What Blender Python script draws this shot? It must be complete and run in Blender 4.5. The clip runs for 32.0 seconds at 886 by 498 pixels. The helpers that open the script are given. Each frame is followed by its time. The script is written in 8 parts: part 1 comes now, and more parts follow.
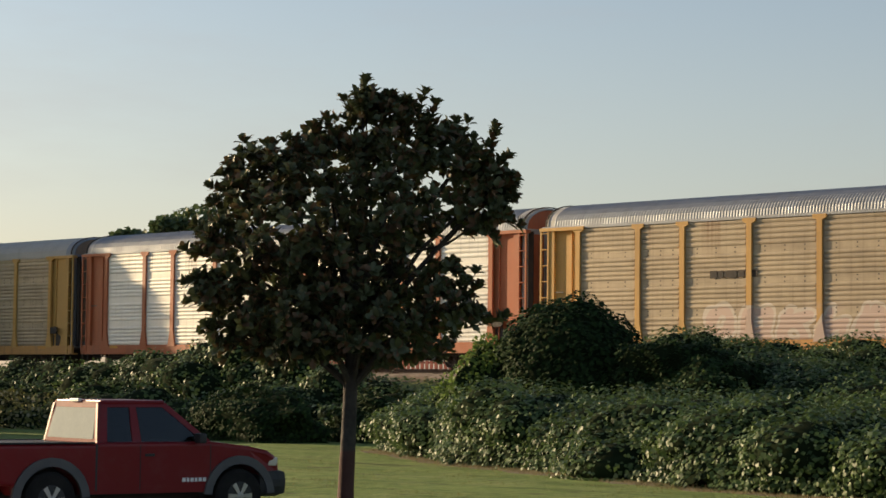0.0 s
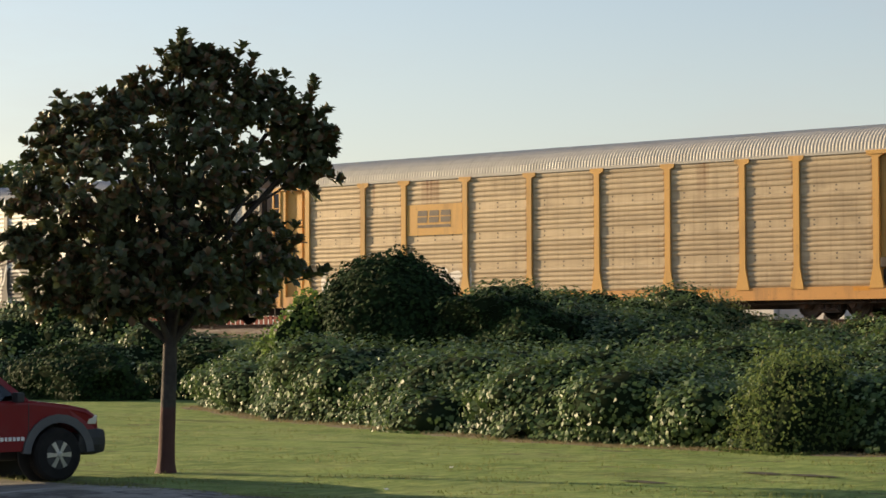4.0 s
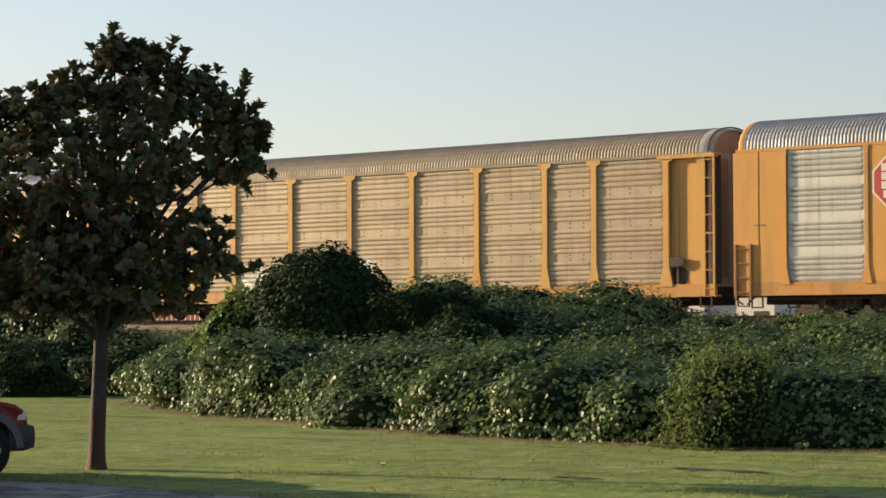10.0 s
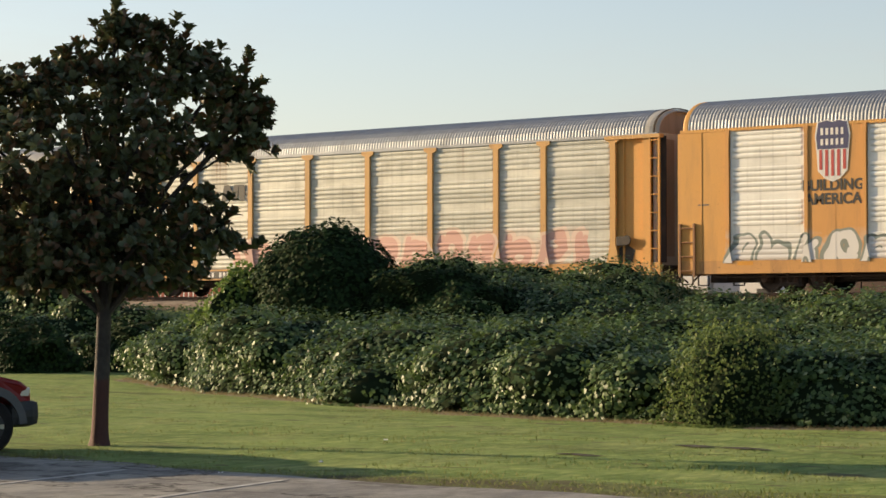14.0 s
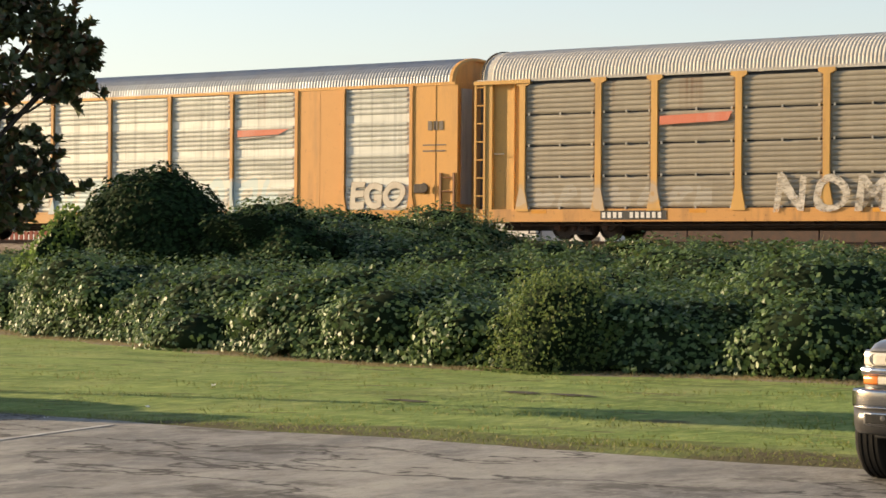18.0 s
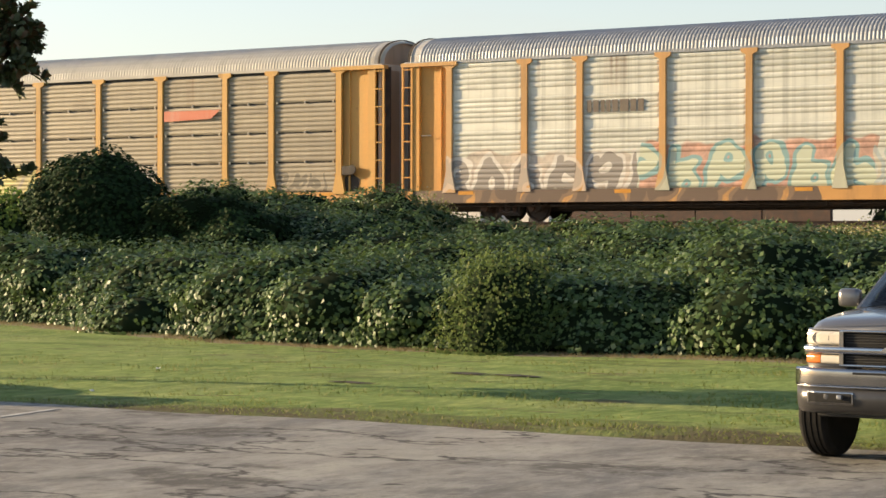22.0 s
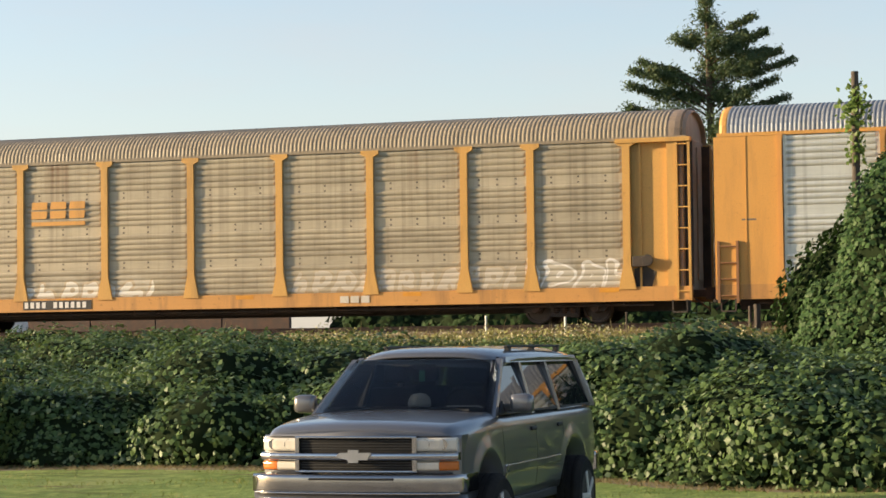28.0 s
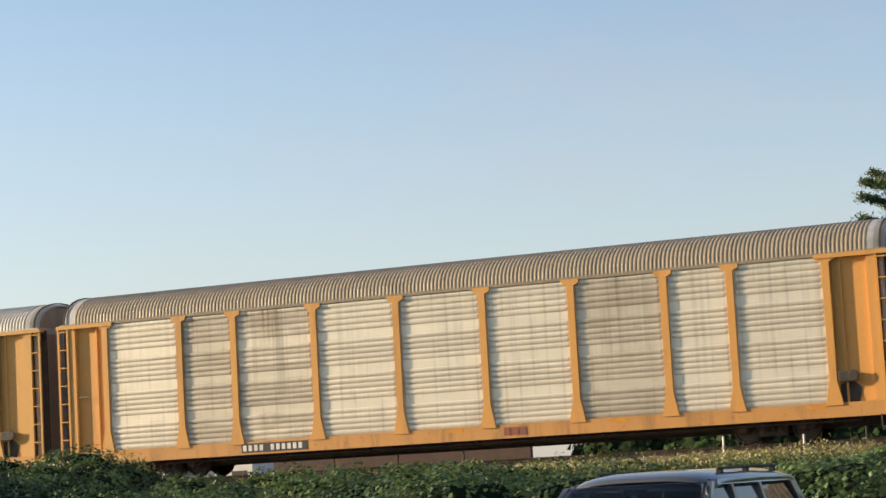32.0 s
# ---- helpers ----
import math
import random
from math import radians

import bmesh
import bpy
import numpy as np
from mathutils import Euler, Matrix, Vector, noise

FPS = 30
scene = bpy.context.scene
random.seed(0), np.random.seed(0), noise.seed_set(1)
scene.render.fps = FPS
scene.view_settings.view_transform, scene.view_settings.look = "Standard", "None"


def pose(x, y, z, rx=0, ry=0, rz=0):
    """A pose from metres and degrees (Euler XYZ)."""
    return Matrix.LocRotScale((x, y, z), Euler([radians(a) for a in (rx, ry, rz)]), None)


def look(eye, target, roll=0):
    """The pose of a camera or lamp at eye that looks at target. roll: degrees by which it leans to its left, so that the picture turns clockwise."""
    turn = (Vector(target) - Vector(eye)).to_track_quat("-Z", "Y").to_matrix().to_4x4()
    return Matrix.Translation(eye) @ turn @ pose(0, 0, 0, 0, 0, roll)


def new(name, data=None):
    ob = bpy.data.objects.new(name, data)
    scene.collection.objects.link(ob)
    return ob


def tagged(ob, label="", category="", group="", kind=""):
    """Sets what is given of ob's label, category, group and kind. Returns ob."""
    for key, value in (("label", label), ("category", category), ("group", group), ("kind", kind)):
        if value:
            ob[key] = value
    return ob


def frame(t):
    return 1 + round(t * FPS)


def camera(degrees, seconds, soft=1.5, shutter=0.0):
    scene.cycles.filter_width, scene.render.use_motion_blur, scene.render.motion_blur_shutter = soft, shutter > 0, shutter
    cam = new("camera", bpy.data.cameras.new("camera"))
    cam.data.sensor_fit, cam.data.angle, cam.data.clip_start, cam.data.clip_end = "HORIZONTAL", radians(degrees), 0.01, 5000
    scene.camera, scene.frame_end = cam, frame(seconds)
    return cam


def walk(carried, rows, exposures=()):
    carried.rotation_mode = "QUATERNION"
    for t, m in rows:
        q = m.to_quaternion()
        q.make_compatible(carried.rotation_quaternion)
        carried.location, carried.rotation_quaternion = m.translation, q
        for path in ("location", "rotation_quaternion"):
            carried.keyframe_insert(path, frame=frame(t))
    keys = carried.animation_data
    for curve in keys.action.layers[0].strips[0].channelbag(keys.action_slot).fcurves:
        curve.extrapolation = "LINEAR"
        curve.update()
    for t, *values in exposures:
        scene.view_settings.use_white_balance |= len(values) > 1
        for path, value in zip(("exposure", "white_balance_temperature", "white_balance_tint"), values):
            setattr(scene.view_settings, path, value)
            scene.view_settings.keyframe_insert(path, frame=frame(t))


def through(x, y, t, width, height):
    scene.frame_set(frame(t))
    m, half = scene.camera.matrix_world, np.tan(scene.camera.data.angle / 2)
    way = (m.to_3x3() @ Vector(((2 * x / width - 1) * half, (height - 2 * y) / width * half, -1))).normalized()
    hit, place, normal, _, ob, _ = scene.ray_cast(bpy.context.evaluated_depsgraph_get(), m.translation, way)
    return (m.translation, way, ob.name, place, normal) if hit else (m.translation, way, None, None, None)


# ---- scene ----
EYE = (0.0, 0.0, 2.0)
cam = camera(22.9, 32.0, soft=1.6)


def aim(pan, tilt, roll, sway=0.0):
    """Camera pose near EYE: degrees to the right of +Y, above the horizon, lean, metres that the holder has swayed to the right."""
    a, e = radians(pan), radians(tilt)
    way = Vector((math.sin(a) * math.cos(e), math.cos(a) * math.cos(e), math.sin(e)))
    eye = Vector(EYE) + Vector((sway, 0, 0))
    return look(eye, eye + way * 10, roll)


walk(cam, [
    (0.0, aim(-44.53, 3.55, 0.62)),
    (0.5, aim(-46.05, 4.42, 1.19)),
    (1.0, aim(-45.37, 4.67, 0.82)),
    (1.5, aim(-44.43, 4.65, 1.00)),
    (2.0, aim(-43.67, 4.76, 0.83)),
    (2.5, aim(-42.97, 5.06, 0.39)),
    (3.0, aim(-42.29, 5.25, 0.16)),
    (3.5, aim(-41.06, 4.19, -0.06)),
    (4.0, aim(-39.80, 2.37, -0.16)),
    (4.5, aim(-39.58, 1.81, 0.01)),
    (6.5, aim(-38.89, 2.22, -0.20)),
    (7.0, aim(-38.89, 2.06, -0.02)),
    (7.5, aim(-38.82, 2.13, -0.28)),
    (8.0, aim(-38.81, 2.41, -0.49)),
    (8.5, aim(-38.84, 2.65, -0.51)),
    (9.0, aim(-38.56, 2.54, -0.35)),
    (9.5, aim(-38.25, 2.45, -0.09)),
    (10.0, aim(-38.02, 2.26, -0.13)),
    (10.5, aim(-37.72, 2.08, -0.21)),
    (11.0, aim(-37.74, 1.93, -0.52)),
    (11.5, aim(-38.03, 1.82, -0.36)),
    (12.0, aim(-38.22, 1.57, -0.13)),
    (12.5, aim(-38.35, 1.39, -0.13)),
    (13.0, aim(-38.41, 1.48, 0.06)),
    (13.5, aim(-38.30, 1.62, 0.02)),
    (15.5, aim(-36.72, 1.39, 0.15)),
    (16.0, aim(-35.98, 1.25, 0.24)),
    (16.5, aim(-35.56, 1.01, 0.33)),
    (17.0, aim(-35.21, 0.86, 0.31)),
    (17.5, aim(-34.61, 0.63, 0.46)),
    (18.0, aim(-33.64, 0.26, 0.47)),
    (18.5, aim(-32.72, -0.00, 0.38)),
    (19.0, aim(-32.31, 0.05, 0.29)),
    (19.5, aim(-32.40, 0.23, 0.22)),
    (20.0, aim(-32.57, 0.29, 0.47)),
    (20.5, aim(-32.53, 0.26, 0.40)),
    (21.0, aim(-32.45, 0.15, 0.22)),
    (21.5, aim(-32.27, -0.09, 0.00)),
    (22.0, aim(-32.18, -0.22, 0.11)),
    (22.5, aim(-32.29, -0.20, 0.43)),
    (23.0, aim(-32.18, 0.38, 0.53)),
    (23.5, aim(-31.74, 1.03, 0.25)),
    (24.0, aim(-31.54, 1.40, 0.02)),
    (24.5, aim(-31.52, 1.67, -0.13)),
    (26.5, aim(-29.93, 2.03, 0.12)),
    (27.0, aim(-27.56, 1.78, 0.09)),
    (27.5, aim(-22.44, 1.25, -0.51)),
    (27.7, aim(-20.33, 1.57, -0.62)),
    (28.0, aim(-18.12, 2.56, -0.69, 0.05)),
    (28.5, aim(-16.89, 4.25, -1.46, 0.14)),
    (29.0, aim(-17.60, 5.21, -0.77, 0.23)),
    (29.5, aim(-19.07, 5.63, 0.09, 0.28)),
    (30.0, aim(-16.72, 5.17, -1.07, 0.32)),
    (30.5, aim(-12.49, 5.27, -3.04, 0.36)),
    (31.0, aim(-14.75, 5.57, -3.36, 0.42)),
    (31.2, aim(-17.87, 5.72, -2.87, 0.46)),
    (31.5, aim(-22.26, 5.82, -1.72, 0.54)),
    (32.0, aim(-24.42, 6.10, -3.16, 0.50)),
], exposures=[(0.0, 0.38, 7300, 17), (0.5, 0.33, 7300, 17), (1.0, 0.43, 7300, 17), (2.0, 0.56, 7250, 17), (3.0, 0.6, 7250, 17), (4.5, 0.78, 7250, 17), (9.0, 0.78, 7250, 17), (13.0, 0.78, 7250, 17), (16.0, 0.96, 7300, 17), (18.0, 1.09, 7300, 17), (22.0, 1.12, 7250, 16.5), (24.0, 1.08, 7200, 16.5), (26.5, 0.91, 7150, 16), (27.0, 0.89, 7150, 16), (27.5, 1.02, 7100, 16), (28.0, 1.12, 7050, 16), (29.0, 1.12, 6850, 15), (30.0, 0.93, 6450, 14.5), (31.0, 1.14, 6450, 14.5), (32.0, 0.87, 6700, 16)])


# ---- light ----
SUN_AZ, SUN_EL = radians(12.5), radians(11.9)   # way in which the light travels, from +X towards +Y; height
world = bpy.data.worlds.new("sky")
scene.world = world
world.use_nodes = True
wn = world.node_tree
sky = wn.nodes.new("ShaderNodeTexSky")
sky.sky_type, sky.sun_disc = "NISHITA", False
sky.sun_elevation, sky.sun_rotation = SUN_EL, math.atan2(-math.cos(SUN_AZ), -math.sin(SUN_AZ))
sky.air_density, sky.dust_density, sky.ozone_density = 1.0, 0.85, 2.0
# faint high wisps of cloud
wisp, spread, thin, veil = wn.nodes.new("ShaderNodeTexNoise"), wn.nodes.new("ShaderNodeMapping"), wn.nodes.new("ShaderNodeMapRange"), wn.nodes.new("ShaderNodeMix")
wn.links.new(wn.nodes.new("ShaderNodeTexCoord").outputs["Generated"], spread.inputs[0])
spread.inputs["Scale"].default_value, spread.inputs["Rotation"].default_value = (3.0, 2.0, 11.0), (0.25, 0.1, 0.4)
wn.links.new(spread.outputs[0], wisp.inputs["Vector"])
wisp.inputs["Scale"].default_value, wisp.inputs["Detail"].default_value, wisp.inputs["Roughness"].default_value = 1.3, 6.0, 0.62
wn.links.new(wisp.outputs["Fac"], thin.inputs[0])
thin.inputs[1].default_value, thin.inputs[2].default_value, thin.inputs[4].default_value = 0.48, 0.80, 0.30
veil.data_type = "RGBA"
wn.links.new(thin.outputs[0], veil.inputs[0])
wn.links.new(sky.outputs[0], veil.inputs[6])
veil.inputs[7].default_value = (2.9, 2.6, 2.5, 1)
# pale haze near the horizon
low, height, haze = wn.nodes.new("ShaderNodeSeparateXYZ"), wn.nodes.new("ShaderNodeMapRange"), wn.nodes.new("ShaderNodeMix")
wn.links.new(spread.inputs[0].links[0].from_socket, low.inputs[0])
wn.links.new(low.outputs[2], height.inputs[0])
height.inputs[1].default_value, height.inputs[2].default_value, height.inputs[3].default_value, height.inputs[4].default_value = 0.0, 0.26, 0.45, 0.0
haze.data_type = "RGBA"
wn.links.new(height.outputs[0], haze.inputs[0])
wn.links.new(veil.outputs[2], haze.inputs[6])
haze.inputs[7].default_value = (2.95, 3.05, 3.4, 1)
wn.links.new(haze.outputs[2], wn.nodes["Background"].inputs[0])
wn.nodes["Background"].inputs[1].default_value = 0.12
sun = new("sun", bpy.data.lights.new("sun", "SUN"))
sun.data.energy, sun.data.angle, sun.data.color = 5.0, radians(0.6), (1.0, 0.83, 0.54)
sun.matrix_world = look((0, 0, 0), (math.cos(SUN_AZ) * math.cos(SUN_EL), math.sin(SUN_AZ) * math.cos(SUN_EL), -math.sin(SUN_EL)))


# ---- materials ----
class Nodes:
    """A small wrapper to write node materials briefly."""

    def __init__(self, name):
        self.mat = bpy.data.materials.new(name)
        self.mat.use_nodes = True
        self.t = self.mat.node_tree
        self.b = self.t.nodes["Principled BSDF"]
        self.geo = None

    def n(self, kind, operation="", use_clamp=False, data_type="", feature=""):
        node = self.t.nodes.new("ShaderNode" + kind)
        if operation:
            node.operation = operation
        if use_clamp:
            node.use_clamp = True
        if data_type:
            node.data_type = data_type
        if feature:
            node.feature = feature
        return node

    def put(self, socket, v):
        if isinstance(v, bpy.types.NodeSocket):
            self.t.links.new(v, socket)
        elif isinstance(v, tuple) and len(v) == 3 and socket.type == "RGBA":
            socket.default_value = (*v, 1)
        else:
            socket.default_value = v

    def coord(self):
        if self.geo is None:
            self.geo = self.n("TexCoord").outputs["Object"]
        return self.geo

    def math(self, op, a, b=0.0, clamp=False):
        node = self.n("Math", operation=op, use_clamp=clamp)
        self.put(node.inputs[0], a)
        self.put(node.inputs[1], b)
        return node.outputs[0]

    def scaled(self, v, s, off=None):
        node = self.n("VectorMath", operation="MULTIPLY_ADD")
        self.put(node.inputs[0], v)
        node.inputs[1].default_value = s
        if off is None:
            node.inputs[2].default_value = (0, 0, 0)
        else:
            self.put(node.inputs[2], off)
        return node.outputs[0]

    def noise(self, v, scale, detail=3.0, rough=0.55, s=(1, 1, 1), off=None):
        node = self.n("TexNoise")
        self.put(node.inputs["Vector"], self.scaled(v, s, off))
        node.inputs["Scale"].default_value, node.inputs["Detail"].default_value, node.inputs["Roughness"].default_value = scale, detail, rough
        return node.outputs["Fac"]

    def ramp(self, v, lo, hi, a=0.0, b=1.0):
        node = self.n("MapRange")
        for i, x in enumerate((v, lo, hi, a, b)):
            self.put(node.inputs[i], x)
        return node.outputs[0]

    def mix(self, f, a, b):
        node = self.n("Mix", data_type="RGBA")
        self.put(node.inputs[0], f)
        self.put(node.inputs[6], a)
        self.put(node.inputs[7], b)
        return node.outputs[2]

    def poly(self, x, z, pts):
        """1 inside the convex polygon pts of (x, z), 0 outside."""
        area = sum(a[0] * b[1] - b[0] * a[1] for a, b in zip(pts, pts[1:] + pts[:1]))
        inside = None
        for (x0, z0), (x1, z1) in zip(pts, pts[1:] + pts[:1]):
            s = 1 if area > 0 else -1
            a, b = -(z1 - z0) * s, (x1 - x0) * s
            node = self.n("Math", operation="MULTIPLY_ADD")
            self.put(node.inputs[0], z)
            node.inputs[1].default_value = b
            node.inputs[2].default_value = -(a * x0 + b * z0)
            v = self.math("ADD", self.math("MULTIPLY", x, a), node.outputs[0])
            hit = self.math("GREATER_THAN", v, 0.0)
            inside = hit if inside is None else self.math("MULTIPLY", inside, hit)
        return inside

    def rand(self):
        return self.n("ObjectInfo").outputs["Random"]

    def island(self):
        return self.n("NewGeometry").outputs["Random Per Island"]

    def shift(self):
        node = self.n("CombineXYZ")
        self.put(node.inputs[0], self.math("MULTIPLY", self.rand(), 37.0))
        return node.outputs[0]

    def xyz(self):
        node = self.n("SeparateXYZ")
        self.put(node.inputs[0], self.coord())
        return node.outputs

    def bump(self, h, strength=0.3, dist=0.02):
        node = self.n("Bump")
        node.inputs["Strength"].default_value, node.inputs["Distance"].default_value = strength, dist
        self.put(node.inputs["Height"], h)
        self.put(self.b.inputs["Normal"], node.outputs[0])

    def done(self, color, rough=0.6, metal=0.0, spec=None):
        self.put(self.b.inputs["Base Color"], color)
        self.put(self.b.inputs["Roughness"], rough)
        self.put(self.b.inputs["Metallic"], metal)
        if spec is not None:
            self.b.inputs["Specular IOR Level"].default_value = spec
        return self.mat


def surface(name, color, color2, scale=3.0, fine=40.0, rough=0.6, metal=0.0, bump=0.15, amount=1.0):
    """A plain surface with variation at two scales."""
    m = Nodes(name)
    v = m.coord()
    big = m.ramp(m.noise(v, scale, 4, off=m.shift()), 0.35, 0.7)
    small = m.noise(v, fine, 2)
    c = m.mix(m.math("MULTIPLY", big, amount), color, color2)
    c = m.mix(m.ramp(small, 0.3, 0.7, 0.0, 0.18), c, tuple(x * 0.55 for x in color))
    m.bump(small, bump, 0.01)
    return m.done(c, rough, metal)


def rail_paint(name, color, grime=(0.10, 0.075, 0.05), amount=0.5, rust=0.3):
    """Weathered paint of rolling stock: streaks that run down, rust specks, dirt."""
    m = Nodes(name)
    v = m.coord()
    streak = m.noise(v, 1.0, 5, 0.6, s=(2.2, 2.2, 0.3))
    blot = m.noise(v, 1.3, 4, 0.6)
    fine = m.noise(v, 30, 2)
    c = m.mix(m.ramp(blot, 0.3, 0.75, 0, 0.35), color, tuple(min(1, x * 1.12 + 0.02) for x in color))
    c = m.mix(m.math("MULTIPLY", m.ramp(streak, 0.5, 0.78), amount), c, grime)
    spot = m.ramp(m.noise(v, 7, 4, 0.7), 0.62, 0.72, 0, rust)
    c = m.mix(spot, c, (0.16, 0.06, 0.025))
    c = m.mix(m.ramp(fine, 0.4, 0.75, 0, 0.15), c, grime)
    m.bump(m.math("ADD", m.math("MULTIPLY", fine, 0.12), m.noise(v, 0.9, 2, s=(1, 1, 1))), 0.16, 0.05)
    return m.done(c, m.ramp(blot, 0.3, 0.7, 0.5, 0.72))


def sheet_metal(name, color, dark, grime=0.6, metal=0.25, rough=0.5, tags=None, dots=True, drips=0.7, lights=0.0, uneven=0.0):
    """Side sheets of a rack car: bands by sheet, dirt that runs down, rows of holes; tags are sprayed paint low on the side."""
    m = Nodes(name)
    v = m.coord()
    x, y, z = m.xyz()
    band = m.noise(v, 1.0, 2, 0.5, s=(0.02, 0.02, 2.1), off=m.shift())
    streak = m.noise(v, 1.0, 4, 0.65, s=(4.5, 1, 0.16))
    blot = m.noise(v, 0.9, 4, 0.6, off=m.shift())
    c = m.mix(m.ramp(band, 0.35, 0.68, 0, grime), color, dark)
    c = m.mix(m.ramp(streak, 0.45, 0.75, 0, grime * 0.4), c, tuple(t * 0.8 for t in dark))
    mottle = m.noise(v, 1.0, 5, 0.7, s=(0.8, 1, 7.0), off=m.shift())
    c = m.mix(m.ramp(mottle, 0.48, 0.70, 0, grime * 0.7), c, tuple(t * 0.72 for t in dark))
    c = m.mix(m.ramp(mottle, 0.30, 0.42, grime * 0.35, 0), c, tuple(min(0.9, t * 1.15) for t in color))
    c = m.mix(m.ramp(blot, 0.5, 0.8, 0, grime * 0.6), c, (0.13, 0.10, 0.07))
    if lights:
        off = m.math("ABSOLUTE", m.math("SUBTRACT", m.math("FRACT", m.math("MULTIPLY", m.math("ADD", z, -1.425), 0.9524)), 0.5))
        c = m.mix(m.ramp(off, 0.10, 0.16, lights, 0.0), c, tuple(min(0.9, t * 1.15 + 0.05) for t in color))
        vert = m.noise(v, 1.0, 3, 0.6, s=(5.0, 1, 0.05), off=m.shift())
        c = m.mix(m.math("MULTIPLY", m.ramp(vert, 0.5, 0.7, 0, 0.45), m.ramp(z, 1.8, 3.2)), c, tuple(t * 0.55 for t in dark))
    drip = m.noise(v, 1.0, 3, 0.6, s=(1.6, 1, 0.05))
    high = m.ramp(z, 3.6, 5.0)
    c = m.mix(m.math("MULTIPLY", m.ramp(drip, 0.60 if drips > 0.8 else 0.62, 0.72, 0, drips), high), c, (0.17, 0.075, 0.035))
    if uneven:
        own = m.n("ObjectInfo").outputs["Random"]
        c = m.mix(m.ramp(own, 0.5, 0.6, 0, uneven), c, tuple(min(0.9, t * 1.15 + 0.05) for t in color))
        c = m.mix(m.ramp(own, 0.3, 0.4, uneven * 0.6, 0), c, tuple(t * 0.9 for t in dark))
    if dots:
        # dust that settles in upright bands where the bolts sit behind the sheet
        fx = m.math("ABSOLUTE", m.math("SUBTRACT", m.math("FRACT", m.math("MULTIPLY", x, 2.2)), 0.5))
        c = m.mix(m.math("MULTIPLY", m.ramp(fx, 0.0, 0.12, 0.30, 0.0), m.ramp(blot, 0.4, 0.6)), c, tuple(t * 0.6 for t in dark))
    for tag in tags or ():
        c = sprayed(m, c, x, z, *tag)
    m.bump(m.noise(v, 25, 2), 0.08, 0.006)
    return m.done(c, rough, metal)


def sprayed(m, c, x, z, x0, x1, z0, z1, fill, line, size=1.1, seed=0.0, cover=1.0, ground=None):
    """Sprayed bubble lettering that cannot be read: in each cell a bent bar, a bowl and a slash, fat, with an outline and a haze of overspray."""
    comb = m.n("CombineXYZ")
    m.put(comb.inputs[0], x)
    m.put(comb.inputs[1], z)
    comb.inputs[2].default_value = seed
    warp = m.n("TexNoise")
    m.put(warp.inputs["Vector"], comb.outputs[0])
    warp.inputs["Scale"].default_value, warp.inputs["Detail"].default_value = 1.1, 1.0
    bent = m.n("VectorMath", operation="MULTIPLY_ADD")
    m.put(bent.inputs[0], warp.outputs["Color"])
    bent.inputs[1].default_value = (0.75, 0.55, 0)
    m.put(bent.inputs[2], comb.outputs[0])
    sep = m.n("SeparateXYZ")
    m.put(sep.inputs[0], bent.outputs[0])
    wide, tall = 1.18 * size, (z1 - z0) * 0.5
    lean = m.math("ADD", sep.outputs[0], m.math("MULTIPLY", sep.outputs[1], -0.12))
    cell = m.math("DIVIDE", lean, wide)
    who = m.n("TexWhiteNoise")
    who.noise_dimensions = "1D"
    m.put(who.inputs["W"], m.math("ADD", m.math("FLOOR", cell), seed * 3.7))
    dice = m.n("SeparateXYZ")
    m.put(dice.inputs[0], who.outputs["Color"])
    u = m.math("MULTIPLY", m.math("SUBTRACT", m.math("FRACT", cell), 0.5), wide)
    v = m.math("SUBTRACT", sep.outputs[1], (z0 + z1) * 0.5 + 0.27)
    spot = m.n("CombineXYZ")
    m.put(spot.inputs[0], u)
    m.put(spot.inputs[1], v)

    def capsule(ax, ay, bx, by):
        start, end = m.n("CombineXYZ"), m.n("CombineXYZ")
        for node, (p, q) in ((start, (ax, ay)), (end, (bx, by))):
            m.put(node.inputs[0], p)
            m.put(node.inputs[1], q)
        way, off = m.n("VectorMath", operation="SUBTRACT"), m.n("VectorMath", operation="SUBTRACT")
        m.put(way.inputs[0], end.outputs[0])
        m.put(way.inputs[1], start.outputs[0])
        m.put(off.inputs[0], spot.outputs[0])
        m.put(off.inputs[1], start.outputs[0])
        dot, own = m.n("VectorMath", operation="DOT_PRODUCT"), m.n("VectorMath", operation="DOT_PRODUCT")
        for k in (0, 1):
            m.put(own.inputs[k], way.outputs[0])
            m.put(dot.inputs[k], (off, way)[k].outputs[0])
        h = m.math("DIVIDE", dot.outputs["Value"], own.outputs["Value"], True)
        along = m.n("VectorMath", operation="SCALE")
        m.put(along.inputs[0], way.outputs[0])
        m.put(along.inputs["Scale"], h)
        far = m.n("VectorMath", operation="DISTANCE")
        m.put(far.inputs[0], off.outputs[0])
        m.put(far.inputs[1], along.outputs[0])
        return far.outputs["Value"]
    half = wide * 0.5 - 0.22 * size
    bar = capsule(-half, -tall * 0.72, m.ramp(dice.outputs[0], 0, 1, -half, -half * 0.3), tall * 0.72)
    slash = capsule(m.ramp(dice.outputs[1], 0, 1, -half, half), m.ramp(dice.outputs[2], 0, 1, -tall * 0.1, tall * 0.7), half, m.ramp(dice.outputs[0], 0, 1, -tall * 0.75, tall * 0.6))
    bowl_at = m.n("CombineXYZ")
    bowl_at.inputs[0].default_value = half * 0.25
    m.put(bowl_at.inputs[1], m.ramp(dice.outputs[1], 0.2, 0.8, -tall * 0.38, tall * 0.38))
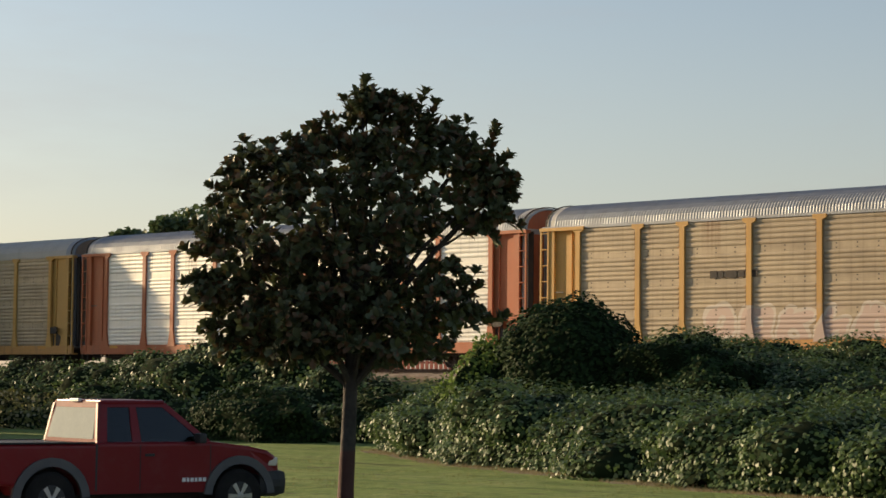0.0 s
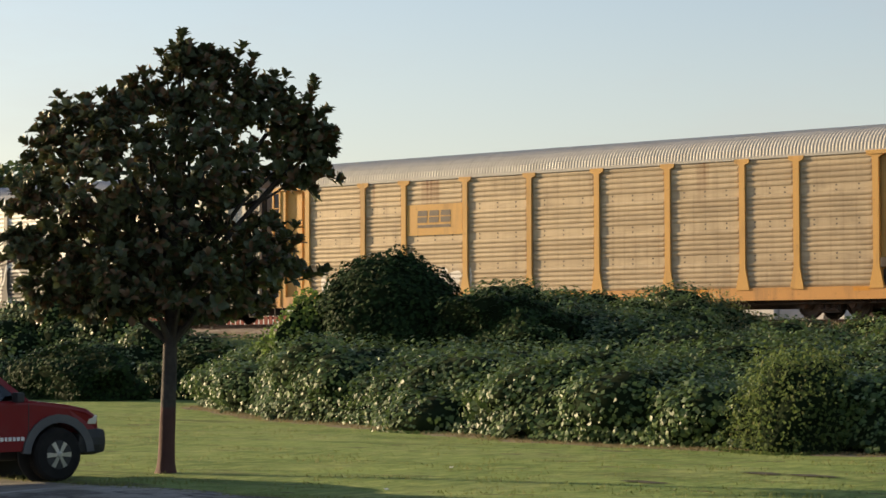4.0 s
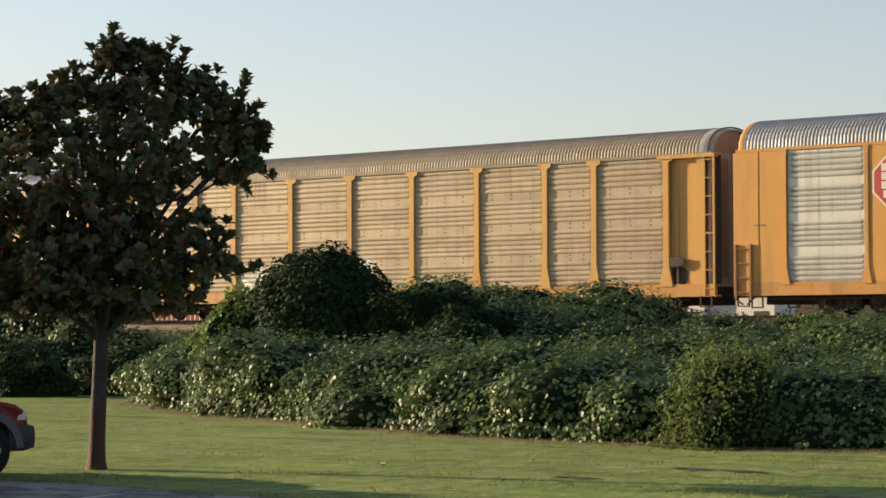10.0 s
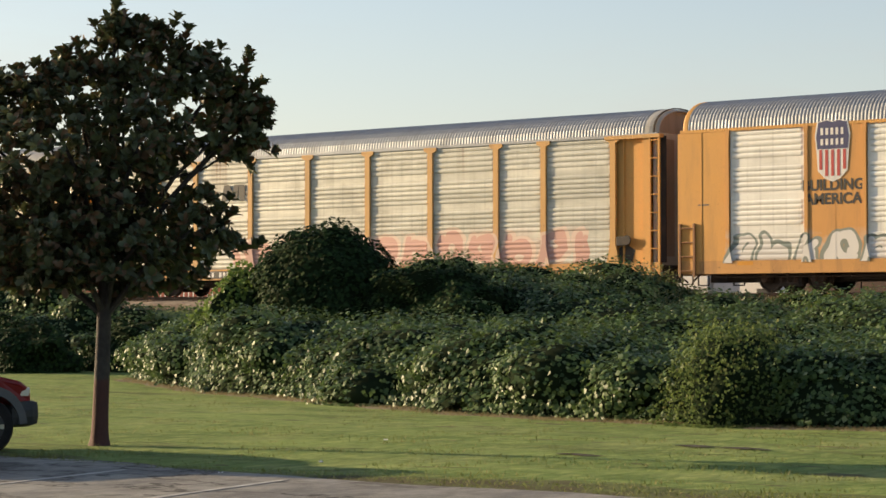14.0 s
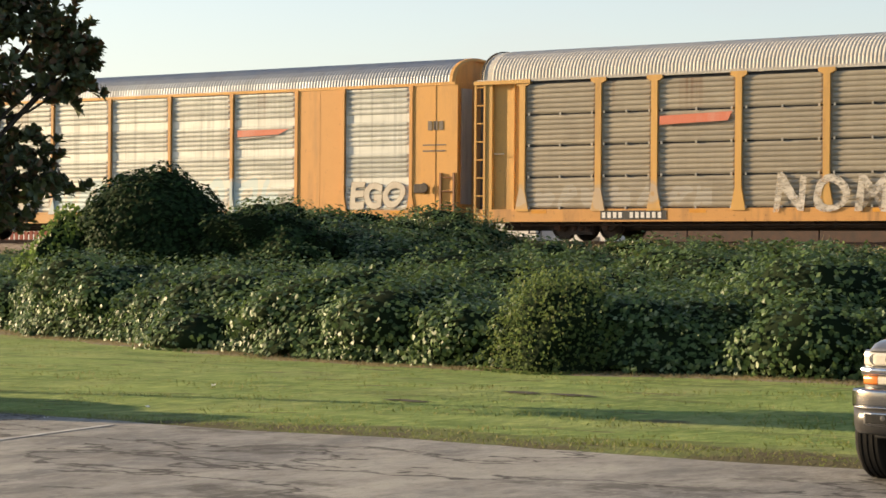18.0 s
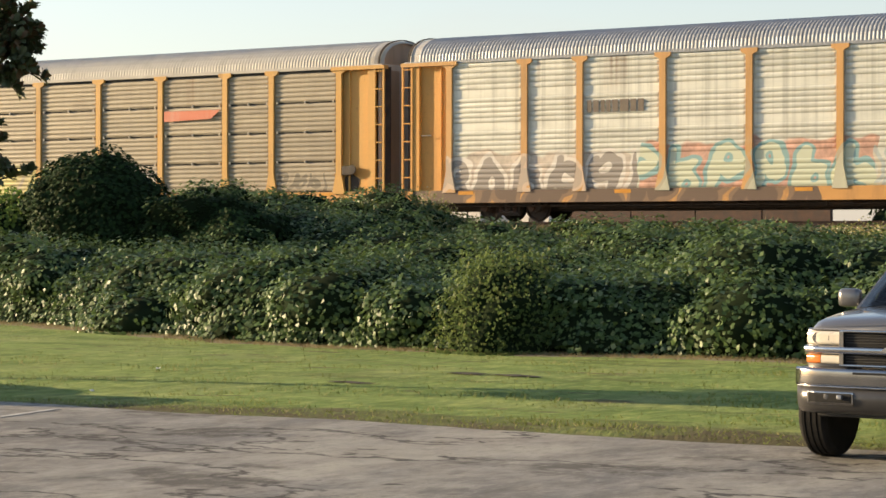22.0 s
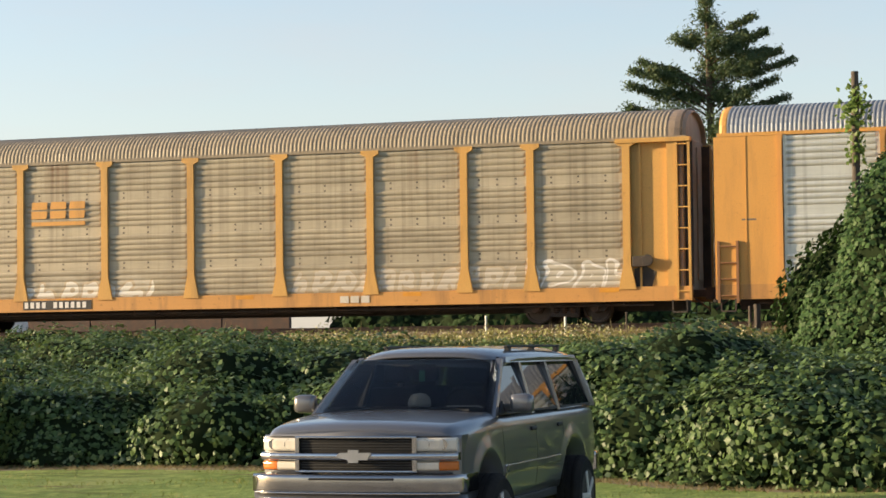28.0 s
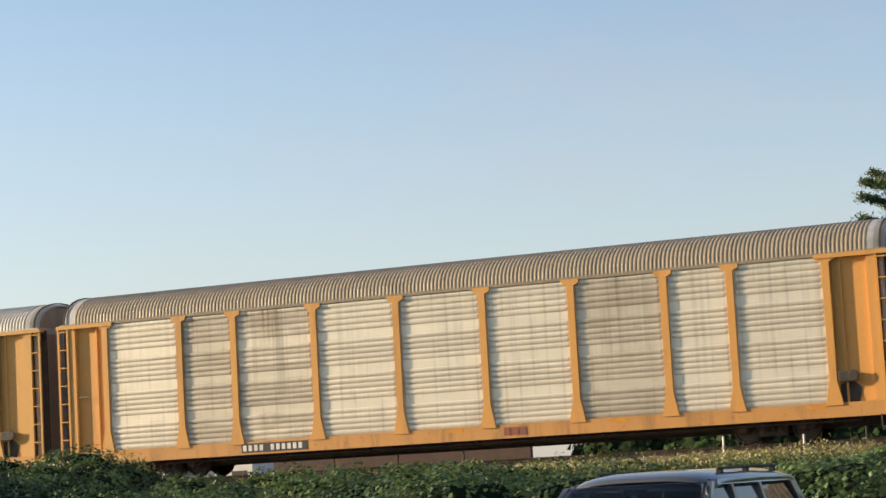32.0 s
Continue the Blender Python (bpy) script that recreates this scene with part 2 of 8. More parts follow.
    ring = m.n("VectorMath", operation="DISTANCE")
    m.put(ring.inputs[0], spot.outputs[0])
    m.put(ring.inputs[1], bowl_at.outputs[0])
    bowl = m.math("ABSOLUTE", m.math("SUBTRACT", ring.outputs["Value"], min(half * 0.75, tall * 0.5)))
    near = m.math("MINIMUM", m.math("MINIMUM", bar, slash), bowl)
    ends = m.math("MULTIPLY", m.math("GREATER_THAN", lean, x0), m.math("LESS_THAN", lean, x1))
    body = m.ramp(near, 0.125 * size, 0.14 * size, 1.0, 0.0)
    rim = m.ramp(near, 0.225 * size, 0.245 * size, 1.0, 0.0)
    haze = m.math("MULTIPLY", m.ramp(m.noise(comb.outputs[0], 1.6, 3, 0.6), 0.42, 0.6, 0.0, 0.5), m.math("MULTIPLY", m.ramp(z, z1 - 0.1, z1 + 0.25, 1.0, 0.0), m.math("GREATER_THAN", z, z0)))
    if ground:
        edge = m.math("ADD", z, m.math("MULTIPLY", m.math("SUBTRACT", warp.outputs["Fac"], 0.5), 0.9))
        c = m.mix(m.math("MULTIPLY", m.math("MULTIPLY", m.ramp(edge, z1 - 0.04, z1 + 0.04, 1.0, 0.0), ends), cover), c, m.mix(m.ramp(m.noise(comb.outputs[0], 3.0, 3, 0.6), 0.4, 0.65), ground, tuple(t * 1.5 for t in ground)))
    else:
        c = m.mix(m.math("MULTIPLY", m.math("MULTIPLY", haze, ends), cover), c, m.mix(0.25, fill, line))
    c = m.mix(m.math("MULTIPLY", m.math("MULTIPLY", rim, ends), cover), c, line)
    return m.mix(m.math("MULTIPLY", m.math("MULTIPLY", body, ends), cover), c, fill)


YELLOW = rail_paint("yellow_paint", (0.62, 0.335, 0.085))
YELLOW_B = rail_paint("orange_yellow_paint", (0.67, 0.325, 0.075), amount=0.35, rust=0.25)
SILL_YELLOW = rail_paint("rusty_yellow_sill", (0.58, 0.28, 0.075), grime=(0.13, 0.075, 0.045), amount=0.7, rust=0.75)
ORANGE = rail_paint("orange_paint", (0.50, 0.13, 0.045), amount=0.35)
WHITEPAINT = rail_paint("dusty_white_paint", (0.62, 0.56, 0.47), amount=0.35)
BROWNPAINT = rail_paint("faded_brown_paint", (0.32, 0.235, 0.165), amount=0.4)
AMBERPATCH = surface("amber_reflector", (0.72, 0.32, 0.03), (0.60, 0.25, 0.03), rough=0.4)
LADDERBROWN = rail_paint("brown_ladder_paint", (0.27, 0.125, 0.05), amount=0.5)
BOLT = surface("bolt_heads", (0.16, 0.135, 0.105), (0.11, 0.09, 0.07), rough=0.8)
ENDGREY = rail_paint("grey_end_paint", (0.46, 0.44, 0.41), amount=0.6)
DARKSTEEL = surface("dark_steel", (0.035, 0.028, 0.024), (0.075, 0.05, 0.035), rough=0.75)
RUSTY = surface("rusty_iron", (0.11, 0.06, 0.04), (0.06, 0.045, 0.038), rough=0.8)
WHEELSTEEL = surface("wheel_steel", (0.09, 0.065, 0.05), (0.05, 0.04, 0.035), rough=0.5, metal=0.6)
ROOF_LIGHT = rail_paint("galvanised_roof_light", (0.46, 0.43, 0.38), amount=0.25, rust=0.1)
ROOF_GREY = rail_paint("galvanised_roof_grey", (0.29, 0.31, 0.335), amount=0.3, rust=0.1)
ROOF_GREY.node_tree.nodes["Principled BSDF"].inputs["Metallic"].default_value = 0.55
ROOF_TAN = rail_paint("galvanised_roof_tan", (0.28, 0.225, 0.155), amount=0.4, rust=0.15)
WHITE = surface("white_enamel", (0.80, 0.77, 0.72), (0.70, 0.67, 0.62), rough=0.5)
RED = surface("red_enamel", (0.54, 0.065, 0.055), (0.46, 0.07, 0.055), rough=0.5)
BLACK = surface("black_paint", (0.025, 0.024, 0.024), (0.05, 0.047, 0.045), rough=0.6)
BLUE = surface("dark_blue_enamel", (0.05, 0.055, 0.14), (0.07, 0.07, 0.15), rough=0.5)
GRAFDARK = surface("faded_brown_side", (0.16, 0.125, 0.095), (0.21, 0.165, 0.125), rough=0.7)


# ---- helpers for meshes ----
CACHE = {}


def shared(key, make):
    """One mesh a key, made once."""
    if key not in CACHE:
        bm = make()
        me = bpy.data.meshes.new(str(key[0]) if isinstance(key, tuple) else key)
        bm.to_mesh(me)
        bm.free()
        me.materials.append(None)
        CACHE[key] = me
    return CACHE[key]


def mesh_of(name, bm, smooth=False):
    me = bpy.data.meshes.new(name)
    bm.normal_update()
    bm.to_mesh(me)
    bm.free()
    if smooth:
        for p in me.polygons:
            p.use_smooth = True
    me.materials.append(None)
    return me


def part(name, data, material, parent, label="", m=None):
    """Links a bmesh or a shared mesh as one object under parent."""
    me = data if isinstance(data, bpy.types.Mesh) else mesh_of(name, data)
    ob = new(name, me)
    ob.parent = parent
    if m is not None:
        ob.matrix_basis = m
    ob.material_slots[0].link = "OBJECT"
    ob.material_slots[0].material = material
    if label:
        ob["label"] = label
    return ob


def thing(name, label, category, m=None, group="", kind=""):
    ob = new(name)
    ob.empty_display_size = 0.2
    if m is not None:
        ob.matrix_basis = m
    return tagged(ob, label, category, group, kind)


def solid(name, data, material, label, category, m=None, group="", kind=""):
    me = data if isinstance(data, bpy.types.Mesh) else mesh_of(name, data)
    ob = new(name, me)
    if m is not None:
        ob.matrix_basis = m
    ob.material_slots[0].link = "OBJECT"
    ob.material_slots[0].material = material
    return tagged(ob, label, category, group, kind)


def box(bm, x0, x1, y0, y1, z0, z1, bevel=0.0):
    vs = [bm.verts.new((x, y, z)) for z in (z0, z1) for y in (y0, y1) for x in (x0, x1)]
    fs = [bm.faces.new([vs[i] for i in f]) for f in ((0, 2, 3, 1), (4, 5, 7, 6), (0, 1, 5, 4), (2, 6, 7, 3), (0, 4, 6, 2), (1, 3, 7, 5))]
    if bevel:
        bmesh.ops.bevel(bm, geom=list({e for f in fs for e in f.edges}), offset=bevel, segments=2, affect="EDGES", profile=0.6)
    return bm


def boxed(*args, bevel=0.0):
    return box(bmesh.new(), *args, bevel=bevel)


def prism(bm, outline, y0, y1, axis="y"):
    """An outline (a, b) pushed from y0 to y1 along an axis: y takes (x, z), x takes (y, z), z takes (x, y)."""
    def at(a, b, c):
        return {"y": (a, c, b), "x": (c, a, b), "z": (a, b, c)}[axis]
    lo = [bm.verts.new(at(a, b, y0)) for a, b in outline]
    hi = [bm.verts.new(at(a, b, y1)) for a, b in outline]
    n = len(outline)
    bm.faces.new(lo)
    bm.faces.new(hi[::-1])
    for i in range(n):
        bm.faces.new((lo[i], hi[i], hi[(i + 1) % n], lo[(i + 1) % n]))
    bmesh.ops.recalc_face_normals(bm, faces=bm.faces)
    return bm


def rod(bm, a, b, r0, r1=None, n=8):
    """A tapered round bar from a to b."""
    a, b = Vector(a), Vector(b)
    r1 = r0 if r1 is None else r1
    q = (b - a).to_track_quat("Z", "Y")
    rings = []
    for c, r in ((a, r0), (b, r1)):
        rings.append([bm.verts.new(c + q @ Vector((r * math.cos(2 * math.pi * i / n), r * math.sin(2 * math.pi * i / n), 0))) for i in range(n)])
    for i in range(n):
        bm.faces.new((rings[0][i], rings[0][(i + 1) % n], rings[1][(i + 1) % n], rings[1][i]))
    bm.faces.new(rings[0][::-1])
    bm.faces.new(rings[1])
    return bm


def lathe(bm, profile, n=24, axis="y", center=(0, 0, 0)):
    """A profile of (radius, along) turned about an axis."""
    rings = []
    for r, h in profile:
        ring = []
        for i in range(n):
            a = 2 * math.pi * i / n
            u, v = r * math.cos(a), r * math.sin(a)
            p = {"y": (u, h, v), "x": (h, u, v), "z": (u, v, h)}[axis]
            ring.append(bm.verts.new(Vector(p) + Vector(center)))
        rings.append(ring)
    for a, b in zip(rings, rings[1:]):
        for i in range(n):
            bm.faces.new((a[i], a[(i + 1) % n], b[(i + 1) % n], b[i]))
    bm.faces.new(rings[0][::-1])
    bm.faces.new(rings[-1])
    bmesh.ops.recalc_face_normals(bm, faces=bm.faces)
    return bm


# ---- the train ----
RAIL_Z, FACE_Y, HALF = 2.60, 59.27, 1.60
TRACK_Y = FACE_Y + HALF
PITCH = 27.95
POSTS = (-11.83, -9.06, -7.09, -4.25, -1.42, 1.42, 4.25, 7.09, 9.06, 11.83)
SPAN = 13.65
EAVE, SILL_TOP, SILL_LOW = 5.09, 1.00, 0.60


def train_at(t):
    """Place of the first car's middle along the track after t seconds."""
    return -39.68 + t * (12.778 + t * (0.019173 + t * (0.00081481 - t * 0.0000219076)))


def roof_profile(rise=1.0):
    out = []
    for i in range(15):
        a = math.pi * i / 14
        out.append((-1.57 * math.cos(a), EAVE + 0.04 + 0.90 * rise * math.sin(a) ** 0.85))
    return out


def roof_mesh(reach=12.75, rise=1.0):
    bm = bmesh.new()
    prof = roof_profile(rise)
    rows, x, k = [], -reach, 0
    while x <= reach + 0.0001:
        lift = (0.0, 0.013, 0.013, 0.0)[k % 4]
        rows.append([bm.verts.new((x, y * (1 + lift * 0.5), z + lift * (0.3 + 0.7 * math.sin(math.pi * j / 14)))) for j, (y, z) in enumerate(prof)])
        x += (0.028, 0.034, 0.028, 0.034)[k % 4]
        k += 1
    for a, b in zip(rows, rows[1:]):
        for j in range(14):
            bm.faces.new((a[j], a[j + 1], b[j + 1], b[j]))
    return bm


def hood_mesh(start=12.72, rise=1.0):
    """The smooth end of the roof, with the end wall's arch."""
    bm = bmesh.new()
    prof = roof_profile(rise)
    rings = []
    for x, f in ((start, 1.0), (max(13.2, start + 0.05), 0.995 if start < 13 else 1.012), (13.42, 0.97 if start < 13 else 1.012), (13.5, 0.93 if start < 13 else 0.97)):
        rings.append([bm.verts.new((x, y * f, EAVE + (z - EAVE) * f)) for y, z in prof])
    for a, b in zip(rings, rings[1:]):
        for j in range(14):
            bm.faces.new((a[j], a[j + 1], b[j + 1], b[j]))
    f = 0.90
    rings.append([bm.verts.new((13.5, y * f, EAVE + (z - EAVE) * f)) for y, z in prof])
    rings.append([bm.verts.new((13.34, y * f, EAVE + (z - EAVE) * f)) for y, z in prof])
    for a, b in zip(rings[-3:], rings[-2:]):
        for j in range(14):
            bm.faces.new((a[j], a[j + 1], b[j + 1], b[j]))
    return bm


def seam_mesh(rise):
    """The dark gasket round the roof's end."""
    bm = bmesh.new()
    outer = [(y * 1.022, EAVE + (z - EAVE) * 1.03) for y, z in roof_profile(rise)]
    inner = [(y * 0.99, EAVE + (z - EAVE) * 0.99) for y, z in roof_profile(rise)]
    return prism(bm, outer + inner[::-1], 13.36, 13.41, "x")


def arch_mesh():
    """The end wall under the roof's arch, set back behind its rim."""
    return prism(bmesh.new(), [(y * 0.94, EAVE - 0.02 + (z - EAVE) * 0.94) for y, z in roof_profile()], 13.30, 13.37, "x")


BANDS = (1.95, 3.0, 4.05)


def panel_mesh(x0, x1, z0, z1):
    """A sheet with groups of round ridges that run along the car and end short of its edges; plain bands between the groups."""
    bm = bmesh.new()
    stops = [z0] + [q for b in BANDS if z0 + 0.3 < b < z1 - 0.3 for q in (b - 0.12, b + 0.12)] + [z1]
    if z1 - z0 < 1.3:
        stops = [z0, z1]
    prof = [(0.0, z0)]
    for lo, hi in zip(stops[::2], stops[1::2]):
        count = max(2, round((hi - lo) / 0.168))
        for k in range(count):
            a, h = lo + (hi - lo) * k / count, (hi - lo) / count
            prof += [(0.0, a + 0.06 * h), (0.016, a + 0.22 * h), (0.023, a + 0.5 * h), (0.018, a + 0.76 * h), (0.0, a + 0.90 * h)]
    prof.append((0.0, z1))
    cols = [[bm.verts.new((x, -1.552 - d * f, z)) for d, z in prof] for x, f in ((x0, 0), (x0 + 0.05, 0), (x0 + 0.12, 1), (x1 - 0.12, 1), (x1 - 0.05, 0), (x1, 0))]
    for a, b in zip(cols, cols[1:]):
        for i in range(len(prof) - 1):
            bm.faces.new((a[i], b[i], b[i + 1], a[i + 1]))
    back = [bm.verts.new(p) for p in ((x0, -1.50, z0), (x1, -1.50, z0), (x1, -1.50, z1), (x0, -1.50, z1))]
    bm.faces.new(back[::-1])
    return bm


def fasteners_mesh(x0, x1):
    """Pairs of dark bolt heads in the plain bands of a panel."""
    bm = bmesh.new()
    for z in BANDS:
        for f in (0.2, 0.5, 0.8):
            x = x0 + (x1 - x0) * f
            for dz in (-0.075, 0.075):
                box(bm, x - 0.03, x + 0.03, -1.556, -1.55, z + dz - 0.026, z + dz + 0.026)
    return bm


def post_mesh(x, wide):
    w, top, low = (0.105, 0.27, 0.25) if wide else (0.06, 0.08, 0.17)
    z1 = 1.62 if wide else 1.45
    outline = [(x - low, 0.93), (x + low, 0.93), (x + w, z1), (x + w, 4.9), (x + top, 4.98), (x + top, EAVE), (x - top, EAVE), (x - top, 4.98), (x - w, 4.9), (x - w, z1)]
    return prism(bmesh.new(), outline, -1.63, -1.53)


def side_frame_mesh():
    """Truck side frame: a bowed beam with two openings suggested by its outline."""
    bm = bmesh.new()
    outline = [(-1.25, 0.50), (-1.10, 0.62), (-0.55, 0.72), (0.55, 0.72), (1.10, 0.62), (1.25, 0.50), (1.12, 0.34), (0.86, 0.36), (0.60, 0.50), (0.42, 0.50),
               (0.40, 0.20), (-0.40, 0.20), (-0.42, 0.50), (-0.60, 0.50), (-0.86, 0.36), (-1.12, 0.34)]
    prism(bm, outline, -1.15, -0.98)
    box(bm, -0.36, 0.36, -1.20, -1.10, 0.26, 0.34)
    return bm


def springs_mesh():
    bm = bmesh.new()
    for x in (-0.24, 0.0, 0.24):
        for k in range(4):
            lathe(bm, [(0.075, 0.30 + k * 0.055), (0.095, 0.32 + k * 0.055), (0.075, 0.345 + k * 0.055)], 10, "z", (x, -1.16, 0))
    return bm


def wheelset_mesh():
    bm = bmesh.new()
    rod(bm, (0, -1.08, 0), (0, 1.08, 0), 0.085, n=10)
    for s in (-1, 1):
        prof = [(0.10, -0.10), (0.13, -0.09), (0.15, -0.03), (0.34, -0.03), (0.36, -0.065), (0.415, -0.065), (0.42, 0.04), (0.45, 0.055), (0.44, 0.07), (0.36, 0.06), (0.15, 0.0), (0.13, 0.09), (0.10, 0.1)]
        lathe(bm, [(r, s * 0.75 - s * h) for r, h in prof], 24, "y")
        for k in range(3):
            a = 2.1 * k
            box(bm, 0.24 * math.cos(a) - 0.03, 0.24 * math.cos(a) + 0.03, s * 0.785 - 0.01, s * 0.785 + 0.012, 0.24 * math.sin(a) - 0.03, 0.24 * math.sin(a) + 0.03)
    return bm


def ladder_mesh(x0, x1, z0, z1, y=-1.60, n=8):
    bm = bmesh.new()
    for x in (x0, x1):
        box(bm, x - 0.035, x + 0.035, y - 0.03, y + 0.03, z0, z1)
    for k in range(n):
        z = z0 + 0.2 + (z1 - z0 - 0.35) * k / (n - 1)
        rod(bm, (x0, y - 0.01, z), (x1, y - 0.01, z), 0.024, n=6)
    return bm


def stepped_mesh(x0, x1, kind):
    """The end bay of a rack car, between the last post and the car's end."""
    s = 1 if x1 > x0 else -1
    lo, hi = min(x0, x1), max(x0, x1)
    if kind == "plate":
        a, b = sorted((x0, x1 - s * 0.40))
        return boxed(a, b, -1.49, -1.43, SILL_TOP, EAVE - 0.02)
    if kind == "end_post":
        a, b = x1 - s * 0.68, x1 - s * 0.40
        return boxed(min(a, b), max(a, b), -1.60, -1.43, SILL_TOP, EAVE - 0.02)
    # a plate set back, for the shaded recess behind the ladder
    if kind == "recess":
        a, b = sorted((x1 - s * 0.40, x1 - s * 0.02))
        return boxed(a, b, -1.25, -1.20, SILL_TOP, EAVE - 0.02)
    if kind == "stiffener":
        a, b = x0 + s * 0.34, x0 + s * 0.40
        return boxed(min(a, b), max(a, b), -1.535, -1.49, SILL_TOP, EAVE - 0.04)
    if kind == "flush":
        return boxed(lo, hi, -1.60, -1.54, SILL_TOP + 0.003, EAVE - 0.035)
    a = x0 + s * 0.95
    return boxed(a - 0.02, a + 0.02, -1.612, -1.60, SILL_TOP, EAVE - 0.03)


def letter_bars(bm, x0, z0, z1, widths, y, gap=0.06):
    """A row of plain bars, in place of marks that are not copied."""
    x = x0
    for w in widths:
        box(bm, x, x + w, y - 0.006, y, z0, z1)
        x += w + gap
    return bm


def build_car(i, spec):
    """A rack car; its origin is on the rail, in the middle of its length."""
    style, paint, sheet, roof_mat, end_mat = spec["style"], spec["paint"], spec["sheet"], spec["roof"], spec.get("end", ENDGREY)
    car = thing("rack_car", spec["label"], "railway car", group="cars of the freight train")
    flip = pose(0, 0, 0, 0, 0, 180)
    segmented = spec.get("segmented", False)
    wide = style == "post"
    rise = spec.get("rise", 1.0)
    part("roof", shared(("roof", wide, rise), lambda: roof_mesh(13.0 if wide else 13.3, rise)), roof_mat, car, spec.get("roof_label", "ribbed metal roof"))
    for m in (None, flip):
        part("roof_end", shared(("roof_end", wide, rise), lambda: hood_mesh(12.97 if wide else 13.26, rise)), end_mat if wide else paint, car, "", m)
        if wide:
            part("roof_gasket", shared(("roof_gasket", rise), lambda: seam_mesh(rise)), DARKSTEEL, car, "dark gasket round the roof's end", m)
        part("end_arch", shared("end_arch", arch_mesh), spec.get("end2", BROWNPAINT) if style != "flush" else paint, car, "dull end wall under the roof arch", m)
        end = part("end_door", shared("end_door", lambda: boxed(13.28, 13.40, -1.46, 1.46, 0.9, EAVE + 0.1, bevel=0.03)), end_mat if style != "flush" else paint, car, "tall closed end door", m)
        for y in (-0.72, 0.72):
            part("door_rib", shared(("door_rib", y), lambda y=y: boxed(13.40, 13.44, y - 0.30, y + 0.30, 1.2, EAVE - 0.1)), spec.get("end2", end_mat) if style != "flush" else ENDGREY, end)
        part("side_sill", shared("side_sill", lambda: box(boxed(-SPAN, SPAN, -1.60, -1.50, SILL_LOW, SILL_TOP), -SPAN, SPAN, -1.50, -1.28, SILL_LOW, SILL_LOW + 0.05)), spec.get("sill", SILL_YELLOW if paint in (YELLOW, YELLOW_B) else paint), car, "", m)
        part("top_rail", shared("top_rail", lambda: boxed(-SPAN + 0.1, SPAN - 0.1, -1.61, -1.50, EAVE - 0.03, EAVE + 0.07)), spec.get("top", roof_mat if wide else paint), car, "", m)
        near = m is None
        edges = (-SPAN, *POSTS, SPAN)
        if style != "ribbed":
            for k in range(1, 10):
                x0, x1 = edges[k] + (0.08 if wide else 0.05), edges[k + 1] - (0.08 if wide else 0.05)
                if style == "flush" and k in (2, 8):
                    part("flat_sheet", shared(("flat_sheet", k), lambda: box(boxed(x0, x1, -1.60, -1.55, SILL_TOP + 0.003, EAVE - 0.035), (x0 + x1) / 2 - 0.015, (x0 + x1) / 2 + 0.015, -1.603, -1.60, SILL_TOP, EAVE - 0.05)), spec.get("posts", paint), car, "flat painted sheet", m)
                elif segmented and near:
                    zs = [SILL_TOP + 0.02 + (EAVE - SILL_TOP - 0.12) * j / 4 for j in range(5)]
                    for j in range(4):
                        part("side_panel", shared(("seg", k, j), lambda: panel_mesh(x0, x1, zs[j] + 0.02, zs[j + 1] - 0.03)), sheet, car, "", m)
                    bolt = shared(("bolt", k), lambda: bolts(x0, x1, zs))
                    tagged(part("latch_seam", bolt, ROOF_LIGHT, car, "pale latches along the panel seam", m), kind="stuff")
                else:
                    top = EAVE - (0.20 if segmented else 0.02)
                    part("side_panel", shared(("panel", k, segmented), lambda: panel_mesh(x0, x1, SILL_TOP + 0.01, top)), sheet, car, "", m)
                    if near and spec.get("bolts"):
                        tagged(part("bolt_row", shared(("bolt_row", k), lambda: fasteners_mesh(x0, x1)), BOLT, car, "dark bolt heads in the plain bands", m), kind="stuff")
            if segmented:
                # black sheet behind the seams; the darkness inside is put into its colour
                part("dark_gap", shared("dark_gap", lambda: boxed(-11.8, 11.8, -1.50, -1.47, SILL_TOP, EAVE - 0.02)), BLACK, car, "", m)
            for x in POSTS:
                part("post", shared(("post", x, wide), lambda: post_mesh(x, wide)), spec.get("posts", paint), car, "", m)
            for x0, x1 in ((POSTS[0], -SPAN), (POSTS[-1], SPAN)):
                for kind in ("plate", "end_post", "stiffener", "recess") if wide else ("flush", "seam"):
                    # the recess plate is coloured near black to stand for shade there
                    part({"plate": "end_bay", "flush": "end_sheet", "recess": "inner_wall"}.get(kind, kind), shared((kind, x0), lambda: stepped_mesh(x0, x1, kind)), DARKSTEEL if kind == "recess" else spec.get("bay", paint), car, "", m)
                s = 1 if x1 > 0 else -1
                if wide:
                    a, b = sorted((x1 - s * 0.40, x1 - s * 0.05))
                    part("ladder", shared(("ladder", s), lambda: ladder_mesh(a, b, SILL_LOW + 0.05, EAVE - 0.02)), spec.get("ladder", paint), car, "", m)
                    a, b = sorted((x0 - s * 0.3, x1))
                    part("top_beam", shared(("top_beam", s), lambda: boxed(a, b, -1.66, -1.40, EAVE - 0.09, EAVE + 0.03)), spec.get("posts", paint), car, "", m)
                else:
                    a, b = sorted((x1 - s * 0.62, x1 - s * 0.10))
                    part("ladder", shared(("low_ladder", s), lambda: ladder_mesh(a, b, SILL_LOW - 0.1, 2.2, -1.64, 4)), LADDERBROWN, car, "", m)
        else:
            part("side_sheet", shared("ribbed_side", lambda: boxed(-11.9, 11.9, -1.58, -1.52, SILL_TOP, EAVE - 0.02)), sheet, car, "flat painted side sheet", m)
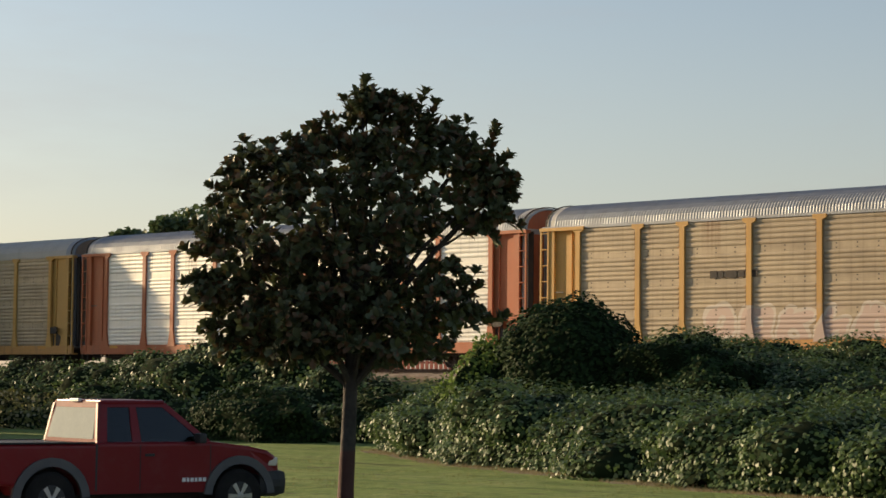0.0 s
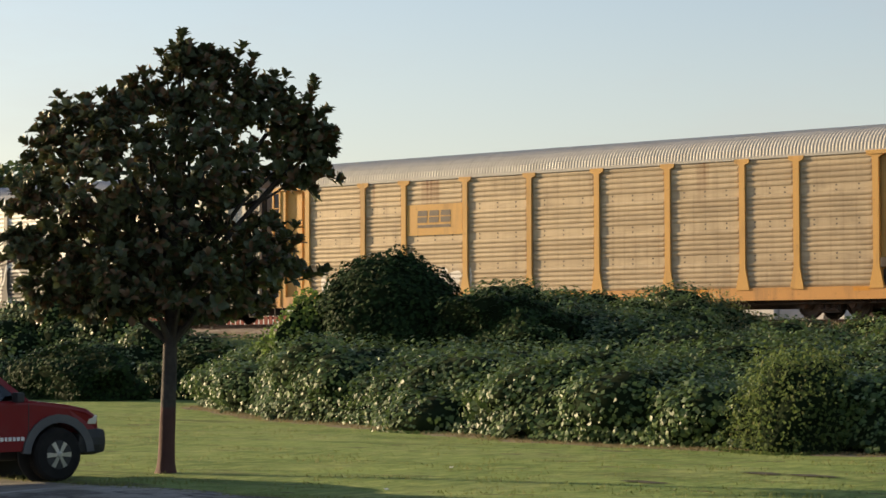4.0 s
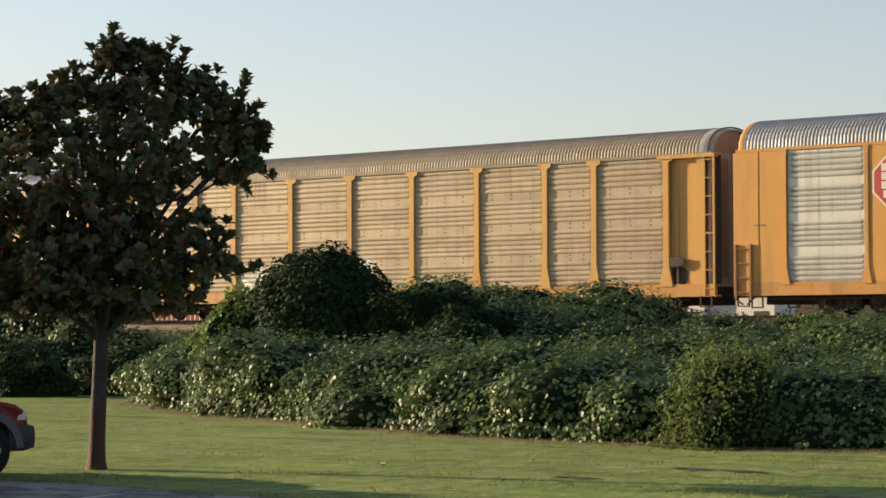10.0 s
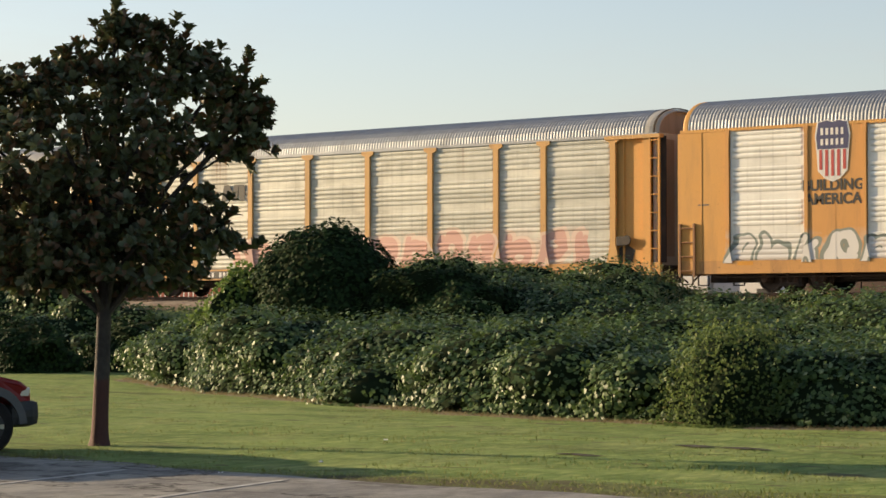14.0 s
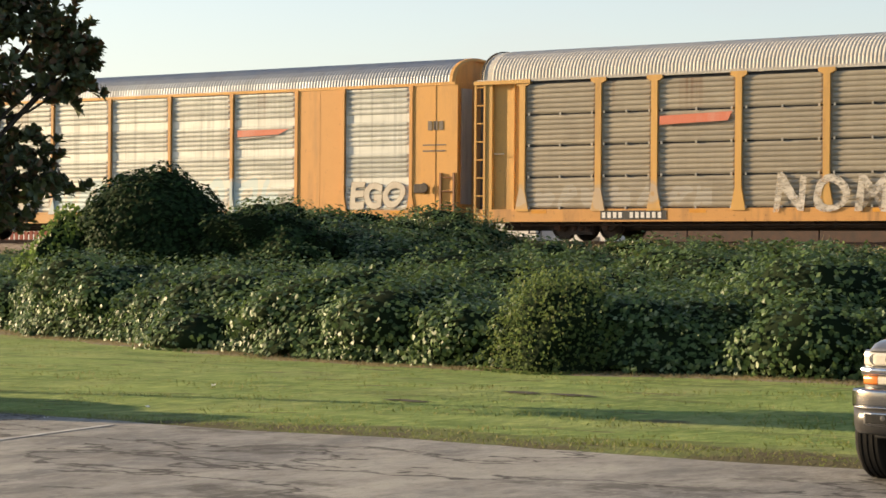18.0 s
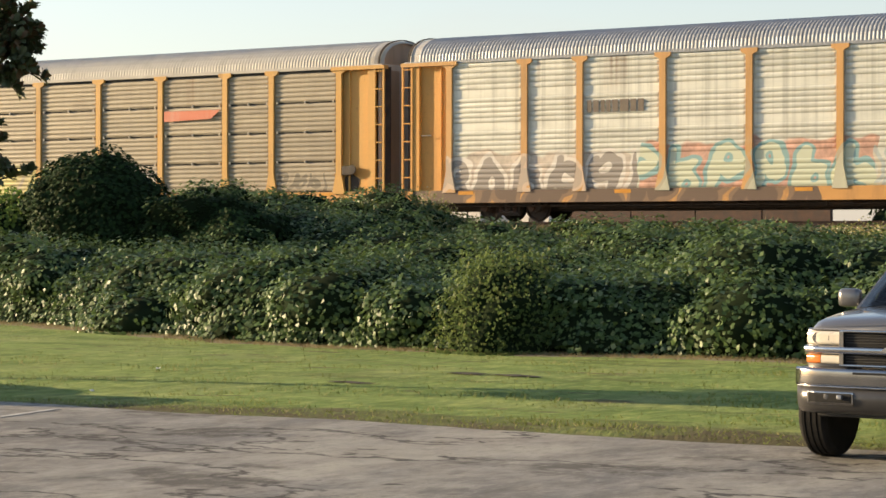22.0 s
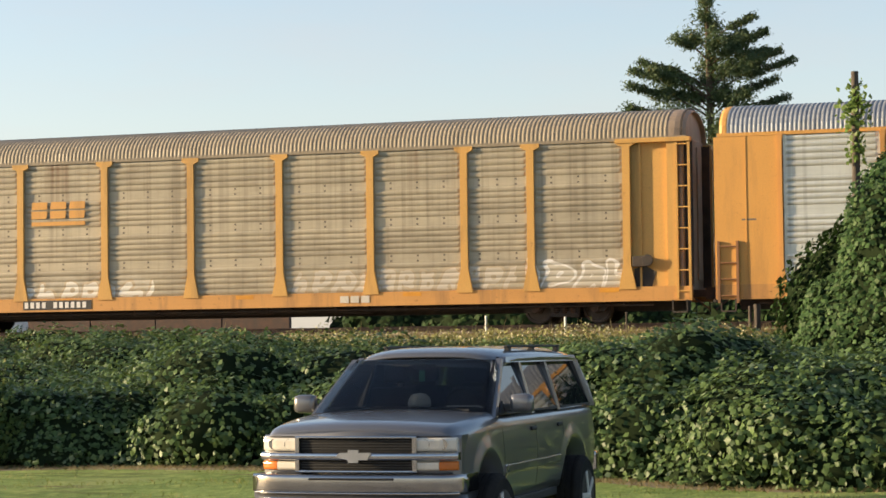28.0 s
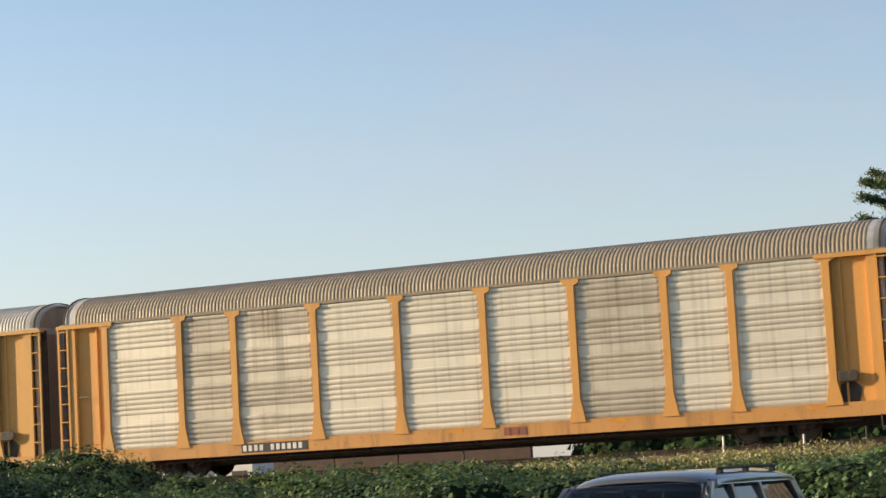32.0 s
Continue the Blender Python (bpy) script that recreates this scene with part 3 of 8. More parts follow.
            for k in range(22):
                x = -11.9 + 23.8 * k / 21
                part("rib", shared(("rib", k), lambda: box(boxed(x - 0.085, x + 0.085, -1.5845, -1.58, SILL_TOP, EAVE - 0.03), x - 0.26, x + 0.26, -1.615, -1.58, SILL_LOW - 0.06, SILL_TOP - 0.10)), spec["sheet"], car, "", m)
            for s in (-1, 1):
                a, b = sorted((s * 11.9, s * SPAN))
                part("end_bay", shared(("plain_bay", s), lambda: box(boxed(a, b, -1.54, -1.48, SILL_TOP, EAVE - 0.02), *sorted((s * 12.7, s * 12.8)), -1.60, -1.46, SILL_TOP, EAVE - 0.02)), spec["posts"], car, "", m)
                a, b = sorted((s * 12.9, s * 13.5))
                part("ladder", shared(("mid_ladder", s), lambda: ladder_mesh(a, b, SILL_LOW, 3.2, -1.58, 6)), WHITEPAINT, car, "", m)
        if near and paint is not BROWNPAINT:
            for x in (-11.2, -5.6, 0.3, 5.5, 11.3):
                part("sill_reflector", shared("sill_reflector", lambda: boxed(-0.28, 0.28, -1.606, -1.60, 0.86, 0.97)), AMBERPATCH, car, "", pose(x, 0, 0))
        for s in (-1, 1):
            part("step", shared(("step", s), lambda: stirrup(s)), DARKSTEEL, car, "", m)
    part("deck", shared("deck", lambda: box(boxed(-13.4, 13.4, -1.5, 1.5, 0.82, 0.92), -13.2, 13.2, -0.35, 0.35, 0.34, 0.82)), DARKSTEEL, car, "underframe and centre sill")
    part("inner_deck", shared("inner_deck", lambda: boxed(-13.2, 13.2, -1.3, 1.3, 3.0, 3.1)), DARKSTEEL, car)
    for x in (-3.2, 0.4, 3.6):
        part("brake_gear", shared(("gear", x), lambda: gear(x)), DARKSTEEL, car)
    part("brake_rigging", shared("rigging", rigging), DARKSTEEL, car)
    if wide or i == 9:
        part("hand_brake", shared("hand_brake", hand_brake), DARKSTEEL, car, "hand brake with its housing at the end bay")
    for s in (-1, 1):
        part("coupler", shared(("coupler", s), lambda: coupler(s)), RUSTY, car)
        truck = part("truck", shared(("bolster", s), lambda: boxed(s * 9.9 - 0.3, s * 9.9 + 0.3, -1.05, 1.05, 0.3, 0.6, bevel=0.03)), DARKSTEEL, car, "two-axle truck under the car")
        for m in (pose(s * 9.9, 0, 0), pose(s * 9.9, 0, 0, 0, 0, 180)):
            part("side_frame", shared("side_frame", side_frame_mesh), DARKSTEEL, truck, "", m)
            part("springs", shared("springs", springs_mesh), RUSTY, truck, "", m)
        for d in (-0.86, 0.86):
            w = part("wheelset", shared("wheelset", wheelset_mesh), WHEELSTEEL, truck, "two wheels on one axle", pose(s * 9.9 + d, 0, 0.45))
            WHEELS.append((i, w))
            for y in (-1.17, 1.17):
                part("axle_box", shared(("axle_box", y), lambda: lathe(bmesh.new(), [(0.05, y - 0.06), (0.12, y - 0.05), (0.13, y + 0.04), (0.06, y + 0.06)], 12, "y")), RUSTY, truck, "", pose(s * 9.9 + d, 0, 0.45))
    for extra in spec.get("marks", ()):
        extra(car)
    CARS.append(car)
    return car


def bolts(x0, x1, zs):
    bm = bmesh.new()
    for z in zs[:-1]:
        for f in (0.06, 0.5, 0.94):
            x = x0 + (x1 - x0) * f
            box(bm, x - 0.025, x + 0.025, -1.615, -1.56, z - 0.03, z + 0.05)
    return bm


def stirrup(s):
    bm = bmesh.new()
    for x in (13.1, 13.5):
        box(bm, s * x - 0.02, s * x + 0.02, -1.62, -1.58, 0.28, 0.62)
    box(bm, min(s * 13.1, s * 13.5), max(s * 13.1, s * 13.5), -1.63, -1.55, 0.26, 0.30)
    return bm


def gear(x):
    bm = boxed(x - 0.45, x + 0.4, -1.1, -0.5, 0.40, 0.78, bevel=0.05)
    rod(bm, (x + 0.4, -0.8, 0.6), (x + 1.1, -0.8, 0.6), 0.13, n=12)
    return bm


def rigging():
    bm = bmesh.new()
    rod(bm, (-12.5, -1.35, 0.5), (12.5, -1.35, 0.5), 0.03, n=6)
    rod(bm, (-8.0, -1.2, 0.42), (8.0, -1.2, 0.46), 0.022, n=6)
    for k in range(12):
        x = -12 + 2.15 * k
        box(bm, x - 0.03, x + 0.03, -1.38, -1.32, 0.45, 0.64)
    return bm


def hand_brake():
    bm = boxed(11.98, 12.35, -1.66, -1.40, 1.55, 1.85, bevel=0.03)
    lathe(bm, [(0.13, -1.72), (0.16, -1.715), (0.165, -1.70), (0.16, -1.69), (0.13, -1.685)], 14, "y", (12.42, 0, 1.72))
    prism(bm, [(12.0, 1.0), (12.5, 1.0), (12.62, 1.4), (12.3, 1.6), (12.0, 1.5)], -1.50, -1.40)
    return bm


def coupler(s):
    bm = boxed(min(s * 13.2, s * 13.85), max(s * 13.2, s * 13.85), -0.12, 0.12, 0.72, 0.92, bevel=0.03)
    prism(bm, [(s * 13.75, -0.18), (s * 13.96, -0.16), (s * 13.96, 0.02), (s * 13.86, 0.14), (s * 13.75, 0.16)], 0.66, 0.98, "z")
    rod(bm, (s * 13.3, -0.45, 0.8), (s * 13.9, -0.35, 0.35), 0.03, n=6)
    return bm


CARS, WHEELS = [], []


# marks on the sides
def plate(name, x0, x1, z0, z1, mat, label="", y=-1.606, depth=0.006):
    def make(car):
        return part(name, boxed(x0, x1, y - depth, y, z0, z1), mat, car, label)
    return make


def bars(name, x0, z0, z1, widths, mat, label="", y=-1.606):
    def make(car):
        return tagged(part(name, letter_bars(bmesh.new(), x0, z0, z1, widths, y), mat, car, label), kind="stuff")
    return make


def polygon(name, points, mat, label="", y=-1.612, depth=0.006):
    def make(car):
        return part(name, prism(bmesh.new(), points, y - depth, y), mat, car, label)
    return make


def disc(name, x, z, r, mat, label="", y=-1.612):
    return polygon(name, [(x + r * math.cos(2 * math.pi * k / 18), z + r * math.sin(2 * math.pi * k / 18)) for k in range(18)], mat, label, y, 0.004)


def octagon(x, z, r, c=0.42):
    return [(x + sx * a, z + sz * b) for sx, sz, a, b in ((1, -1, r, r * c), (1, 1, r, r * c), (1, 1, r * c, r), (-1, 1, r * c, r), (-1, 1, r, r * c), (-1, -1, r, r * c), (-1, -1, r * c, r), (1, -1, r * c, r))]


def words(name, text, x, z, size, mat, label="", y=-1.612, fat=0.0, squeeze=1.0):
    """Lettering in the built-in font, as a mesh on the near side."""
    def make(car):
        cu = bpy.data.curves.new(name, "FONT")
        cu.body, cu.size, cu.extrude, cu.align_x, cu.offset = text, size, 0.002, "CENTER", fat
        cu.space_character = squeeze
        tmp = bpy.data.objects.new(name, cu)
        me = bpy.data.meshes.new_from_object(tmp)
        bpy.data.objects.remove(tmp)
        if fat > 0.015:
            for v in me.vertices:
                q = noise.noise_vector((v.co.x * 1.3 + x, v.co.y * 1.3, 0.5))
                v.co.x += 0.10 * q.x + 0.10 * v.co.y
                v.co.y += 0.14 * q.y
        me.materials.clear()
        me.materials.append(None)
        return part(name, me, mat, car, label, pose(x, y, z, 90, 0, 0))
    return make


def number_bars(x0, up=0.0, panel=True):
    def make(car):
        if panel:
            plate("number_panel", x0 - 0.06, x0 + 2.25, 0.66 + up, 0.94 + up, BLACK, "black panel with reporting marks")(car)
        bm = bmesh.new()
        x = x0
        for k in range(11):
            if k != 4:
                box(bm, x, x + 0.12, -1.618, -1.612, 0.71 + up, 0.89 + up)
                box(bm, x + 0.04, x + 0.08, -1.619, -1.618, 0.75 + up, 0.85 + up)
            x += 0.195
        tagged(part("reporting_mark", bm, WHITE, car, "white reporting marks as plain bars"), kind="stuff")
    return make


def keystone(x, z):
    """A red eight-sided plate with rows of white bars."""
    def make(car):
        p = part("emblem_rim", prism(bmesh.new(), octagon(x, z, 0.78), -1.612, -1.606), WHITE, car, "white rim of the emblem")
        part("emblem", prism(bmesh.new(), octagon(x, z, 0.72), -1.618, -1.612), RED, car, "red octagonal emblem with white bars")
        bm = bmesh.new()
        for k, (a, b) in enumerate(((-0.36, 0.30), (-0.36, 0.12), (-0.36, 0.50), (-0.30, 0.45))):
            zz = z + 0.42 - 0.27 * k
            box(bm, x + a - 0.12, x + a + 0.10, -1.624, -1.618, zz - 0.10, zz + 0.12)
            n = 4
            for j in range(n):
                u = x + a + 0.14 + (b - a - 0.14) * j / n
                box(bm, u, u + (b - a) / n * 0.62, -1.624, -1.618, zz - 0.07, zz + 0.07)
        tagged(part("emblem_bars", bm, WHITE, car), kind="stuff")
    return make


def shield(x, z):
    def make(car):
        out = [(-0.52, 0.95), (-0.2, 1.02), (0, 0.95), (0.2, 1.02), (0.52, 0.95), (0.60, 0.55), (0.55, 0.1), (0.5, -0.55), (0.25, -0.78), (0, -0.88), (-0.25, -0.78), (-0.5, -0.55), (-0.55, 0.1), (-0.60, 0.55)]
        part("shield", prism(bmesh.new(), [(x + a, z + b) for a, b in out], -1.616, -1.610), WHITE, car, "white shield emblem")
        part("shield_head", prism(bmesh.new(), [(x + a * 0.95, z + b) for a, b in ((-0.50, 0.93), (-0.2, 0.99), (0, 0.93), (0.2, 0.99), (0.50, 0.93), (0.58, 0.5), (0.54, 0.12), (-0.54, 0.12), (-0.58, 0.5))], -1.622, -1.616), BLUE, car, "dark blue head of the shield with white bars")
        bm = bmesh.new()
        for k in range(5):
            box(bm, x - 0.40 + 0.17 * k, x - 0.31 + 0.17 * k, -1.628, -1.622, z + 0.55, z + 0.76)
            box(bm, x - 0.40 + 0.17 * k, x - 0.31 + 0.17 * k, -1.628, -1.622, z + 0.24, z + 0.43)
        part("shield_bars", bm, WHITE, car)
        bm = bmesh.new()
        for k in range(5):
            u = x - 0.45 + 0.2 * k
            box(bm, u, u + 0.1, -1.622, -1.616, z - (0.5 if k in (0, 4) else 0.7), z + 0.1)
        part("shield_stripes", bm, RED, car)
    return make


TAN, TAN_D = (0.48, 0.385, 0.265), (0.33, 0.26, 0.18)
RUSTTAN, RUSTTAN_D = (0.51, 0.40, 0.265), (0.36, 0.27, 0.17)
SILVER, SILVER_D = (0.63, 0.62, 0.55), (0.40, 0.40, 0.35)
CREAM, CREAM_D = (0.90, 0.875, 0.79), (0.66, 0.63, 0.56)
UMBER, UMBER_D = (0.36, 0.312, 0.235), (0.265, 0.23, 0.175)
CHALK, INK, GREYISH = (0.72, 0.69, 0.65), (0.04, 0.04, 0.04), (0.45, 0.43, 0.40)


def painted_posts(name, color, tags):
    m = Nodes("posts_" + name)
    v = m.coord()
    x, y, z = m.xyz()
    c = m.mix(m.ramp(m.noise(v, 1.3, 4, 0.6), 0.3, 0.75, 0, 0.35), color, tuple(min(1, t * 1.12 + 0.02) for t in color))
    c = m.mix(m.math("MULTIPLY", m.ramp(m.noise(v, 1.0, 5, 0.6, s=(2.2, 2.2, 0.3)), 0.5, 0.78), 0.4), c, (0.11, 0.08, 0.05))
    c = m.mix(m.ramp(m.noise(v, 7, 4, 0.7), 0.62, 0.72, 0, 0.3), c, (0.16, 0.06, 0.025))
    m.bump(m.noise(v, 0.9, 2), 0.16, 0.05)
    for tag in tags:
        c = sprayed(m, c, x, z, *tag)
    return m.done(c, 0.6)


YEL = (0.62, 0.335, 0.085)
T0 = [(-6.0, 9.0, 0.7, 2.1, (0.52, 0.36, 0.30), (0.62, 0.56, 0.5), 1.3, 3.0, 0.7)]
T2 = [(-11.0, -4.0, 0.8, 1.9, CHALK, TAN_D, 1.2, 7.0, 0.75)]
T3 = [(-12.0, 12.0, 0.62, 2.6, (0.10, 0.09, 0.082), (0.60, 0.58, 0.55), 1.45, 11.0, 1.0, (0.085, 0.075, 0.068))]
T5 = [(-6.5, -0.2, 0.7, 2.0, CHALK, (0.33, 0.40, 0.38), 1.0, 5.0, 0.85)]
T6 = [(-12.5, -2.2, 0.62, 1.75, CHALK, (0.20, 0.24, 0.21), 1.0, 2.0, 0.95), (4.6, 9.4, 0.62, 2.3, (0.10, 0.095, 0.09), (0.78, 0.75, 0.70), 0.85, 4.0, 1.0), (9.2, 11.8, 0.9, 2.2, CHALK, (0.3, 0.3, 0.29), 1.1, 9.0, 0.8)]
T7 = [(-5.0, 11.0, 0.65, 2.1, (0.52, 0.27, 0.23), (0.66, 0.5, 0.42), 1.25, 6.0, 0.75), (-10.2, -7.8, 0.6, 1.8, CHALK, TAN_D, 0.9, 1.0, 0.9)]
T8 = [(-12.0, -5.0, 1.0, 1.7, GREYISH, UMBER, 0.8, 4.0, 0.35)]
T9 = [(-4.3, 6.5, 0.66, 2.1, (0.42, 0.55, 0.57), (0.62, 0.58, 0.5), 1.2, 12.0, 0.65)]
T10 = [(-12.0, -4.9, 0.62, 2.1, (0.30, 0.27, 0.24), (0.66, 0.62, 0.56), 1.15, 3.5, 0.95, (0.42, 0.36, 0.30)), (-4.9, 2.6, 0.62, 2.35, (0.60, 0.62, 0.46), (0.24, 0.42, 0.42), 1.2, 6.5, 0.95, (0.47, 0.27, 0.20)), (2.6, 9.0, 0.62, 2.2, (0.62, 0.56, 0.42), (0.42, 0.48, 0.47), 1.2, 8.5, 0.8)]
T11 = [(-4.1, 1.3, 1.0, 2.0, (0.50, 0.45, 0.17), (0.42, 0.37, 0.18), 1.8, 1.0, 0.75), (1.5, 4.2, 1.0, 1.9, (0.47, 0.44, 0.38), GREYISH, 1.2, 2.0, 0.9), (9.4, 11.4, 1.1, 1.7, INK, UMBER, 0.5, 2.0, 0.5)]
T12 = [(-9.0, -1.0, 0.62, 2.3, (0.10, 0.098, 0.092), (0.70, 0.67, 0.6), 1.1, 2.7, 0.95, (0.52, 0.38, 0.27)), (-1.0, 8.0, 0.62, 2.3, (0.30, 0.29, 0.27), (0.66, 0.64, 0.6), 1.1, 9.3, 0.95, (0.40, 0.33, 0.27)), (9.3, 11.5, 1.2, 2.2, (0.50, 0.22, 0.15), CHALK, 0.6, 3.0, 0.6)]
T13 = [(-12.4, -9.2, 0.62, 1.8, (0.74, 0.72, 0.70), (0.16, 0.14, 0.12), 0.9, 2.2, 1.0), (-7.1, -2.6, 0.75, 1.5, (0.70, 0.67, 0.60), TAN, 0.6, 4.0, 0.9), (2.0, 8.8, 0.9, 1.6, (0.60, 0.55, 0.47), TAN, 0.55, 5.0, 0.65), (9.0, 11.9, 0.65, 1.75, (0.54, 0.48, 0.38), (0.76, 0.72, 0.66), 0.8, 7.0, 1.0)]


def blocky(x0, z0, z1, mat, label, y=-1.60):
    """Three stout split blocks with a bar below, in place of a railway's mark."""
    def make(car):
        h = z1 - z0
        for k in range(3):
            bm = bmesh.new()
            u = x0 + k * h * 1.25
            w, s = h * 1.05, h * 0.34
            prism(bm, [(u, z0), (u + w * 0.94, z0), (u + w, z0 + s), (u + w, z0 + h * 0.46), (u, z0 + h * 0.46)], y - 0.006, y)
            prism(bm, [(u, z0 + h * 0.56), (u + w, z0 + h * 0.56), (u + w, z1), (u + w * 0.06, z1)], y - 0.006, y)
            part("railway_mark", bm, mat, car, label)
        part("railway_mark_bar", boxed(x0, x0 + h * 3.55, y - 0.006, y, z0 - h * 0.42, z0 - h * 0.18), mat, car)
    return make


def bubble(text, x, z, size, y, fill=None, gap=1.22, fat=0.046):
    """Fat white sprayed letters with a dark rim."""
    return [words("graffiti_rim", text, x, z, size, RIMPAINT, "dark rim of sprayed letters", y, fat * 1.35, gap), words("graffiti_letters", text, x, z, size, fill or CHALKFILL, "white sprayed letters", y - 0.003, fat, gap)]


CHALKPAINT = surface("chalky_spray", (0.68, 0.62, 0.54), (0.50, 0.44, 0.35), 1.6, 9, 0.8, amount=0.8)


def worn_away(mat):
    """Lets the paint be missing in streaks."""
    m = Nodes("tmp")
    bpy.data.materials.remove(m.mat)
    m.mat, m.t = mat, mat.node_tree
    m.b = m.t.nodes["Principled BSDF"]
    m.put(m.b.inputs["Alpha"], m.ramp(m.noise(m.coord(), 2.6, 5, 0.72, s=(1, 2.2, 1)), 0.38, 0.56, 0.12, 0.95))


worn_away(CHALKPAINT)
CHALKFILL = surface("chalky_fill", (0.70, 0.63, 0.52), (0.56, 0.48, 0.37), 2.2, 9, 0.8, amount=0.8)
RIMPAINT = surface("faded_outline", (0.33, 0.25, 0.165), (0.45, 0.35, 0.23), 3.0, 20, 0.8)


def giant_letters():
    """Brown side with giant turquoise letters, their gaps dark brown."""
    m = Nodes("side_with_giant_letters")
    v = m.coord()
    x, y, z = m.xyz()
    streak = m.noise(v, 1.0, 4, 0.65, s=(5, 1, 0.2))
    wob = m.math("MULTIPLY", m.math("SUBTRACT", m.noise(v, 2.5, 4, 0.7, s=(2.5, 1, 0.6)), 0.5), 0.25)
    xw, zw = m.math("ADD", x, m.math("MULTIPLY", wob, 0.4)), m.math("ADD", z, wob)
    c = m.mix(m.ramp(streak, 0.4, 0.75), (0.45, 0.34, 0.235), (0.33, 0.25, 0.18))
    teal = m.mix(m.ramp(m.noise(v, 1.2, 4, 0.6, s=(1, 1, 2.5)), 0.35, 0.7), (0.27, 0.51, 0.51), (0.36, 0.56, 0.55))
    tier = m.math("ABSOLUTE", m.math("SUBTRACT", m.math("FRACT", m.math("MULTIPLY", z, 1.45)), 0.5))
    teal = m.mix(m.ramp(tier, 0.34, 0.42, 0, 0.5), teal, (0.22, 0.42, 0.42))
    worn = m.math("MULTIPLY", m.ramp(m.noise(v, 1.0, 5, 0.65, s=(2.6, 1, 0.35)), 0.40, 0.56), m.ramp(zw, 2.9, 4.4))
    teal = m.mix(m.math("MULTIPLY", worn, 0.8), teal, (0.41, 0.35, 0.28))
    dark = m.mix(streak, (0.088, 0.076, 0.063), (0.13, 0.112, 0.094))
    for pts in ([(2.6, 5.1), (3.65, 5.1), (4.37, 3.24), (4.0, 0.6), (3.3, 0.6)],
                [(4.78, 5.1), (4.95, 5.1), (4.0, 0.6), (3.85, 0.6), (4.3, 3.2)], [(-2.7, 5.1), (-2.35, 5.1), (-3.65, 0.6), (-4.0, 0.6)], [(-11.75, 5.1), (-11.4, 5.1), (-12.5, 0.6), (-12.85, 0.6)], [(11.4, 5.1), (12.4, 5.1), (12.7, 0.6), (10.9, 0.6)]):
        c = m.mix(m.poly(x, z, pts), c, dark)
    for pts in ([(-11.52, 5.1), (-5.05, 5.1), (-4.5, 4.1), (-4.6, 3.0), (-5.0, 0.6), (-12.7, 0.6)], [(-2.46, 5.1), (2.95, 5.1), (3.45, 0.6), (-3.75, 0.6)], [(4.91, 5.1), (11.9, 5.1), (11.0, 0.6), (3.99, 0.6)]):
        c = m.mix(m.poly(x, z, pts), c, teal)
    for pts in ([(-5.05, 5.18), (-4.44, 4.75), (-4.91, 4.54)], [(-4.44, 4.75), (-4.05, 4.15), (-4.88, 3.88), (-4.91, 4.54)], [(-4.05, 4.15), (-3.89, 3.4), (-5.03, 3.32), (-4.88, 3.88)], [(-3.89, 3.4), (-4.0, 2.76), (-5.41, 2.75), (-5.03, 3.32)], [(-4.0, 2.77), (-4.28, 2.21), (-5.94, 2.33), (-5.41, 2.76)], [(-6.2, 2.34), (-4.28, 2.24), (-4.55, 1.42), (-4.59, 0.6), (-5.69, 0.6), (-5.99, 1.43)],
                [(-9.26, 3.87), (-7.6, 3.95), (-7.37, 3.8), (-7.65, 3.34), (-9.47, 3.12)], [(-9.88, 1.87), (-8.93, 1.81), (-8.13, 0.6), (-10.27, 0.6)], [(-0.46, 3.82), (3.16, 3.93), (3.2, 3.31), (-0.64, 3.28)],
                [(-1.01, 2.39), (3.3, 2.26), (3.3, 1.72), (-1.09, 1.64)], [(7.6, 5.09), (8.79, 5.12), (8.04, 3.59)], [(6.76, 2.75), (7.29, 0.6), (6.2, 0.6)], [(9.05, 2.59), (8.82, 0.6), (7.7, 0.6)]):
        c = m.mix(m.poly(xw, zw, pts), c, dark)
    m.bump(m.noise(v, 25, 2), 0.08, 0.006)
    return m.done(c, 0.7)


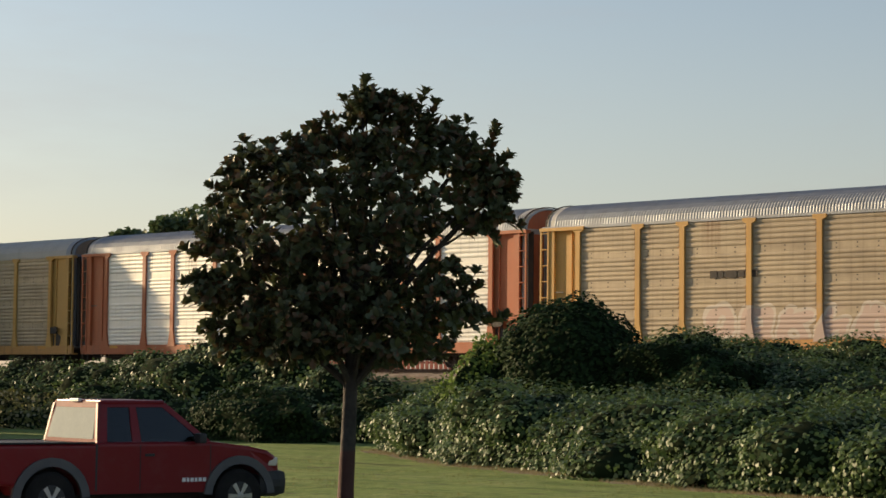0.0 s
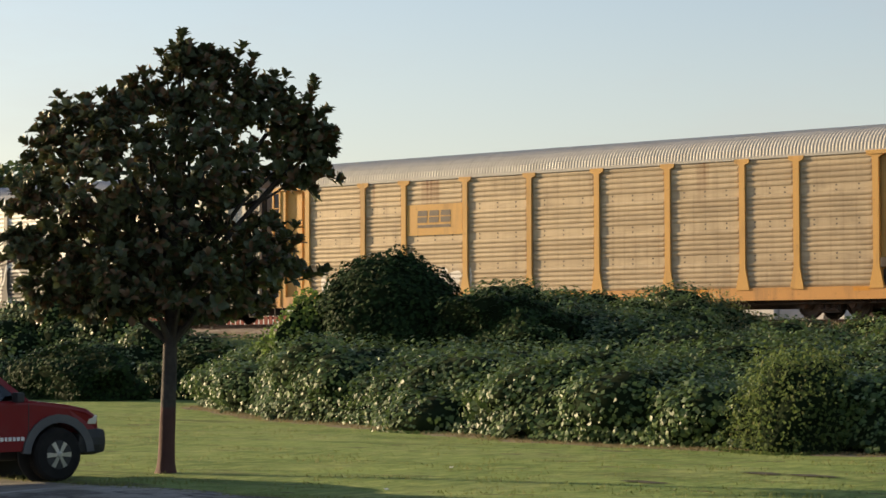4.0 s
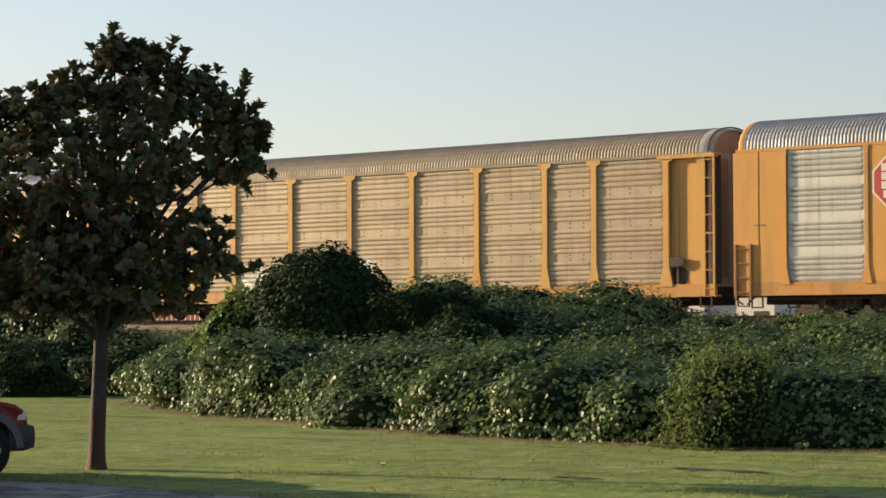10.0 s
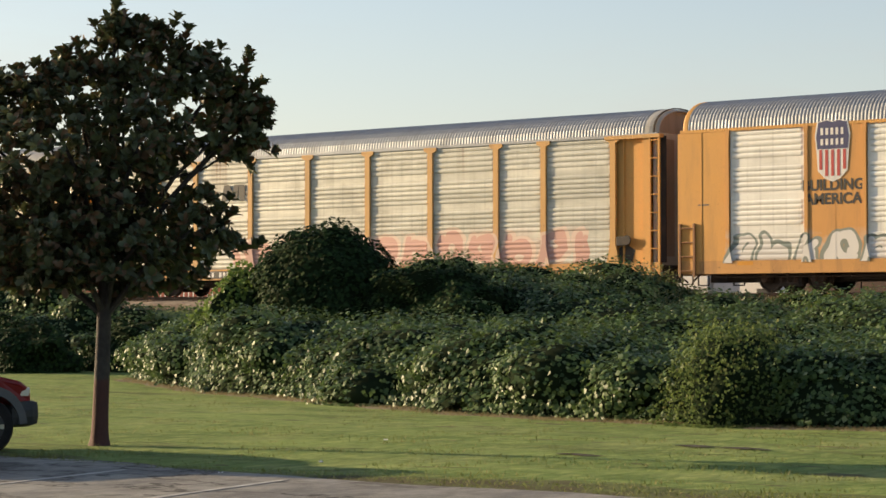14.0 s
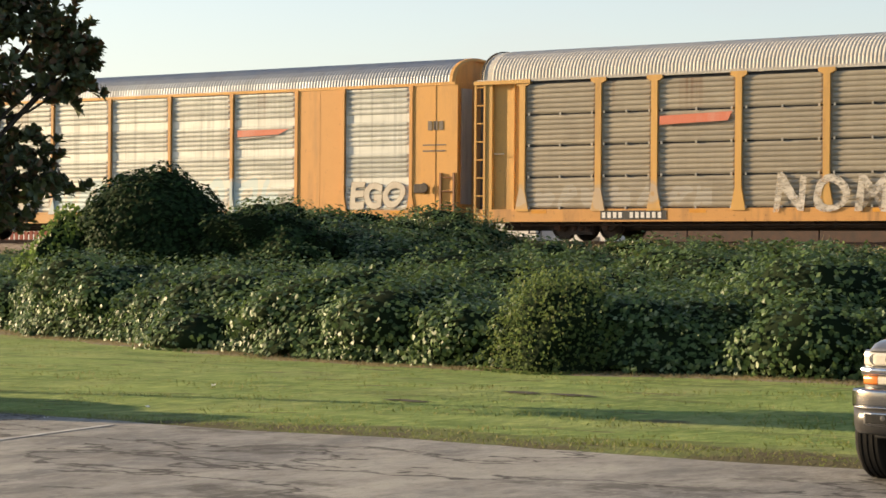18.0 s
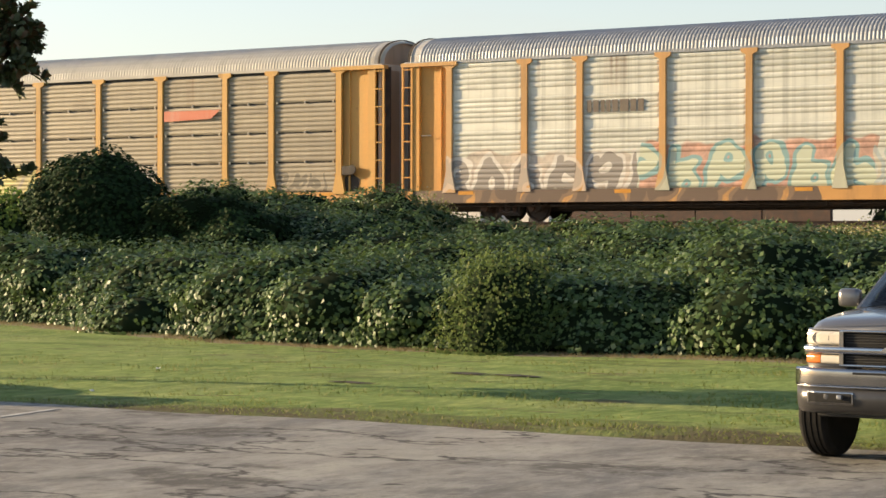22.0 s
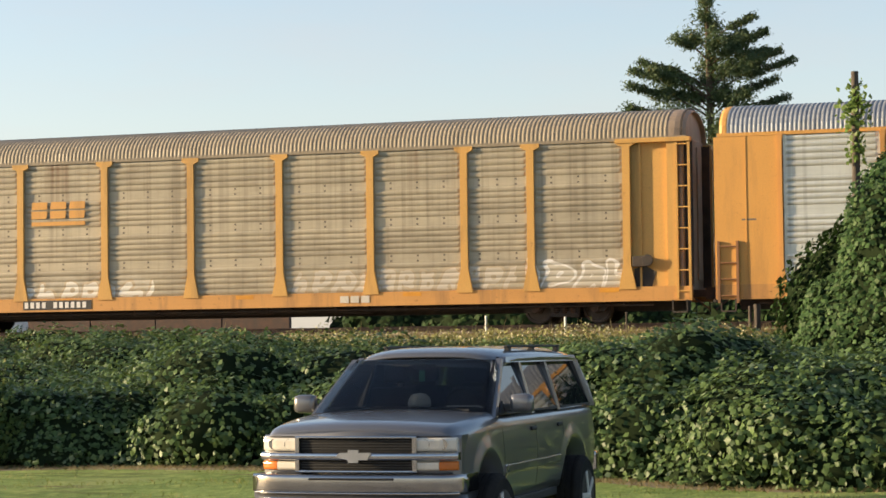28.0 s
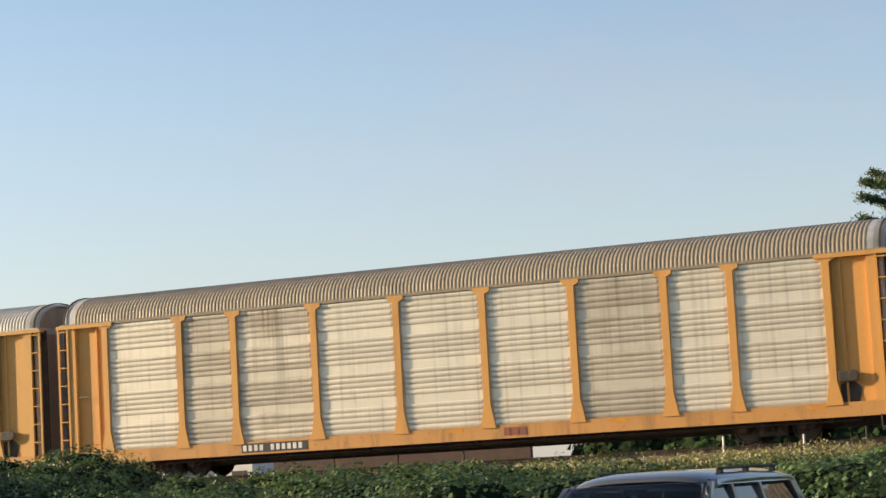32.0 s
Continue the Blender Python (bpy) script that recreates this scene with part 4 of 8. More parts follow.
GIANT = giant_letters()
FLASH = rail_paint("orange_red_vinyl", (0.62, 0.15, 0.075), grime=(0.6, 0.5, 0.42), amount=0.3, rust=0.0)
DULLSTRIPE = rail_paint("dull_red_stripe", (0.27, 0.07, 0.05), amount=0.5)
SPECS = [
    dict(style="post", paint=YELLOW, bolts=True, sheet=sheet_metal("sheet_a", TAN, TAN_D, tags=T0), roof=ROOF_GREY, posts=painted_posts("a", YEL, T0),
         label="tan rack car with yellow posts and faded pink graffiti", marks=[bars("faded_mark", -5.9, 3.1, 3.35, (0.3, 0.2, 0.5, 0.25, 0.5), DARKSTEEL, "", -1.586)]),
    dict(style="post", paint=ORANGE, sheet=sheet_metal("sheet_b", CREAM, CREAM_D, grime=0.3, metal=0.15, rough=0.45), roof=ROOF_GREY, end=ENDGREY, end2=ORANGE,
         label="cream rack car with orange posts on the track", marks=[bars("faded_mark", 4.6, 3.6, 3.75, (0.5, 0.3, 0.4, 0.3), ORANGE, "", -1.586)]),
    dict(style="post", paint=YELLOW, bolts=True, sheet=sheet_metal("sheet_c", RUSTTAN, RUSTTAN_D, tags=T2, grime=0.7, drips=1.0), roof=ROOF_LIGHT, end=ROOF_GREY, end2=BROWNPAINT,
         label="rusty tan rack car with a yellow name plate", marks=[plate("name_plate", -6.95, -4.4, 3.1, 4.2, YELLOW, "yellow plate behind the mark", -1.586), blocky(-6.45, 3.55, 3.98, GRAFDARK, "dark mark with a bar below", -1.594)]),
    dict(style="post", paint=WHITEPAINT, sheet=sheet_metal("sheet_d", CREAM, CREAM_D, tags=T3, grime=0.35, metal=0.15, rough=0.45), roof=ROOF_GREY, posts=painted_posts("d", (0.50, 0.45, 0.37), T3), sill=painted_posts("d_sill", (0.10, 0.085, 0.07), ()),
         label="cream rack car covered low down in black and white graffiti",
         marks=[*[plate("red_stripe", p + 0.12, q - 0.12, 2.70, 2.79, DULLSTRIPE, "dull red stripe along the side", -1.585) for p, q in zip(POSTS, POSTS[1:])], plate("red_sign", -6.9, -4.35, 4.1, 5.03, RED, "red sign with white bars", -1.594), bars("red_sign_bars", -6.1, 4.38, 4.72, (0.16,) * 7, WHITE, "", -1.602),
                polygon("red_sign_emblem", [(-6.6 + 0.24 * math.cos(k), 4.55 + 0.27 * math.sin(k)) for k in (0, 1.05, 2.1, 3.14, 4.2, 5.2)], WHITE, "", -1.602)]),
    dict(style="flush", paint=YELLOW_B, rise=1.14, sheet=sheet_metal("sheet_e", SILVER, SILVER_D, grime=0.5, metal=0.4, rough=0.42, lights=0.6), roof=ROOF_GREY,
         label="orange-yellow rack car with silver panels and red emblems", marks=[keystone(-8.08, 3.95), keystone(8.08, 3.95), number_bars(-6.9)]),
    dict(style="post", paint=YELLOW, bolts=True, sheet=sheet_metal("sheet_f", TAN, TAN_D, tags=T5), roof=ROOF_TAN, posts=painted_posts("f", YEL, T5), end2=BROWNPAINT,
         label="tan rack car with yellow posts and chalky graffiti", marks=[disc("round_mark", -12.35, 4.15, 0.34, ENDGREY, "faded round mark", -1.492), disc("round_mark_core", -12.35, 4.15, 0.2, GRAFDARK, "", -1.497)]),
    dict(style="flush", paint=YELLOW_B, rise=1.16, sheet=sheet_metal("sheet_g", CREAM, CREAM_D, tags=T6, grime=0.35, metal=0.15, rough=0.45), roof=ROOF_GREY, posts=painted_posts("g", (0.62, 0.29, 0.075), T6),
         label="orange-yellow rack car with a shield and black and white graffiti",
         marks=[shield(-8.15, 4.22), words("slogan", "BUILDING", -8.15, 3.10, 0.46, BLACK, "dark lettering", -1.606, 0.014), words("slogan", "AMERICA", -8.15, 2.68, 0.46, BLACK, "dark lettering", -1.606, 0.014)]),
    dict(style="post", paint=YELLOW_B, sheet=sheet_metal("sheet_h", SILVER, SILVER_D, tags=T7, grime=0.7), roof=ROOF_GREY, posts=painted_posts("h", (0.60, 0.32, 0.10), T7), end=ROOF_LIGHT, end2=BROWNPAINT,
         label="silver rack car with yellow posts and pink graffiti",
         marks=[bars("stripes_mark", -6.9, 3.85, 3.93, (1.0,), BLACK, "", -1.586), bars("stripes_mark", -6.8, 3.65, 3.73, (0.8,), BLACK, "", -1.586), bars("stripes_mark", -6.7, 3.45, 3.53, (0.55,), BLACK, "", -1.586),
                polygon("letter_mark", [(-5.75, 3.55), (-5.5, 3.55), (-5.35, 3.85), (-5.2, 3.55), (-4.95, 3.55), (-4.85, 4.15), (-5.1, 4.15), (-5.15, 3.85), (-5.35, 4.15), (-5.6, 4.15)], BLACK, "black mark beside stripes", -1.586),
                bars("letter_mark", -4.85, 3.55, 4.15, (0.3,), BLACK, "", -1.586), number_bars(-6.8)]),
    dict(style="post", segmented=True, paint=YELLOW, rise=1.16, sheet=sheet_metal("sheet_i", UMBER, UMBER_D, tags=T8, dots=False), roof=ROOF_LIGHT, posts=painted_posts("i", YEL, T8), end=ROOF_LIGHT, end2=BROWNPAINT,
         label="brown panelled rack car with yellow posts and chalky graffiti",
         marks=[polygon("red_flash", [(-6.9, 3.55), (-4.6, 3.62), (-4.45, 3.9), (-6.9, 3.82)], FLASH, "faded orange-red flash", -1.63), number_bars(-8.9), bubble("NOMS", -0.9, 0.93, 1.42, -1.636, CHALKPAINT)[1], polygon("painted_arrow", [(1.75, 1.25), (2.15, 1.02), (2.12, 1.17), (2.85, 1.2), (2.86, 1.42), (2.12, 1.38), (2.16, 1.52)], CHALKPAINT, "chalky painted arrow", -1.622), bubble("MH", 7.7, 0.95, 1.25, -1.636, CHALKPAINT)[1]]),
    dict(style="flush", paint=YELLOW_B, sheet=sheet_metal("sheet_j", (0.60, 0.60, 0.545), (0.36, 0.36, 0.32), tags=T9, grime=0.8, lights=0.55), roof=ROOF_GREY, posts=painted_posts("j", (0.62, 0.29, 0.075), T9),
         label="orange-yellow rack car with silver panels and bubble graffiti",
         marks=[polygon("red_flash", [(4.5, 3.56), (6.3, 3.62), (6.75, 3.80), (4.5, 3.80)], FLASH, "faded orange-red flash", -1.59), polygon("flash_underline", [(4.5, 3.46), (6.1, 3.53), (6.2, 3.57), (4.5, 3.51)], GRAFDARK, "dark line below the flash", -1.59), bars("notice", 12.3, 2.9, 2.95, (0.9,), GRAFDARK), bars("notice", 12.3, 3.1, 3.14, (0.9,), GRAFDARK), bars("notice", 12.5, 3.6, 3.9, (0.16, 0.16, 0.16), GRAFDARK), number_bars(-7.4), *bubble("EGO", 10.45, 1.12, 1.08, -1.59, None, 1.02), *bubble("PNIS", -10.4, 1.1, 0.95, -1.59), *bubble("BERST", -6.7, 1.02, 1.25, -1.636, None, 1.16, 0.022)]),
    dict(style="post", paint=YELLOW_B, sheet=sheet_metal("sheet_k", (0.72, 0.71, 0.62), (0.48, 0.48, 0.41), tags=T10, grime=0.55, lights=0.3), roof=ROOF_GREY, posts=painted_posts("k", (0.60, 0.32, 0.11), [(*q[:8], 0.45) for q in T10]), sill=painted_posts("k_sill", (0.58, 0.29, 0.085), [(-13.0, 1.0, 0.5, 1.3, (0.13, 0.085, 0.06), (0.2, 0.13, 0.085), 1.5, 1.0, 0.92)]), end2=BROWNPAINT,
         label="cream rack car with yellow posts and many-coloured graffiti", marks=[bars("railway_name", -6.85, 3.35, 3.72, (0.16, 0.2, 0.14, 0.14, 0.2, 0.3, 0.2, 0.2), GRAFDARK, "thin dark bars", -1.586)]),
    dict(style="post", segmented=True, paint=YELLOW, sheet=sheet_metal("sheet_l", UMBER, UMBER_D, tags=T11, dots=False), roof=ROOF_LIGHT, end=ROOF_LIGHT, end2=BROWNPAINT,
         label="brown panelled rack car with yellow and grey painted blocks",
         marks=[polygon("red_flash", [(4.45, 3.5), (6.5, 3.56), (6.9, 3.86), (4.45, 3.86)], FLASH, "faded orange-red flash", -1.63), number_bars(-7.0, 0.0, False)]),
    dict(style="flush", paint=YELLOW_B, sheet=sheet_metal("sheet_m", (0.74, 0.73, 0.65), (0.50, 0.49, 0.43), tags=T12, grime=0.45, metal=0.55, rough=0.42, lights=0.2), roof=ROOF_GREY, posts=painted_posts("m", (0.62, 0.29, 0.075), T12),
         label="orange-yellow rack car with silver panels and black graffiti",
         marks=[polygon("red_flash", [(4.4, 3.4), (6.6, 3.45), (6.95, 3.75), (4.5, 3.7)], FLASH, "faded orange-red flash", -1.59), number_bars(-7.2)]),
    dict(style="post", paint=YELLOW, bolts=True, sheet=sheet_metal("sheet_n", (0.47, 0.40, 0.285), (0.31, 0.265, 0.19), tags=T13, grime=0.7, lights=0.25), roof=ROOF_TAN, end=BROWNPAINT,
         label="tan rack car with yellow posts and a yellow mark",
         marks=[blocky(-6.72, 3.42, 3.93, YELLOW_B, "yellow mark with a bar below", -1.592), plate("framed_notice", -12.72, -12.22, 3.05, 3.58, AMBERPATCH, "framed yellow notice", -1.492), plate("notice_face", -12.68, -12.26, 3.09, 3.54, YELLOW, "", -1.498), bars("notice_lines", -12.62, 3.36, 3.40, (0.3,), GRAFDARK, "", -1.504), bars("notice_lines", -12.62, 3.22, 3.26, (0.3,), GRAFDARK, "", -1.504), number_bars(-6.95)]),
    dict(style="ribbed", paint=BROWNPAINT, rise=1.06, sheet=GIANT, sill=GIANT, roof=ROOF_TAN, posts=BROWNPAINT, end=ENDGREY, end2=BROWNPAINT,
         label="brown ribbed rack car with giant turquoise painted letters", marks=[number_bars(-8.2, 1.02)]),
    dict(style="post", paint=YELLOW_B, rise=1.08, sheet=sheet_metal("sheet_p", (0.76, 0.67, 0.53), (0.44, 0.38, 0.29), grime=0.8, metal=0.4, rough=0.42, lights=0.45, uneven=0.45), roof=ROOF_TAN, end2=BROWNPAINT,
         label="silver rack car with yellow posts and a long yellow sill", marks=[bars("red_letters", 1.9, 0.68, 0.92, (0.2, 0.2, 0.2), DULLSTRIPE), number_bars(-6.9)]),
    dict(style="post", paint=YELLOW, sheet=sheet_metal("sheet_q", TAN, TAN_D), roof=ROOF_LIGHT, end=ROOF_LIGHT, end2=BROWNPAINT,
         label="tan rack car with yellow end bays", marks=[]),
]
for number, spec in enumerate(SPECS):
    if number in (4, 5, 6, 8, 9, 12, 13):
        spec["marks"].append(bars("sill_mark", 3.3, 0.70, 0.90, (0.26, 0.26, 0.26), WHITEPAINT if number in (5, 13) else GRAFDARK, "owner's mark as plain bars"))
    if number in (4, 6, 12):
        for zz, wide in ((3.05, 0.8), (2.9, 0.7), (2.45, 0.3)):
            spec["marks"].append(bars("notice", 12.3, zz, zz + 0.05, (wide,), GRAFDARK, "small stencilled notice as a bar"))
    spec["marks"].append(bars("stencil", -12.9, 2.75, 2.8, (0.4,), GRAFDARK, "small stencil as a bar", -1.60))
    build_car(number, spec)


# ---- ground, track ----
def lerp_list(x, pts):
    if x <= pts[0][0]:
        return pts[0][1]
    for (a, b), (c, d) in zip(pts, pts[1:]):
        if x <= c:
            return b + (d - b) * (x - a) / (c - a)
    return pts[-1][1]


FOOT = [(-140, 54), (-80, 53), (-60, 51), (-51, 52), (-48.2, 50.5), (-47.2, 46.2), (-46, 44.6), (-40, 41), (-36.8, 39.4), (-30.4, 36.2), (-26, 34.5), (-21.7, 33.8), (-14.3, 33.8), (-10, 32.5), (-5.6, 30.5), (2, 29), (40, 29)]


def step01(a, b, x):
    t = min(1, max(0, (x - a) / (b - a)))
    return t * t * (3 - 2 * t)


def ground_z(x, y):
    """Height of the bare ground: lawn, bank, track bed, fields beyond."""
    foot = lerp_list(x, FOOT)
    z = 0.03 + 0.05 * noise.noise((x * 0.12, y * 0.16, 0.3)) + 0.028 * noise.noise((x * 0.45, y * 0.8, 6.1))
    z += 2.05 * step01(foot + 1, 56.5, y)
    z += 0.22 * step01(57.0, 58.6, y) - 0.9 * step01(64, 72, y)
    edge = 19.75 + 0.35 * noise.noise((x * 0.35, 1.7, 0)) + 0.12 * noise.noise((x * 1.7, 5.1, 0))
    z -= 0.16 * step01(edge + 0.5, edge - 0.5, y)
    return z


def axis(lo, hi, step, far):
    inner = list(np.arange(lo, hi + 0.01, step))
    out, d = [], step
    x = inner[-1]
    while x < far:
        d *= 1.5
        x += d
        out.append(x)
    left, d, x = [], step, inner[0]
    while x > -far:
        d *= 1.5
        x -= d
        left.append(x)
    return left[::-1] + inner + out


def grass_material():
    m = Nodes("lawn_and_earth")
    v = m.coord()
    x, y, z = m.xyz()
    mow = m.noise(v, 1.0, 6, 0.7, s=(0.3, 0.7, 1))
    patch = m.noise(v, 0.35, 5, 0.6)
    fine = m.noise(v, 14, 4, 0.7, s=(1.0, 0.5, 1))
    c = m.mix(m.ramp(mow, 0.35, 0.68), (0.106, 0.178, 0.046), (0.232, 0.322, 0.092))
    c = m.mix(m.ramp(patch, 0.5, 0.72, 0, 0.55), c, (0.36, 0.365, 0.165))
    c = m.mix(m.ramp(fine, 0.35, 0.7, 0, 0.6), c, (0.11, 0.14, 0.03))
    tuft = m.noise(v, 4.0, 6, 0.75, s=(1.0, 0.4, 1), off=(2, 6, 0))
    c = m.mix(m.ramp(tuft, 0.50, 0.68, 0, 0.75), c, (0.36, 0.40, 0.13))
    c = m.mix(m.ramp(tuft, 0.30, 0.46, 0.6, 0), c, (0.09, 0.115, 0.028))
    bare = m.ramp(m.noise(v, 1.0, 4, 0.65, s=(0.5, 0.9, 1), off=(4, 9, 0)), 0.61, 0.67)
    c = m.mix(m.math("MULTIPLY", bare, 0.75), c, (0.10, 0.075, 0.045))
    worn = m.ramp(m.noise(v, 1.0, 6, 0.7, s=(0.22, 0.75, 1), off=(8, 3, 0)), 0.56, 0.66, 0, 0.7)
    c = m.mix(worn, c, m.mix(fine, (0.05, 0.065, 0.020), (0.12, 0.12, 0.045)))
    rim = m.math("ADD", y, m.math("MULTIPLY", m.math("SUBTRACT", m.noise(v, 0.8, 5, 0.7, s=(0.5, 1, 1)), 0.5), 4.0))
    c = m.mix(m.ramp(rim, 19.9, 20.7, 0.9, 0.0), c, m.mix(fine, (0.045, 0.036, 0.022), (0.13, 0.105, 0.065)))
    bed = m.ramp(y, 56.2, 57.2)
    gravel = m.mix(m.noise(v, 14, 3, 0.7), (0.12, 0.085, 0.06), (0.34, 0.27, 0.21))
    c = m.mix(bed, c, gravel)
    m.bump(fine, 0.9, 0.06)
    return m.done(c, 0.95, 0, 0.15)


def build_ground():
    xs, ys = axis(-70, 14, 0.5, 2600), axis(16, 76, 0.5, 2600)
    verts = [(x, y, ground_z(x, y)) for y in ys for x in xs]
    n = len(xs)
    faces = [(j * n + i, j * n + i + 1, j * n + n + i + 1, j * n + n + i) for j in range(len(ys) - 1) for i in range(n - 1)]
    me = bpy.data.meshes.new("ground")
    me.from_pydata(verts, [], faces)
    for p in me.polygons:
        p.use_smooth = True
    me.materials.append(None)
    solid("ground", me, grass_material(), "mown lawn, grassy bank and gravel track bed", "ground", kind="structure")


build_ground()


def asphalt_material():
    m = Nodes("worn_asphalt")
    v = m.coord()
    big = m.noise(v, 0.42, 7, 0.72, s=(0.9, 0.45, 1))
    mid = m.noise(v, 0.9, 7, 0.75, s=(1.0, 0.5, 1))
    fine = m.noise(v, 45, 3, 0.8)
    c = m.mix(m.ramp(big, 0.43, 0.57), (0.20, 0.195, 0.185), (0.40, 0.38, 0.33))
    c = m.mix(m.ramp(mid, 0.55, 0.59, 0, 0.75), c, (0.39, 0.37, 0.32))
    streak = m.noise(v, 1.0, 6, 0.75, s=(1.1, 0.5, 1), off=(3, 5, 0))
    c = m.mix(m.ramp(streak, 0.42, 0.66, 0, 0.55), c, (0.13, 0.115, 0.10))
    line = m.math("ABSOLUTE", m.math("SUBTRACT", m.noise(v, 0.3, 6, 0.62, s=(0.6, 1.0, 1), off=(1, 8, 0)), 0.5))
    c = m.mix(m.ramp(line, 0.005, 0.012, 0.95, 0.0), c, (0.045, 0.04, 0.036))
    dark = m.ramp(m.noise(v, 0.5, 7, 0.7, s=(0.7, 0.8, 1), off=(7, 2, 0)), 0.56, 0.62, 0, 0.85)
    c = m.mix(dark, c, (0.085, 0.076, 0.066))
    gravel = m.noise(v, 7, 5, 0.8, s=(1.0, 0.4, 1), off=(5, 1, 0))
    c = m.mix(m.ramp(gravel, 0.52, 0.68, 0, 0.6), c, (0.41, 0.39, 0.345))
    c = m.mix(m.ramp(gravel, 0.32, 0.46, 0.6, 0), c, (0.09, 0.082, 0.074))
    c = m.mix(m.ramp(fine, 0.3, 0.75, 0, 0.35), c, (0.05, 0.048, 0.045))
    m.bump(m.math("ADD", fine, m.math("MULTIPLY", mid, 2.0)), 0.5, 0.02)
    return m.done(c, 0.85, 0, 0.3)


def build_lot():
    bm = bmesh.new()
    xs = [-160 + 2 * k for k in range(121)]
    rows = [[bm.verts.new((x, y, 0.0)) for x in xs] for y in (-60, -20, 0, 8, 12, 16, 18, 20.6)]
    for a, b in zip(rows, rows[1:]):
        for i in range(len(xs) - 1):
            bm.faces.new((a[i], a[i + 1], b[i + 1], b[i]))
    ob = solid("parking_lot", bm, asphalt_material(), "grey worn asphalt of a parking lot", "pavement", kind="structure")
    paint = surface("worn_line_paint", (0.55, 0.52, 0.47), (0.28, 0.26, 0.24), 2.0, 30, 0.8)
    for k in range(5):
        part("bay_line", boxed(-0.05, 0.05, -5.0, 0, 0.004, 0.008), paint, ob, "worn white line", pose(-17.6 - 2.75 * k, 19.4, 0, 0, 0, 12))


build_lot()

BALLAST = surface("ballast_stone", (0.30, 0.24, 0.19), (0.16, 0.12, 0.095), 6, 30, 0.9)
RAILSTEEL = surface("rail_steel", (0.17, 0.10, 0.065), (0.10, 0.06, 0.04), 4, 30, 0.6, 0.3)
TIMBER = surface("tarred_timber", (0.06, 0.045, 0.035), (0.10, 0.08, 0.06), 3, 30, 0.9)


def build_track():
    rng = random.Random(4)
    bm = bmesh.new()
    xs = [-180 + 0.6 * k for k in range(440)]
    rows = []
    for x in xs:
        rows.append([bm.verts.new((x + rng.uniform(-.1, .1), y + rng.uniform(-.08, .08), z + rng.uniform(-.03, .03))) for y, z in
                     ((57.4, 2.05), (57.8, 2.19), (58.3, 2.30), (58.8, RAIL_Z - 0.20), (60.0, RAIL_Z - 0.17), (61.7, RAIL_Z - 0.17), (63.0, RAIL_Z - 0.2), (64.4, 2.0))])
    for a, b in zip(rows, rows[1:]):
        for i in range(7):
            bm.faces.new((a[i], a[i + 1], b[i + 1], b[i]))
    solid("track_ballast", bm, BALLAST, "brown crushed stone bed under the track", "ballast", kind="stuff")
    track = thing("railway_track", "rusty steel rails on dark timber sleepers", "railway track", kind="structure")
    for s in (-1, 1):
        y = TRACK_Y + s * 0.755
        bm = bmesh.new()
        prism(bm, [(y - 0.07, -0.17), (y + 0.07, -0.17), (y + 0.07, -0.15), (y + 0.012, -0.13), (y + 0.012, -0.04), (y + 0.036, -0.03), (y + 0.034, 0), (y - 0.034, 0), (y - 0.036, -0.03), (y - 0.012, -0.04), (y - 0.012, -0.13), (y - 0.07, -0.15)], -180, 80, "x")
        part("rail", bm, RAILSTEEL, track, "", pose(0, 0, RAIL_Z))
    tie = mesh_of("sleeper", boxed(-0.11, 0.11, -1.3, 1.3, -0.3, -0.165, bevel=0.01))
    for k in range(150):
        part("sleeper", tie, TIMBER, track, "", pose(-92 + 0.6 * k, TRACK_Y, RAIL_Z, 0, 0, rng.uniform(-1, 1)))


build_track()


# ---- plants ----
def leaf_material(name, dark, light, dry=(0.16, 0.13, 0.03), dry_glint_part=0.06, rough=0.42, through=0.25, spec=0.3):
    m = Nodes(name)
    r = m.island()
    c = m.mix(r, dark, light)
    patch = m.noise(m.coord(), 0.5, 3)
    c = m.mix(m.ramp(patch, 0.35, 0.7, 0, 0.5), c, tuple(x * 1.25 for x in light))
    # odd leaves: dry ones, or on kudzu pale ones that paint glints
    c = m.mix(m.math("MULTIPLY", m.math("GREATER_THAN", r, 1 - dry_glint_part), 0.8), c, dry)
    m.done(c, rough, 0, spec)
    tr = m.n("BsdfTranslucent")
    m.put(tr.inputs[0], m.mix(0.5, c, light))
    mix = m.n("MixShader")
    mix.inputs[0].default_value = through
    m.t.links.new(m.b.outputs[0], mix.inputs[1])
    m.t.links.new(tr.outputs[0], mix.inputs[2])
    m.t.links.new(mix.outputs[0], m.t.nodes["Material Output"].inputs[0])
    return m.mat


